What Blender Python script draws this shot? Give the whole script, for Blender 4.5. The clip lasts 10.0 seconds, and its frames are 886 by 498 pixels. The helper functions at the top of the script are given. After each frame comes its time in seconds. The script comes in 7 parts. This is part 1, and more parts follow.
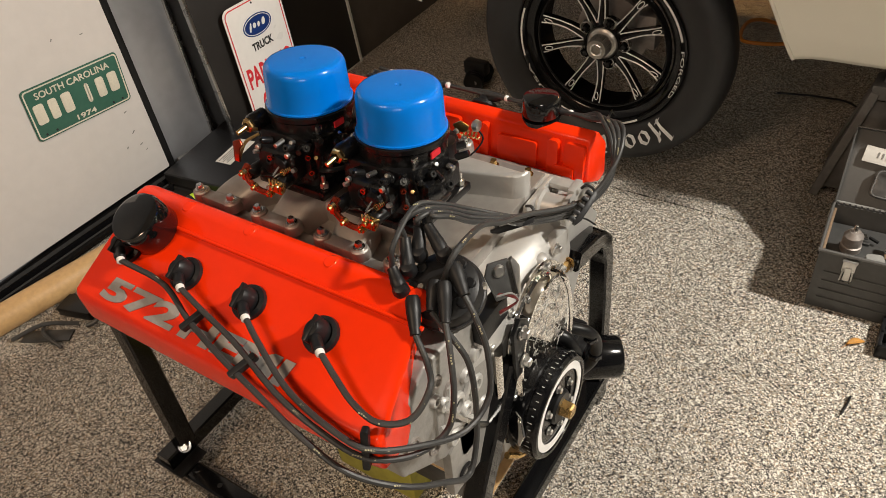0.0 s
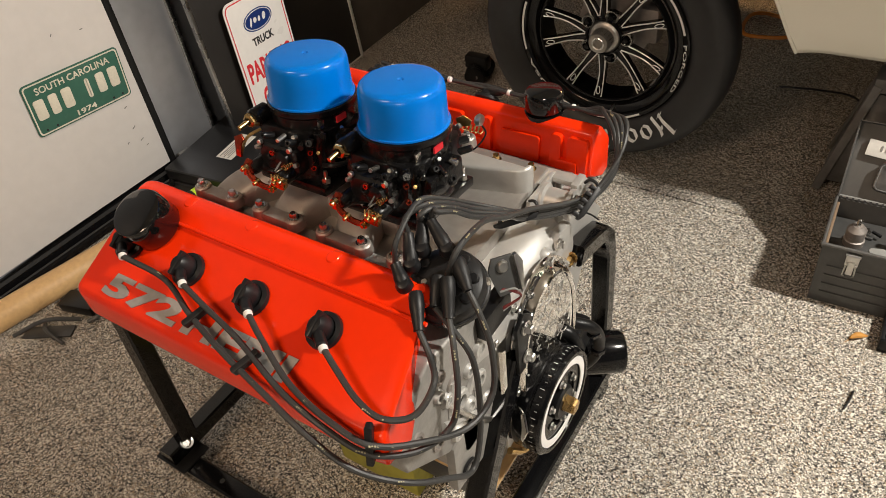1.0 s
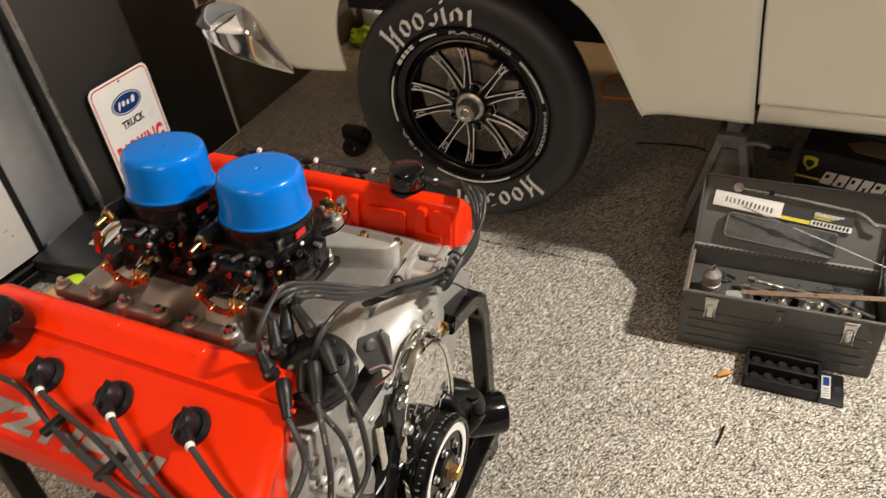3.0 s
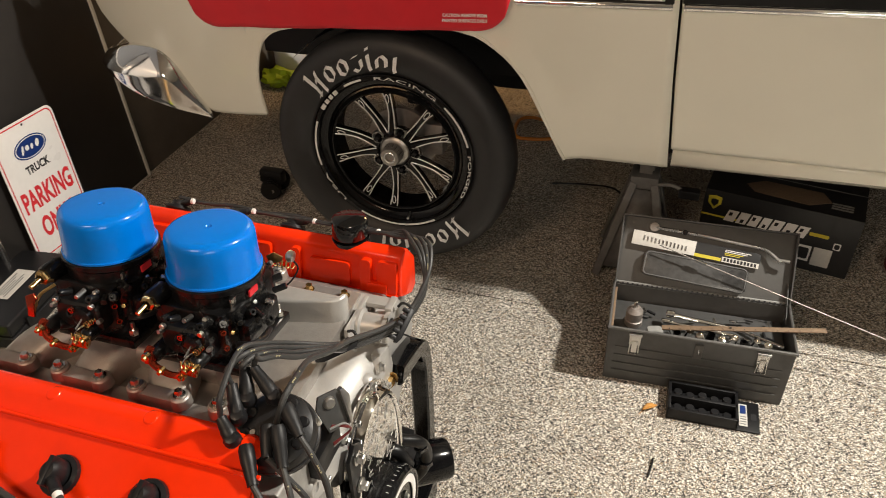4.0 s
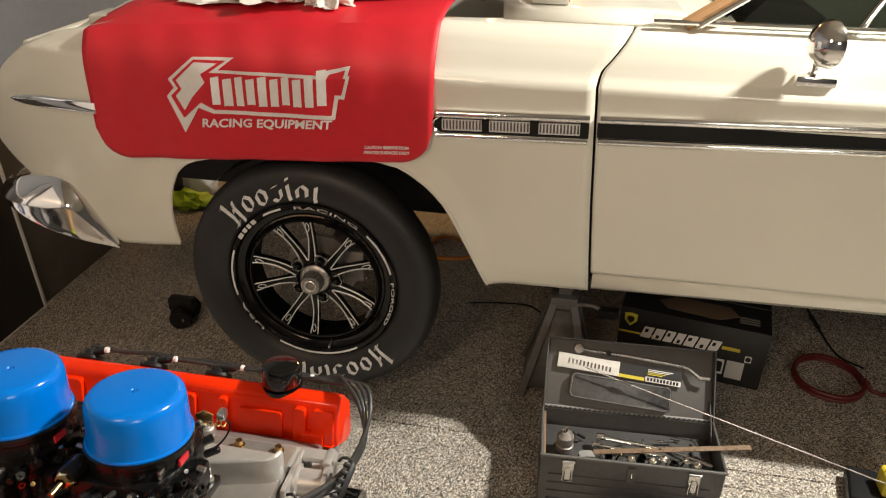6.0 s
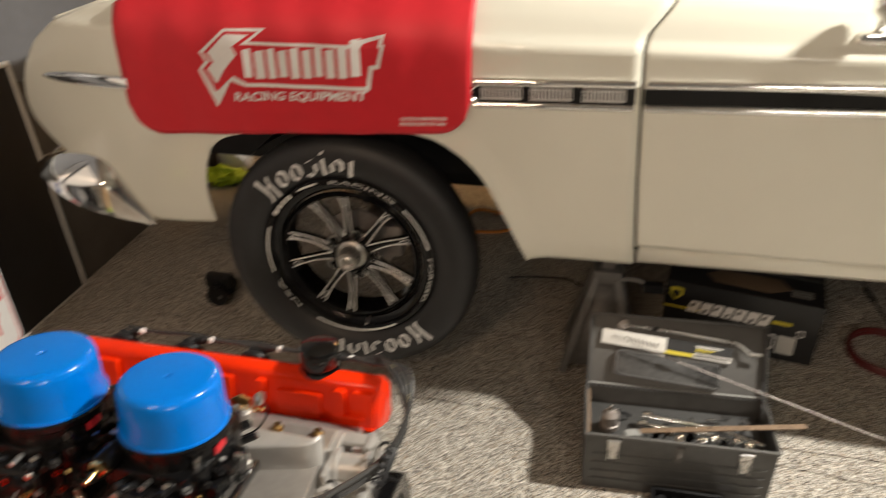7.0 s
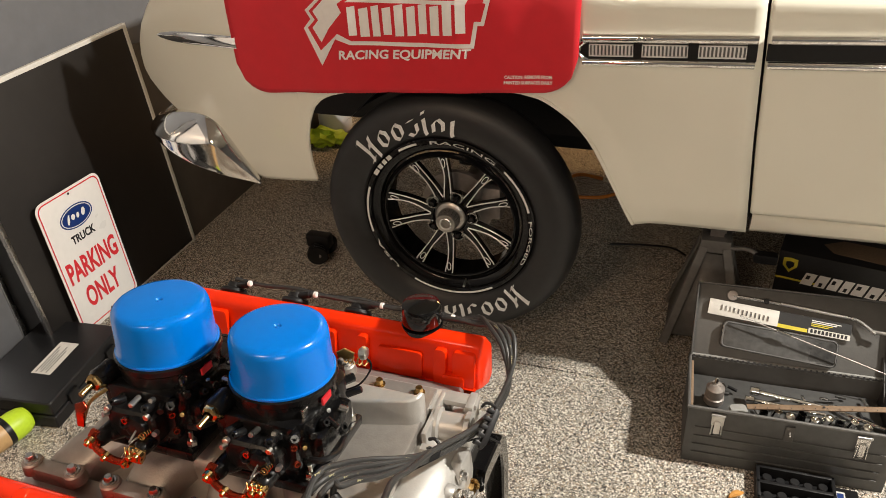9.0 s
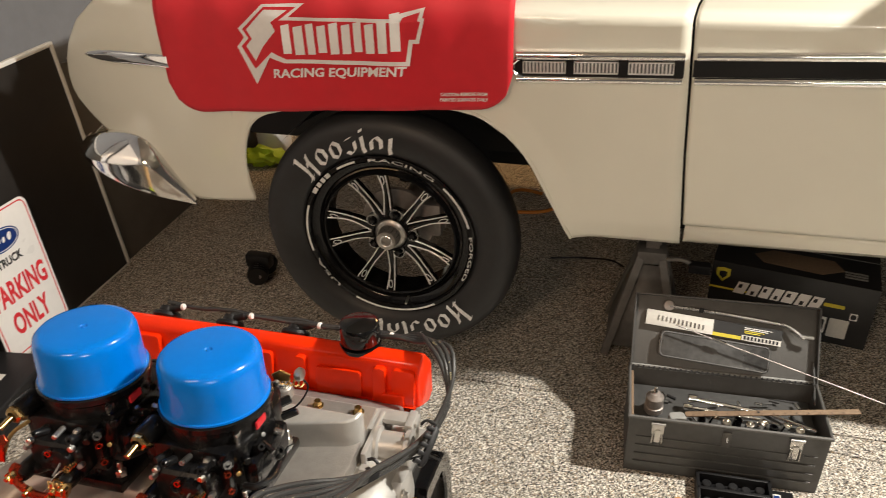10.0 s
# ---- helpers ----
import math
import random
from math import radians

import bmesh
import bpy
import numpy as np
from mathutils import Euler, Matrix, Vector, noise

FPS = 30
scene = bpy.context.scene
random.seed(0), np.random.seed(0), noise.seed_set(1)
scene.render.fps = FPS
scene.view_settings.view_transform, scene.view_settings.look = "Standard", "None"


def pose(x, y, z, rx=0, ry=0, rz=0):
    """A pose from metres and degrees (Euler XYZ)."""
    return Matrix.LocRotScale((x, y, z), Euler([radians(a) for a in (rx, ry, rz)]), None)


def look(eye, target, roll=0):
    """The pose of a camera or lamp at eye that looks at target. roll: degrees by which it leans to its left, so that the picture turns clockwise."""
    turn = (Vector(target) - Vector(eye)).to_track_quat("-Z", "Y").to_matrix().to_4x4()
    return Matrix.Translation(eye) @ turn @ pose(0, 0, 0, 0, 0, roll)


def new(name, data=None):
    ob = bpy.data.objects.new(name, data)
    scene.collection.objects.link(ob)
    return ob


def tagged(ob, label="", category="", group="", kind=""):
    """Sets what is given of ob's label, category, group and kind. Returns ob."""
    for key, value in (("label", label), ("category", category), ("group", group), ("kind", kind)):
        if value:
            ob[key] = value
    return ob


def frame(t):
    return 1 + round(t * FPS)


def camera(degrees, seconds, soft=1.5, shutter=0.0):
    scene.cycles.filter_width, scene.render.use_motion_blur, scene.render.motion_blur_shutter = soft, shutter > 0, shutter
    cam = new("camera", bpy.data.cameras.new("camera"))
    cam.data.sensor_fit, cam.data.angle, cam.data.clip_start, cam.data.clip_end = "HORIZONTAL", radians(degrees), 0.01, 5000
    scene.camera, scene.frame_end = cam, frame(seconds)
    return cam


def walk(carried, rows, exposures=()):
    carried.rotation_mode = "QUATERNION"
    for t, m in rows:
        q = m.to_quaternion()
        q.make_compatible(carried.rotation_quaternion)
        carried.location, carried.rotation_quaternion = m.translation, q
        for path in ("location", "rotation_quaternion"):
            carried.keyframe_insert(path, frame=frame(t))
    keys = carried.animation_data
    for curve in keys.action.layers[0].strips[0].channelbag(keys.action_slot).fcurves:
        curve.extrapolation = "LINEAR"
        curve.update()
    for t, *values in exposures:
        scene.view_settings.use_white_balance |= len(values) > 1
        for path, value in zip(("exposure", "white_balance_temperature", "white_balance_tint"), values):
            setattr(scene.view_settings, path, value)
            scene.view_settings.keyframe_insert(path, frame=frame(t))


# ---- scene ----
cam = camera(60.6, 10.0, soft=0.7, shutter=0.4)
PATH = [
    (0, (0.792, -1.795, 1.428), (-0.132, -0.617, 0.102), -8.3),
    (0.5, (0.786, -1.794, 1.427), (-0.137, -0.621, 0.096), -8.3),
    (1, (0.787, -1.794, 1.426), (-0.134, -0.625, 0.09), -8.5),
    (1.5, (0.793, -1.793, 1.426), (-0.116, -0.616, 0.088), -8.6),
    (2, (0.797, -1.792, 1.424), (-0.091, -0.596, 0.089), -8.6),
    (2.5, (0.81, -1.789, 1.435), (-0.036, -0.551, 0.112), -8.3),
    (2.8, (0.824, -1.778, 1.449), (0.05, -0.447, 0.17), -6.9),
    (3, (0.834, -1.775, 1.458), (0.104, -0.387, 0.216), -6.0),
    (3.2, (0.832, -1.778, 1.471), (0.141, -0.352, 0.251), -5.1),
    (4.3, (0.734, -1.795, 1.491), (0.288, -0.243, 0.31), -0.4),
    (4.5, (0.715, -1.797, 1.493), (0.302, -0.234, 0.315), 0.4),
    (5, (0.688, -1.796, 1.494), (0.34, -0.205, 0.334), 1.9),
    (5.5, (0.685, -1.771, 1.503), (0.354, -0.12, 0.425), 2.0),
    (5.7, (0.692, -1.76, 1.513), (0.37, -0.059, 0.512), 1.7),
    (6.8, (0.708, -1.723, 1.527), (0.448, 0.035, 0.611), 1.1),
    (7, (0.681, -1.704, 1.498), (0.299, -0.022, 0.486), -0.8),
    (7.5, (0.658, -1.699, 1.481), (0.089, -0.104, 0.416), -2.8),
    (8, (0.657, -1.697, 1.48), (0.053, -0.135, 0.386), -3.5),
    (8.5, (0.658, -1.696, 1.478), (0.046, -0.134, 0.388), -3.7),
    (9, (0.656, -1.694, 1.475), (0.053, -0.122, 0.397), -3.7),
    (9.5, (0.661, -1.691, 1.473), (0.089, -0.101, 0.403), -3.5),
    (10, (0.669, -1.688, 1.473), (0.196, -0.051, 0.426), -2.4),
]
walk(cam, [(t, look(eye, target, roll)) for t, eye, target, roll in PATH],
     [(0, -0.08), (3.2, -0.02), (4.5, 0.02), (5.5, 0.06), (6.3, -0.06), (6.8, -0.08), (7.1, 0.06), (7.5, 0.12), (10, 0.13)])

# ---- light: the ceiling lamp, the added fill lights and the dim light of the room ----
world = bpy.data.worlds.new("garage_air")
world.use_nodes = True
scene.world = world
world.node_tree.nodes["Background"].inputs[0].default_value = (1.0, 0.86, 0.7, 1)
world.node_tree.nodes["Background"].inputs[1].default_value = 0.003


def area_lamp(name, eye, target, sx, sy, watts, colour):
    data = bpy.data.lights.new(name, "AREA")
    data.shape, data.size, data.size_y, data.energy, data.color = "RECTANGLE", sx, sy, watts, colour
    ob = new(name, data)
    ob.matrix_world = look(eye, target)
    return ob


area_lamp("ceiling_lamp_light", (2.65, -0.13, 2.88), (1.0, -0.25, 0), 0.05, 0.22, 166, (1.0, 0.94, 0.84))
# added fill, no fixture: low from the south, it lifts the car's side
area_lamp("south_fill_light", (2.1, -4.2, 2.3), (0.4, -0.2, 0.6), 0.9, 0.3, 27, (1.0, 0.89, 0.74))
# added warm fill for the white door and the floor on the left
area_lamp("left_fill_light", (-0.2, -2.9, 2.5), (-0.7, -1.0, 0.2), 0.7, 0.4, 23, (1.0, 0.72, 0.49))
# unseen orange light added beyond the car to warm the floor beneath it
area_lamp("far_warm_fill_light", (0.1, 2.9, 2.55), (0.0, 2.0, 0), 0.5, 0.3, 27, (1.0, 0.56, 0.22))
scene.view_settings.exposure = 0.0

# ---- materials ----
def mat(name, colour, rough=0.5, metal=0.0, var=0.12, scale=30.0, bump=0.0, bscale=200.0, coat=0.0, spread=0.1, per_object=0.0, ior=1.5, spec=0.5):
    """A surface with two scales of variation: broad stains and fine grain, and a fine relief."""
    m = bpy.data.materials.new(name)
    m.use_nodes = True
    nt = m.node_tree
    b = nt.nodes["Principled BSDF"]
    b.inputs["Metallic"].default_value = metal
    b.inputs["IOR"].default_value = ior
    b.inputs["Coat Weight"].default_value = coat
    b.inputs["Specular IOR Level"].default_value = spec
    b.inputs["Coat Roughness"].default_value = 0.06
    co = nt.nodes.new("ShaderNodeTexCoord")
    n1 = nt.nodes.new("ShaderNodeTexNoise")
    n1.inputs["Scale"].default_value, n1.inputs["Detail"].default_value = scale * 0.2, 4
    n2 = nt.nodes.new("ShaderNodeTexNoise")
    n2.inputs["Scale"].default_value, n2.inputs["Detail"].default_value = scale * 3, 6
    for n in (n1, n2):
        nt.links.new(co.outputs["Object"], n.inputs["Vector"])
    add = nt.nodes.new("ShaderNodeMath")
    add.operation = "ADD"
    nt.links.new(n1.outputs["Fac"], add.inputs[0])
    nt.links.new(n2.outputs["Fac"], add.inputs[1])
    top = add
    if per_object:
        info = nt.nodes.new("ShaderNodeObjectInfo")
        mul = nt.nodes.new("ShaderNodeMath")
        mul.operation = "MULTIPLY_ADD"
        mul.inputs[1].default_value = per_object
        nt.links.new(info.outputs["Random"], mul.inputs[0])
        nt.links.new(add.outputs[0], mul.inputs[2])
        top = mul
    mr = nt.nodes.new("ShaderNodeMapRange")
    mr.inputs[1].default_value, mr.inputs[2].default_value = 0.6, 1.4
    mr.inputs[3].default_value, mr.inputs[4].default_value = 1 - var, 1 + var
    nt.links.new(top.outputs[0], mr.inputs[0])
    mix = nt.nodes.new("ShaderNodeVectorMath")
    mix.operation = "SCALE"
    mix.inputs[0].default_value = colour
    nt.links.new(mr.outputs[0], mix.inputs["Scale"])
    nt.links.new(mix.outputs[0], b.inputs["Base Color"])
    rr = nt.nodes.new("ShaderNodeMapRange")
    rr.inputs[1].default_value, rr.inputs[2].default_value = 0.3, 0.7
    rr.inputs[3].default_value, rr.inputs[4].default_value = max(0.02, rough - spread), min(1, rough + spread)
    nt.links.new(n1.outputs["Fac"], rr.inputs[0])
    nt.links.new(rr.outputs[0], b.inputs["Roughness"])
    if bump:
        n3 = nt.nodes.new("ShaderNodeTexNoise")
        n3.inputs["Scale"].default_value, n3.inputs["Detail"].default_value = bscale, 3
        nt.links.new(co.outputs["Object"], n3.inputs["Vector"])
        bp = nt.nodes.new("ShaderNodeBump")
        bp.inputs["Strength"].default_value, bp.inputs["Distance"].default_value = bump, 0.002
        nt.links.new(n3.outputs["Fac"], bp.inputs["Height"])
        nt.links.new(bp.outputs[0], b.inputs["Normal"])
    return m


def flake_floor():
    """Epoxy floor strewn with grey, black, white and tan chips of 2 to 6 mm."""
    m = bpy.data.materials.new("flake_epoxy")
    m.use_nodes = True
    nt = m.node_tree
    b = nt.nodes["Principled BSDF"]
    co = nt.nodes.new("ShaderNodeTexCoord")
    warp = nt.nodes.new("ShaderNodeTexNoise")
    warp.inputs["Scale"].default_value = 160
    off = nt.nodes.new("ShaderNodeVectorMath")
    off.operation = "MULTIPLY_ADD"
    off.inputs[1].default_value = (0.004, 0.004, 0)
    nt.links.new(co.outputs["Object"], warp.inputs["Vector"])
    nt.links.new(warp.outputs["Color"], off.inputs[0])
    nt.links.new(co.outputs["Object"], off.inputs[2])
    stops = [(0.0, (0.010, 0.009, 0.009)), (0.20, (0.065, 0.058, 0.050)), (0.27, (0.22, 0.195, 0.165)), (0.40, (0.40, 0.365, 0.315)),
             (0.66, (0.83, 0.79, 0.71)), (0.90, (0.38, 0.285, 0.19))]
    cols = []
    for size in (270, 450):
        v = nt.nodes.new("ShaderNodeTexVoronoi")
        v.voronoi_dimensions = "2D"
        v.inputs["Scale"].default_value = size
        nt.links.new(off.outputs[0], v.inputs["Vector"])
        sep = nt.nodes.new("ShaderNodeSeparateColor")
        nt.links.new(v.outputs["Color"], sep.inputs[0])
        r = nt.nodes.new("ShaderNodeValToRGB")
        r.color_ramp.interpolation = "CONSTANT"
        while len(r.color_ramp.elements) < len(stops):
            r.color_ramp.elements.new(0.5)
        for e, (p, c) in zip(r.color_ramp.elements, stops):
            e.position, e.color = p, (*c, 1)
        nt.links.new(sep.outputs[0], r.inputs[0])
        cols.append((r, sep))
    gt = nt.nodes.new("ShaderNodeMath")
    gt.operation = "GREATER_THAN"
    gt.inputs[1].default_value = 0.5
    nt.links.new(cols[1][1].outputs[1], gt.inputs[0])
    mix = nt.nodes.new("ShaderNodeMix")
    mix.data_type = "RGBA"
    nt.links.new(gt.outputs[0], mix.inputs[0])
    nt.links.new(cols[0][0].outputs[0], mix.inputs[6])
    nt.links.new(cols[1][0].outputs[0], mix.inputs[7])
    dirt = nt.nodes.new("ShaderNodeTexNoise")
    dirt.inputs["Scale"].default_value, dirt.inputs["Detail"].default_value = 1.7, 5
    nt.links.new(co.outputs["Object"], dirt.inputs["Vector"])
    mr = nt.nodes.new("ShaderNodeMapRange")
    mr.inputs[1].default_value, mr.inputs[2].default_value, mr.inputs[3].default_value, mr.inputs[4].default_value = 0.3, 0.7, 0.88, 1.08
    nt.links.new(dirt.outputs["Fac"], mr.inputs[0])
    sc = nt.nodes.new("ShaderNodeVectorMath")
    sc.operation = "SCALE"
    nt.links.new(mix.outputs[2], sc.inputs[0])
    nt.links.new(mr.outputs[0], sc.inputs["Scale"])
    nt.links.new(sc.outputs[0], b.inputs["Base Color"])
    b.inputs["Roughness"].default_value = 0.42
    bp = nt.nodes.new("ShaderNodeBump")
    bp.inputs["Strength"].default_value, bp.inputs["Distance"].default_value = 0.35, 0.0012
    nt.links.new(cols[0][1].outputs[2], bp.inputs["Height"])
    nt.links.new(bp.outputs[0], b.inputs["Normal"])
    return m


FLOOR = flake_floor()
WALL_GREY = mat("grey_wall_paint", (0.17, 0.175, 0.19), 0.55, var=0.1, scale=8, bump=0.15, bscale=90)
WALL_DARK = mat("dark_wall", (0.10, 0.085, 0.07), 0.7, var=0.15, scale=6, bump=0.2, bscale=60)
CEILING = mat("ceiling_paint", (0.36, 0.33, 0.29), 0.8, var=0.06, scale=6, bump=0.1)
WHITE_PANEL = mat("white_panel", (0.66, 0.63, 0.61), 0.42, var=0.05, scale=10, bump=0.05)
BLACK_BOARD = mat("black_board", (0.014, 0.012, 0.011), 0.5, var=0.25, scale=7, spread=0.12)
WHITE_EDGE = mat("white_edging", (0.72, 0.70, 0.66), 0.45, var=0.08, scale=40)
RED = mat("orange_red_enamel", (0.84, 0.030, 0.002), 0.17, var=0.05, scale=14, spec=0.36, bump=0.03, bscale=350, spread=0.05)
BLUE = mat("blue_plastic", (0.0, 0.165, 0.66), 0.17, spec=0.38, var=0.04, scale=20, spread=0.05, bump=0.03, bscale=200)
HEAD_ALU = mat("dull_cast_aluminium", (0.31, 0.298, 0.28), 0.5, metal=0.5, var=0.22, scale=22, bump=0.25, bscale=260, spread=0.12)
ALU = mat("cast_aluminium", (0.475, 0.462, 0.442), 0.44, metal=0.45, var=0.10, scale=18, bump=0.12, bscale=420, spread=0.08)
# darker, rougher copy of ALU: the carburettors' shade is put into its colour
SHADED_ALU = mat("shaded_cast_aluminium", (0.37, 0.345, 0.32), 0.52, metal=0.72, var=0.16, scale=20, bump=0.2, bscale=380, spread=0.08)
IRON = mat("dull_casting", (0.30, 0.27, 0.25), 0.5, metal=0.6, var=0.2, scale=22, bump=0.35, bscale=380)
CHROME = mat("chrome", (0.88, 0.87, 0.85), 0.07, metal=1.0, var=0.03, scale=20, spread=0.04)
STEEL = mat("bright_steel", (0.62, 0.61, 0.59), 0.28, metal=1.0, var=0.1, scale=60, spread=0.08)
BRASS = mat("gold_zinc", (0.62, 0.40, 0.16), 0.24, metal=1.0, var=0.2, scale=70, spread=0.08)
BLACK_GLOSS = mat("gloss_black_paint", (0.005, 0.005, 0.0055), 0.13, var=0.2, scale=25, spec=0.36, spread=0.05)
CAP_BLACK = mat("polished_black", (0.005, 0.005, 0.005), 0.08, var=0.1, scale=20, coat=0.4, spread=0.03)
STAND_GREY = mat("jack_stand_grey", (0.16, 0.155, 0.148), 0.5, metal=0.2, var=0.25, scale=18, bump=0.1)
BLACK_SATIN = mat("satin_black", (0.008, 0.008, 0.0085), 0.38, spec=0.3, var=0.25, scale=30, bump=0.08, bscale=300)
BLACK_PLASTIC = mat("black_plastic", (0.010, 0.010, 0.011), 0.40, spec=0.32, var=0.2, scale=40, bump=0.1, bscale=400)
CARB = mat("carburettor_black", (0.005, 0.005, 0.0055), 0.27, metal=0.0, var=0.3, scale=60, bump=0.15, bscale=240, spec=0.38, spread=0.08)
RUBBER = mat("tyre_rubber", (0.017, 0.017, 0.018), 0.5, var=0.22, scale=14, bump=0.12, bscale=300)
BOOT = mat("boot_rubber", (0.009, 0.009, 0.010), 0.5, spec=0.35, var=0.2, scale=40, bump=0.1, bscale=300)
WIRE = mat("ignition_wire_sleeve", (0.030, 0.030, 0.030), 0.5, var=0.2, scale=60)
RED_ANODISED = mat("red_anodised", (0.52, 0.07, 0.03), 0.2, metal=0.9, var=0.1, scale=50)
CAR_WHITE = mat("cream_car_paint", (0.77, 0.755, 0.655), 0.22, var=0.025, scale=3, coat=0.6, spread=0.04, bump=0.008, bscale=30)
BANNER_RED = mat("red_vinyl", (0.62, 0.016, 0.028), 0.5, var=0.07, scale=9, bump=0.25, bscale=24)
WHITE_INK = mat("white_ink", (0.78, 0.76, 0.74), 0.55, var=0.05, scale=30)
RED_INK = mat("red_ink", (0.60, 0.02, 0.03), 0.5, var=0.06, scale=30)
BLACK_INK = mat("black_ink", (0.012, 0.012, 0.014), 0.5, var=0.1, scale=30)
BLUE_INK = mat("blue_ink", (0.01, 0.035, 0.17), 0.4, var=0.08, scale=30)
SIGN_WHITE = mat("sign_white", (0.76, 0.74, 0.72), 0.35, var=0.04, scale=20)
PLATE_GREEN = mat("plate_green", (0.035, 0.118, 0.085), 0.42, var=0.15, scale=30)
PLATE_CREAM = mat("plate_cream", (0.66, 0.62, 0.52), 0.5, var=0.12, scale=60)
HUB_STEEL = mat("hub_steel", (0.42, 0.40, 0.37), 0.38, metal=0.9, var=0.15, scale=60, spread=0.1)
GREY_STEEL = mat("toolbox_grey_enamel", (0.075, 0.075, 0.074), 0.42, metal=0.25, var=0.22, scale=16, bump=0.12, bscale=120)
GREY_INNER = mat("toolbox_lining", (0.095, 0.092, 0.088), 0.5, metal=0.2, var=0.18, scale=12, bump=0.1)
CARD_BLACK = mat("printed_black_card", (0.016, 0.016, 0.017), 0.45, var=0.15, scale=20)
YELLOW = mat("yellow_print", (0.60, 0.50, 0.04), 0.5, var=0.1, scale=30)
SHEET_GREY = mat("silver_sheet", (0.46, 0.47, 0.50), 0.33, metal=0.75, var=0.1, scale=9, bump=0.05, bscale=60, spread=0.1)
LIME = mat("lime_plastic", (0.50, 0.72, 0.03), 0.45, var=0.12, scale=30)
WOOD = mat("ash_wood", (0.52, 0.33, 0.15), 0.45, var=0.18, scale=26, bump=0.1)
RAW_WOOD = mat("raw_wood_edge", (0.20, 0.135, 0.085), 0.65, var=0.25, scale=50, bump=0.2)
PAPER = mat("paper_label", (0.62, 0.60, 0.56), 0.7, var=0.1, scale=40)
GREY_PRINT = mat("grey_print", (0.22, 0.22, 0.21), 0.6, var=0.15, scale=40)
ORANGE = mat("orange_plastic", (0.62, 0.20, 0.02), 0.45, var=0.12, scale=30)
OLIVE = mat("olive_card", (0.40, 0.36, 0.06), 0.6, var=0.25, scale=16)
CLEAR_GREY = mat("smoked_plastic_lid", (0.06, 0.06, 0.06), 0.42, var=0.5, scale=26, bump=0.2, bscale=90, spread=0.2)
GREY_SOFT = mat("grey_moulding", (0.12, 0.12, 0.12), 0.5, var=0.15, scale=30)
MARK_GREY = mat("engraved_grey", (0.42, 0.40, 0.38), 0.4, metal=0.5, var=0.15, scale=60)
ENGRAVED = mat("engraved_steel", (0.42, 0.41, 0.39), 0.5, metal=0.8, var=0.2, scale=80)
MACHINED = mat("machined_bright_edge", (0.80, 0.79, 0.77), 0.36, metal=0.35, var=0.08, scale=60)
TYRE_INK = mat("tyre_lettering", (0.72, 0.72, 0.71), 0.65, var=0.22, scale=60)
WIRE_PRINT = mat("wire_print", (0.36, 0.33, 0.20), 0.6, var=0.2, scale=80)
LEAF = mat("dry_leaf", (0.52, 0.25, 0.05), 0.7, var=0.3, scale=80)
RED_RUBBER = mat("red_hose_rubber", (0.12, 0.014, 0.014), 0.5, var=0.15, scale=40)
CLOTH = mat("white_paper_towel", (0.74, 0.71, 0.66), 0.85, var=0.08, scale=30, bump=0.4, bscale=60)
# the tan holds the warm light that falls on the screen pillar
WARM_LIT_TAN = mat("warm_lit_pillar_tan", (0.45, 0.26, 0.12), 0.35, var=0.12, scale=20)


def glass():
    m = bpy.data.materials.new("tinted_glass")
    m.use_nodes = True
    b = m.node_tree.nodes["Principled BSDF"]
    b.inputs["Base Color"].default_value = (0.55, 0.68, 0.62, 1)
    b.inputs["Roughness"].default_value = 0.03
    b.inputs["Transmission Weight"].default_value = 1.0
    b.inputs["IOR"].default_value = 1.45
    return m


GLASS = glass()

# ---- building helpers ----
PRE = [Matrix.Identity(4)]      # a lean shared by the parts of one assembly


def part(name, bm, material, parent=None, label="", smooth=True, angle=35):
    """Links a bmesh, given in world metres, as one mesh object under a thing or a part."""
    me = bpy.data.meshes.new(name)
    bm.transform(PRE[0])
    if smooth:
        for f in bm.faces:
            f.smooth = True
        bm.normal_update()
        for e in bm.edges:
            if len(e.link_faces) == 2 and e.calc_face_angle(0) > radians(angle):
                e.smooth = False
    bm.to_mesh(me)
    bm.free()
    me.materials.append(material)
    ob = new(name, me)
    if parent is not None:
        ob.parent = parent
        ob.matrix_parent_inverse = origin_of(parent).inverted()
    if label:
        ob["label"] = label
    return ob


def origin_of(ob):
    m = Matrix.Translation(ob.location)
    up = ob.parent
    return m if up is None else Matrix.Identity(4) @ m


def thing(name, at, label, category, group="", kind=""):
    ob = new(name)
    ob.location = at
    ob.empty_display_size = 0.05
    return tagged(ob, label, category, group, kind)


def bevel(bm, width, segments=2):
    bmesh.ops.bevel(bm, geom=list(bm.edges), offset=width, segments=segments, affect="EDGES", profile=0.6, clamp_overlap=True)
    return bm


def box(x0, x1, y0, y1, z0, z1, b=0.0, bm=None, m=None, seg=2):
    own = bmesh.new()
    bmesh.ops.create_cube(own, size=1.0, matrix=pose((x0 + x1) / 2, (y0 + y1) / 2, (z0 + z1) / 2) @ Matrix.Diagonal((abs(x1 - x0), abs(y1 - y0), abs(z1 - z0), 1)))
    if b:
        bevel(own, b, seg)
    return join(bm, own, m)


def join(bm, own, m=None):
    """Adds the bmesh own, moved by m, to bm."""
    if m is not None:
        own.transform(m)
    if bm is None:
        return own
    tmp = bpy.data.meshes.new("tmp")
    own.to_mesh(tmp)
    own.free()
    bm.from_mesh(tmp)
    bpy.data.meshes.remove(tmp)
    return bm


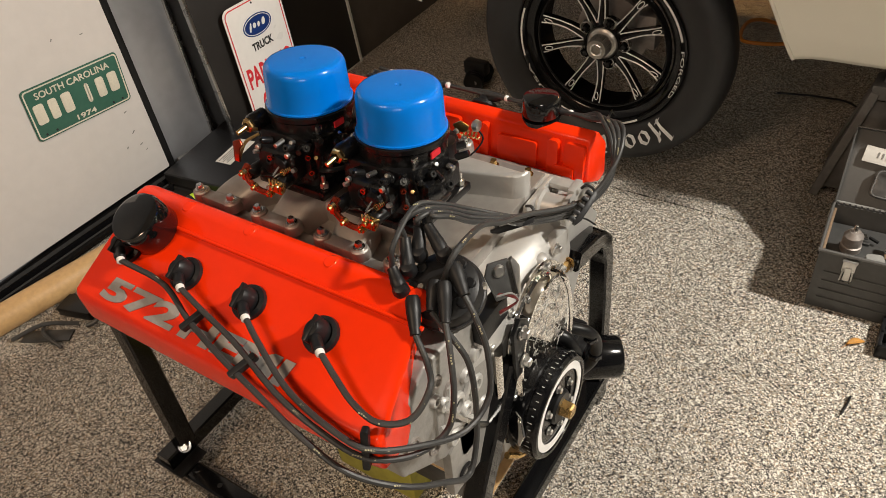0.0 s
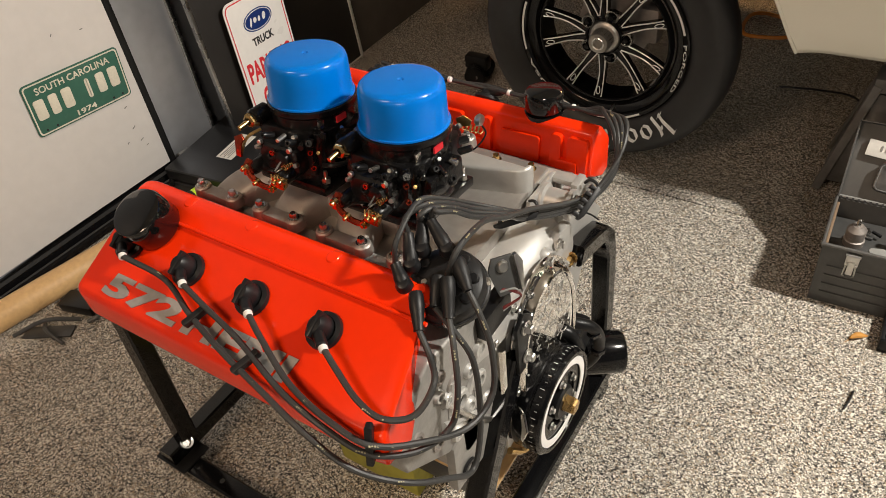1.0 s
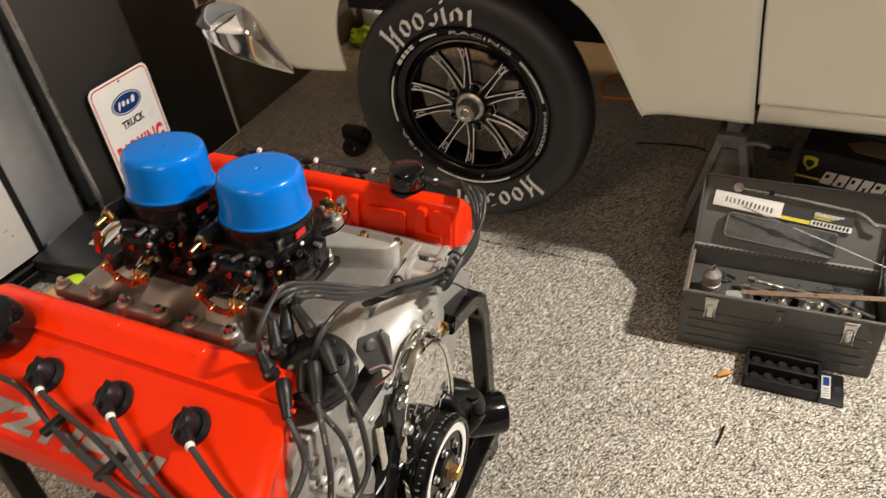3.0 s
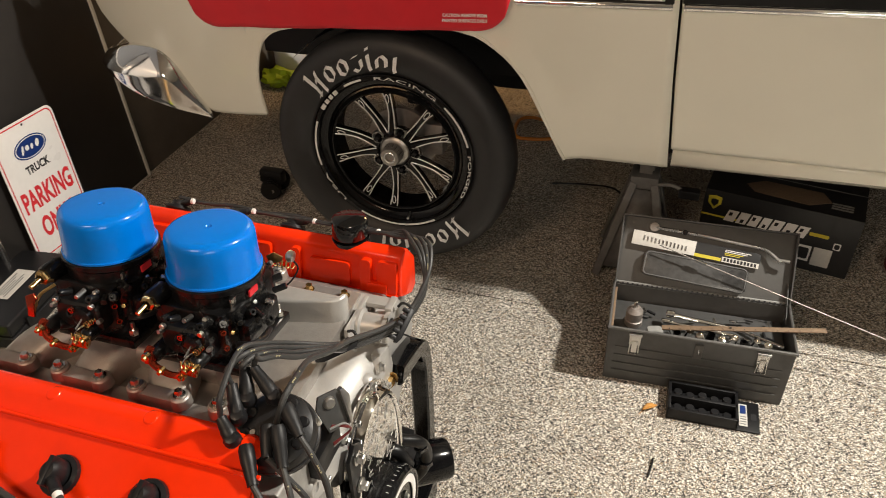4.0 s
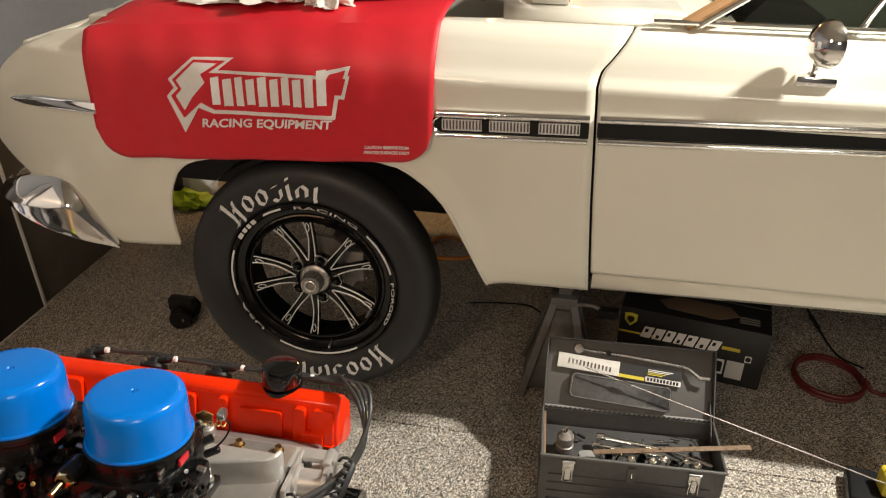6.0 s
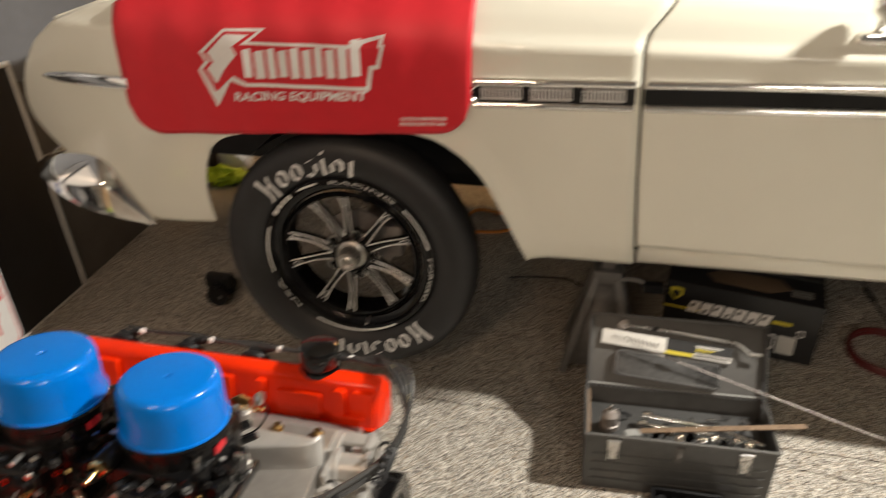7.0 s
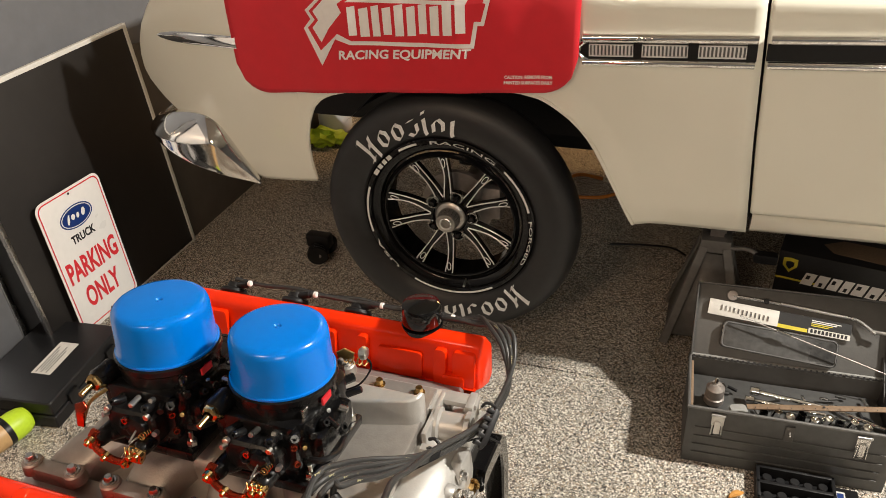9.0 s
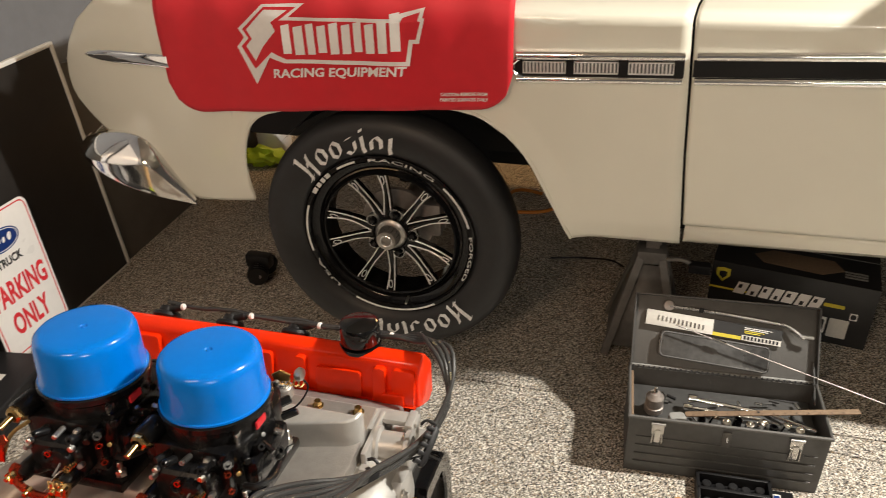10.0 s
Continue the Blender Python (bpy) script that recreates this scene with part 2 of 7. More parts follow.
def lathe(profile, seg=32, bm=None, m=None, closed=False):
    """Turns (radius, height) pairs about z."""
    own = bmesh.new()
    rings = []
    for r, h in profile:
        if r < 1e-6:
            rings.append([own.verts.new((0, 0, h))])
        else:
            rings.append([own.verts.new((r * math.cos(2 * math.pi * i / seg), r * math.sin(2 * math.pi * i / seg), h)) for i in range(seg)])
    pairs = list(zip(rings, rings[1:])) + ([(rings[-1], rings[0])] if closed else [])
    for a, c in pairs:
        for i in range(seg):
            j = (i + 1) % seg
            vs = [a[i % len(a)], a[j % len(a)], c[j % len(c)], c[i % len(c)]]
            vs = [v for k, v in enumerate(vs) if v not in vs[:k]]
            if len(vs) > 2:
                own.faces.new(vs)
    bmesh.ops.recalc_face_normals(own, faces=own.faces)
    return join(bm, own, m)


def rod(a, c, r, seg=12, bm=None, r2=None, chamfer=0.0):
    """A round bar from a to c, with chamfered ends."""
    a, c = Vector(a), Vector(c)
    d = c - a
    r2 = r if r2 is None else r2
    k = chamfer or min(r, r2) * 0.18
    k = min(k, d.length * 0.3)
    m = Matrix.Translation(a) @ d.to_track_quat("Z", "Y").to_matrix().to_4x4()
    return lathe([(0, 0), (r - k, 0), (r, k), (r2, d.length - k), (r2 - k, d.length), (0, d.length)], seg, bm, m)


def smooth_path(points, n=8):
    """A Catmull-Rom line through the points."""
    p = [Vector(v) for v in points]
    p = [p[0] * 2 - p[1]] + p + [p[-1] * 2 - p[-2]]
    out = []
    for i in range(1, len(p) - 2):
        for k in range(n):
            t = k / n
            out.append(0.5 * ((2 * p[i]) + (p[i + 1] - p[i - 1]) * t + (2 * p[i - 1] - 5 * p[i] + 4 * p[i + 1] - p[i + 2]) * t * t
                              + (3 * p[i] - p[i - 1] - 3 * p[i + 1] + p[i + 2]) * t ** 3))
    return out + [p[-2]]


def tube(points, r, seg=10, bm=None, n=8, smooth=True, square=False, radii=None):
    """A hose or bar swept along the points."""
    own = bmesh.new()
    line = smooth_path(points, n) if smooth else [Vector(v) for v in points]
    up = None
    rings = []
    for i, c in enumerate(line):
        d = (line[min(i + 1, len(line) - 1)] - line[max(i - 1, 0)]).normalized()
        if up is None:
            up = Vector((0, 0, 1)) if abs(d.z) < 0.9 else Vector((1, 0, 0))
        up = (up - d * up.dot(d)).normalized()
        side = d.cross(up)
        rr = r if radii is None else radii[min(len(radii) - 1, int(i / max(1, len(line) - 1) * len(radii)))]
        if square:
            ring = [c + side * sx * rr + up * sy * rr for sx, sy in ((-1, -0.8), (-0.8, -1), (0.8, -1), (1, -0.8), (1, 0.8), (0.8, 1), (-0.8, 1), (-1, 0.8))]
        else:
            ring = [c + (side * math.cos(2 * math.pi * k / seg) + up * math.sin(2 * math.pi * k / seg)) * rr for k in range(seg)]
        rings.append([own.verts.new(v) for v in ring])
    for a, c in zip(rings, rings[1:]):
        for k in range(len(a)):
            j = (k + 1) % len(a)
            own.faces.new((a[k], a[j], c[j], c[k]))
    own.faces.new(rings[0][::-1])
    own.faces.new(rings[-1])
    bmesh.ops.recalc_face_normals(own, faces=own.faces)
    return join(bm, own)


def prism(outline, depth, b=0.0, bm=None, m=None, seg=2):
    """A flat outline of (x, y) pairs, raised along z by depth, with worn edges."""
    own = bmesh.new()
    lo = [own.verts.new((x, y, 0)) for x, y in outline]
    hi = [own.verts.new((x, y, depth)) for x, y in outline]
    own.faces.new(lo[::-1])
    own.faces.new(hi)
    for i in range(len(lo)):
        j = (i + 1) % len(lo)
        own.faces.new((lo[i], lo[j], hi[j], hi[i]))
    bmesh.ops.recalc_face_normals(own, faces=own.faces)
    if b:
        bevel(own, b, seg)
    return join(bm, own, m)


def round_rect(w, h, r, n=5):
    out = []
    for cx, cy, a0 in ((w / 2 - r, h / 2 - r, 0), (-w / 2 + r, h / 2 - r, 90), (-w / 2 + r, -h / 2 + r, 180), (w / 2 - r, -h / 2 + r, 270)):
        out += [(cx + r * math.cos(radians(a0 + 90 * k / n)), cy + r * math.sin(radians(a0 + 90 * k / n))) for k in range(n + 1)]
    return out


def face_pose(at, right, up):
    """The pose of a flat thing whose x runs along right and y along up."""
    r, u = Vector(right).normalized(), Vector(up).normalized()
    n = r.cross(u).normalized()
    u = n.cross(r)
    m = Matrix((r, u, n)).transposed().to_4x4()
    m.translation = Vector(at)
    return m


def lettering(text, size, width=None, depth=0.0004, bold=0.0, spacing=1.0):
    """A bmesh of raised letters in the built-in font, centred on the origin in the x-y plane."""
    cu = bpy.data.curves.new("text", "FONT")
    cu.body, cu.size, cu.extrude, cu.align_x, cu.align_y, cu.offset, cu.space_character = text, size, depth, "CENTER", "CENTER", bold, spacing
    cu.resolution_u = 3
    ob = new("text", cu)
    bpy.context.view_layer.update()
    me = bpy.data.meshes.new_from_object(ob)
    bpy.data.objects.remove(ob)
    bpy.data.curves.remove(cu)
    bm = bmesh.new()
    bm.from_mesh(me)
    bpy.data.meshes.remove(me)
    xs, ys = [v.co.x for v in bm.verts], [v.co.y for v in bm.verts]
    k = width / (max(xs) - min(xs)) if width else 1
    cx, cy = (max(xs) + min(xs)) / 2, (max(ys) + min(ys)) / 2
    for v in bm.verts:
        v.co = ((v.co.x - cx) * k, v.co.y - cy, v.co.z)
    return bm


def slant(bm, k):
    for v in bm.verts:
        v.co.x += v.co.y * k
    return bm


def bars(widths, h, gap, depth=0.0006, k=0.0):
    """Plain bars that stand for letters, side by side, centred."""
    bm = bmesh.new()
    x = -(sum(widths) + gap * (len(widths) - 1)) / 2
    for w in widths:
        box(x, x + w, -h / 2, h / 2, 0, depth, 0, bm)
        x += w + gap
    return slant(bm, k)


def bolt(at, axis, r, h, parent, material, name="bolt"):
    """A hexagon-headed bolt with a washer."""
    m = Matrix.Translation(Vector(at)) @ Vector(axis).to_track_quat("Z", "Y").to_matrix().to_4x4()
    bm = lathe([(0, 0), (r * 1.45, 0), (r * 1.45, h * 0.2), (r * 1.0, h * 0.22)], 14)
    lathe([(r, h * 0.2), (r, h * 0.85), (r * 0.8, h), (0, h)], 6, bm)
    bm.transform(m)
    return part(name, bm, material, parent)

# ---- the garage ----
def slab(name, x0, x1, y0, y1, z0, z1, material, label):
    ob = part(name, box(x0, x1, y0, y1, z0, z1), material, smooth=False)
    return tagged(ob, label, name.split("_")[0], kind="structure")


def floor_mesh():
    """The slab with its saw-cut joint, 4 mm wide and 8 mm deep."""
    bm = bmesh.new()
    section = [(-4.6, 0), (-0.070, 0), (-0.069, -0.008), (-0.066, -0.008), (-0.065, 0), (4.2, 0)]
    rows = [[bm.verts.new((x, y, z)) for y, z in section] for x in (-1.34, 4.6)]
    for i in range(len(section) - 1):
        bm.faces.new((rows[0][i], rows[1][i], rows[1][i + 1], rows[0][i + 1]))
    bmesh.ops.recalc_face_normals(bm, faces=bm.faces)
    for f in bm.faces:
        if f.normal.z < -0.1:
            f.normal_flip()
    return bm


tagged(part("floor", floor_mesh(), FLOOR, smooth=False), "epoxy garage floor strewn with black, white and tan flakes", "floor", kind="structure")
slab("wall_west", -1.36, -1.24, -4.6, 4.2, -0.05, 3.10, WALL_GREY, "plain grey painted garage wall behind the leaning boards")
slab("wall_north", -1.24, 4.6, 4.1, 4.2, -0.05, 3.10, WALL_DARK, "dark garage wall beyond the car")
slab("wall_south", -1.24, 4.6, -4.6, -4.5, -0.05, 3.10, WALL_GREY, "plain grey garage wall")
slab("wall_east", 4.5, 4.6, -4.5, 4.1, -0.05, 3.10, WALL_GREY, "plain grey garage wall")
slab("ceiling", -1.24, 4.5, -4.5, 4.1, 3.0, 3.10, CEILING, "off-white garage ceiling")


# ---- things along the west wall ----
def white_panel():
    """A white sheet with a green licence plate on it, above a black sill."""
    t = thing("white_cabinet_door", (-1.2, -1.1, 0.0), "off-white metal cabinet door with scuffs above a black base", "cabinet door")
    m = face_pose((-1.212, -0.634, 0.066), (0.05, 1, 0), (0, 0.06, 1))
    p = part("door_sheet", prism([(-1.6, 0), (0, 0), (0, 1.5), (-1.6, 1.5)], 0.02, 0.006, m=m @ pose(0, 0, -0.01)), WHITE_PANEL, t)
    part("edge_strip", prism([(0.002, -0.01), (0.022, -0.01), (0.022, 1.5), (0.002, 1.5)], 0.024, 0.004, m=m @ pose(0, 0, -0.014)), BLACK_SATIN, t, "black edge strip")
    part("base_rail", prism([(-1.6, -0.05), (0.02, -0.05), (0.02, -0.008), (-1.6, -0.008)], 0.05, 0.006, m=m @ pose(0, 0, -0.01)), BLACK_GLOSS, t, "glossy black base rail")
    part("base_tube", tube([m @ Vector((-1.6, -0.03, 0.065)), m @ Vector((0.05, -0.03, 0.065))], 0.015, 10, smooth=False), BLACK_GLOSS, t, "black tube")
    part("corner_fitting", rod(m @ Vector((0.03, -0.005, 0.02)), m @ Vector((0.075, 0.0, 0.03)), 0.02, 14), GREY_SOFT, t, "grey round fitting")
    for k in range(9):
        u, v = -0.05 - 0.02 * random.random() * k, 0.1 + 0.16 * random.random() * k * 0.4
        part("scuff", prism(round_rect(0.004 + 0.01 * random.random(), 0.003, 0.001, 2), 0.0006, m=m @ pose(u, v, 0.0101, 0, 0, 60 * random.random())), GREY_PRINT, p, "small dark scuff")
    return m


PANEL = white_panel()


def licence_plate(m):
    t = thing("licence_plate", m.translation, "green and cream embossed 1974 licence plate on the white door", "licence plate")
    part("plate", prism(round_rect(0.305, 0.153, 0.012), 0.0022, 0.0006, m=m), PLATE_GREEN, t)
    rim = bmesh.new()
    out, inn = round_rect(0.297, 0.145, 0.010), round_rect(0.289, 0.137, 0.008)
    a, c = [rim.verts.new((x, y, 0.0035)) for x, y in out], [rim.verts.new((x, y, 0.0035)) for x, y in inn]
    for i in range(len(a)):
        j = (i + 1) % len(a)
        rim.faces.new((a[i], a[j], c[j], c[i]))
    rim.transform(m)
    part("rim", rim, PLATE_CREAM, t, "cream raised rim")
    part("lettering", join(None, lettering("SOUTH CAROLINA", 0.027, 0.235, 0.0009, 0.0003), m @ pose(0, 0.049, 0.003)), PLATE_CREAM, t, "cream embossed words")
    part("lettering", join(None, lettering("1974", 0.021, 0.062, 0.0009, 0.0003), m @ pose(0.005, -0.056, 0.003)), PLATE_CREAM, t, "cream embossed year")
    for x0, ws in ((-0.078, (0.031, 0.026, 0.03)), (0.073, (0.013, 0.027, 0.03))):
        for k, w in enumerate(ws):
            part("bar", prism(round_rect(w, 0.058, 0.007, 3), 0.0022, 0.0006, m=m @ pose(x0 + (k - 1) * 0.042, -0.002, 0.0022)), PLATE_CREAM, t, "cream raised bar")
    for x in (-0.1, -0.075, 0.075, 0.1):
        part("bolt_hole", lathe([(0, 0.0026), (0.0035, 0.0026)], 10, m=m @ pose(x * 1.25, -0.062, 0)), BLACK_INK, t)


licence_plate(PANEL @ pose(-0.178, 0.362, 0.012, 0, 0, -4.4))


def leaning_board():
    t = thing("black_board", (-1.13, -0.06, 0.0), "large black board with white edging leaning on the grey wall", "board")
    m = face_pose((-1.112, -0.065, 0.0), (0, 1, 0), (-0.06, 0, 1))
    w, h = 0.684, 0.810
    part("sheet", prism([(-w / 2, 0), (w / 2, 0), (w / 2, h), (-w / 2, h)], 0.012, 0.002, m=m @ pose(0, 0, -0.012)), BLACK_BOARD, t)
    for x0, x1, y0, y1 in ((-w / 2 - 0.012, -w / 2, 0, h + 0.014), (w / 2, w / 2 + 0.013, 0, h + 0.014), (-w / 2, w / 2, h, h + 0.014), (-w / 2, w / 2, -0.0, 0.006)):
        part("edging", prism([(x0, y0), (x1, y0), (x1, y1), (x0, y1)], 0.016, 0.0015, m=m @ pose(0, 0, -0.012)), STEEL if x1 <= -w / 2 else WHITE_EDGE, t, "pale edge strip")


leaning_board()


def metal_sheet():
    t = thing("metal_sheet", (-1.22, -0.52, 0.0), "silver-grey metal sheet standing against the wall", "metal sheet")
    m = face_pose((-1.215, -0.515, 0.0), (0.0, 1, 0), (-0.012, 0.0, 1))
    part("sheet", prism([(-0.095, 0), (0.095, 0), (0.095, 1.6), (-0.095, 1.6)], 0.004, 0.001, m=m), SHEET_GREY, t)
    part("folded_edge", prism([(0.080, 0), (0.095, 0), (0.095, 1.6), (0.080, 1.6)], 0.012, 0.002, m=m), STEEL, t, "bright folded edge")


metal_sheet()


def brown_board():
    t = thing("brown_sheet", (-1.12, 0.75, 0.0), "dark brown sheet leaning on the wall beside the board", "board")
    m = face_pose((-1.125, 0.80, 0.0), (0, 1, 0), (-0.09, 0, 1))
    part("sheet", prism([(-0.50, 0), (0.7, 0), (0.7, 0.62), (-0.50, 0.74)], 0.012, 0.002, m=m @ pose(0, 0, -0.012)), WALL_DARK, t)


brown_board()


def parking_sign():
    w, h = 0.262, 0.445
    m = face_pose((-1.088, -0.199, 0.024), (0.0, 1, -0.03), (-0.06, 0.03, 1))
    t = thing("parking_sign", (-1.085, -0.183, 0.07), "white metal parking sign with red border leaning on the board", "sign")
    part("plate", prism(round_rect(w, h, 0.028), 0.0015, 0.0004, m=m @ pose(0, h / 2, 0)), SIGN_WHITE, t)
    rim = bmesh.new()
    a = [rim.verts.new((x, y, 0.0019)) for x, y in round_rect(w - 0.014, h - 0.014, 0.024)]
    c = [rim.verts.new((x, y, 0.0019)) for x, y in round_rect(w - 0.022, h - 0.022, 0.021)]
    for i in range(len(a)):
        j = (i + 1) % len(a)
        rim.faces.new((a[i], a[j], c[j], c[i]))
    rim.transform(m @ pose(0, h / 2, 0))
    part("border", rim, RED_INK, t, "thin red border")
    for sx, sy, mt, z in ((0.066, 0.036, BLUE_INK, 0.0019), (0.061, 0.032, WHITE_INK, 0.0022), (0.058, 0.0295, BLUE_INK, 0.0025)):
        part("oval", lathe([(0, 0), (1, 0)], 40, m=m @ pose(0, 0.354, z) @ Matrix.Diagonal((sx, sy, 1, 1))), mt, t, "blue oval with white line")
    s = bmesh.new()
    for k, (x, w2, hh) in enumerate(((-0.033, 0.008, 0.032), (-0.014, 0.014, 0.018), (0.005, 0.010, 0.018), (0.028, 0.014, 0.026))):
        join(s, lathe([(0, 0), (1, 0)], 14, m=pose(x, 0.002 * (k % 2), 0, 0, 0, -20) @ Matrix.Diagonal((w2 * 0.55, hh * 0.5, 1, 1))))
    part("script_bars", join(None, s, m @ pose(0, 0.354, 0.0029)), WHITE_INK, t, "white script-like strokes")
    part("lettering", join(None, lettering("TRUCK", 0.036, 0.098, 0.0003, 0.0012), m @ pose(0, 0.289, 0.002)), BLACK_INK, t, "black word")
    part("lettering", join(None, lettering("PARKING", 0.096, 0.212, 0.0003, 0.0028), m @ pose(0, 0.199, 0.002)), RED_INK, t, "red word")
    part("lettering", join(None, lettering("ONLY", 0.096, 0.145, 0.0003, 0.0028), m @ pose(0, 0.097, 0.002)), RED_INK, t, "red word")
    for y in (0.428, 0.017):
        part("hole", lathe([(0, 0.0024), (0.004, 0.0024)], 10, m=m @ pose(0, y, 0)), BLACK_INK, t)


parking_sign()

# ---- the car, raised on a jack stand ----
CAR = thing("car", (0.6, 0.8, 0.0), "cream-white sixties two-door car raised on jack stands", "car")
HX, HZ, TR = 0.027, 0.413, 0.361


def side_y(x, z):
    """How far the body's side stands out, by height and along the nose."""
    pts = [(0.40, 0.045), (0.47, 0.012), (0.53, -0.004), (0.62, -0.014), (0.75, -0.028), (0.88, -0.038), (0.97, -0.044), (1.040, -0.047), (1.052, -0.030), (1.095, -0.010), (1.13, 0.012), (1.152, 0.045), (1.165, 0.09)]
    y = pts[-1][1]
    for (z0, y0), (z1, y1) in zip(pts, pts[1:]):
        if z <= z1:
            k = max(0, (z - z0) / (z1 - z0))
            y = y0 + (y1 - y0) * k
            break
    if x < -0.5:
        y += 0.48 * (-0.5 - x) ** 2
    return y


def interp(x, pts):
    if x <= pts[0][0]:
        return pts[0][1]
    for (a, p), (c, q) in zip(pts, pts[1:]):
        if x <= c:
            return p + (q - p) * (x - a) / (c - a)
    return pts[-1][1]


TOP = [(-0.913, 0.775), (-0.909, 0.808), (-0.893, 0.855), (-0.855, 0.912), (-0.79, 0.980), (-0.69, 1.047), (-0.6, 1.080), (-0.45, 1.11), (0.0, 1.135), (0.4, 1.155), (0.83, 1.165)]
LOW = [(-0.913, 0.770), (-0.902, 0.738), (-0.865, 0.695), (-0.80, 0.645), (-0.70, 0.580), (-0.62, 0.51), (-0.556, 0.468), (-0.46, 0.473), (-0.3705, 0.482)]
ARCH = [(-0.3700, 0.60), (-0.355, 0.67), (-0.335, 0.712), (-0.30, 0.745), (-0.264, 0.768), (-0.15, 0.80), (0.0, 0.815), (0.15, 0.817), (0.24, 0.81), (0.29, 0.797), (0.335, 0.776), (0.373, 0.751), (0.405, 0.712), (0.43, 0.669), (0.458, 0.612), (0.485, 0.553), (0.505, 0.51), (0.523, 0.472)]


def panel(x_of, zs_of, n):
    """A curved body panel in columns from its low to its high edge."""
    bm = bmesh.new()
    cols = []
    for x in x_of:
        lo, hi = zs_of(x)
        col = []
        for k in range(n + 1):
            z = lo + (hi - lo) * k / n
            xx = x
            col.append(bm.verts.new((xx, side_y(x, z), z)))
        cols.append(col)
    for a, c in zip(cols, cols[1:]):
        for k in range(n):
            bm.faces.new((a[k], c[k], c[k + 1], a[k + 1]))
    bmesh.ops.recalc_face_normals(bm, faces=bm.faces)
    if sum(f.normal.y for f in bm.faces) > 0:
        bmesh.ops.reverse_faces(bm, faces=bm.faces)
    return bm


def thicken(ob, t):
    s = ob.modifiers.new("thickness", "SOLIDIFY")
    s.thickness, s.offset = t, -1
    return ob


def gap_x(z):
    return interp(z, [(0.40, 0.797), (0.48, 0.792), (0.73, 0.770), (1.04, 0.750), (1.07, 0.757), (1.11, 0.79), (1.165, 0.828)])


def fender():
    xs = sorted({round(v, 4) for v in [-0.913, -0.911, -0.908, -0.902, -0.890, -0.875, -0.855, -0.842] + [-0.83 + 0.0153 * k for k in range(31)] + [-0.3705] + [a for a, _ in ARCH] + [0.523 + 0.02 * k for k in range(1, 11)]})
    xs = [x for x in xs if x < 0.735]

    def span(x):
        lo = interp(x, LOW) if x <= -0.3704 else (interp(x, ARCH) if x <= 0.523 else interp(x, [(0.523, 0.472), (0.8, 0.481)]))
        return lo, interp(x, TOP)
    bm = panel(xs, span, 60)
    for v in bm.verts:                       # the rear edge follows the door gap
        k = max(0.0, (v.co.x - 0.56) / (xs[-1] - 0.56))
        v.co.x += k * (gap_x(v.co.z) - 0.0028 - xs[-1])
    # the sheet flares out towards the wheel opening
    edge = [(Vector((a[0], a[1])), Vector((c[0], c[1]))) for a, c in zip(ARCH, ARCH[1:])]
    for v in bm.verts:
        p = Vector((v.co.x, v.co.z))
        if -0.45 < p.x < 0.62:
            d = min((p - (a + (c - a) * max(0, min(1, (p - a).dot(c - a) / (c - a).length_squared)))).length for a, c in edge)
            if d < 0.06 and p.x > 0.28:
                v.co.y -= 0.018 * (1 - d / 0.06) ** 1.6 * min(1, (p.x - 0.28) / 0.10)
    f = thicken(part("front_fender", bm, CAR_WHITE, CAR, angle=50), 0.012)
    part("arch_lip", tube([(x, side_y(x, z) + 0.004 - 0.018 * max(0, min(1, (x - 0.28) / 0.10)), z) for x, z in [(-0.371, 0.49)] + ARCH[::2] + [ARCH[-1]]], 0.0055, 8, n=3), CAR_WHITE, f)
    return f


FENDER = fender()


def door():
    bm = bmesh.new()
    n, cols = 60, []
    xs = [0.0, 0.004, 0.01] + [0.02 + 0.06 * k for k in range(20)]
    for i, dx in enumerate(xs):
        col = []
        for k in range(n + 1):
            z = 0.540 + (1.168 - 0.540) * k / n
            x = gap_x(z) + 0.0028 + dx
            col.append(bm.verts.new((x, side_y(0.8, z) + (0.004 if i == 0 else 0), z + 0.012 * max(0, x - 0.8))))
        cols.append(col)
    for a, c in zip(cols, cols[1:]):
        for k in range(n):
            bm.faces.new((a[k], c[k], c[k + 1], a[k + 1]))
    bmesh.ops.recalc_face_normals(bm, faces=bm.faces)
    if sum(q.normal.y for q in bm.faces) > 0:
        bmesh.ops.reverse_faces(bm, faces=bm.faces)
    d = thicken(part("door", bm, CAR_WHITE, CAR, angle=50), 0.012)
    bm = bmesh.new()
    cols = []
    for x in (0.796, 1.2, 2.1):
        cols.append([bm.verts.new((x, y, z + 0.02 * (x - 0.8))) for y, z in ((0.0, 0.5355), (-0.001, 0.52), (0.004, 0.495), (0.022, 0.478), (0.06, 0.470), (0.12, 0.47))])
    for a, c in zip(cols, cols[1:]):
        for k in range(5):
            bm.faces.new((a[k], c[k], c[k + 1], a[k + 1]))
    bmesh.ops.recalc_face_normals(bm, faces=bm.faces)
    thicken(part("rocker_panel", bm, CAR_WHITE, CAR), 0.01)
    # black strip put behind the door gap as its shade
    part("gap_shadow_strip", box(0.70, 0.86, 0.05, 0.06, 0.5, 1.12), BLACK_SATIN, CAR, "black strip that stands for the shade in the door gap")
    return d


DOOR = door()


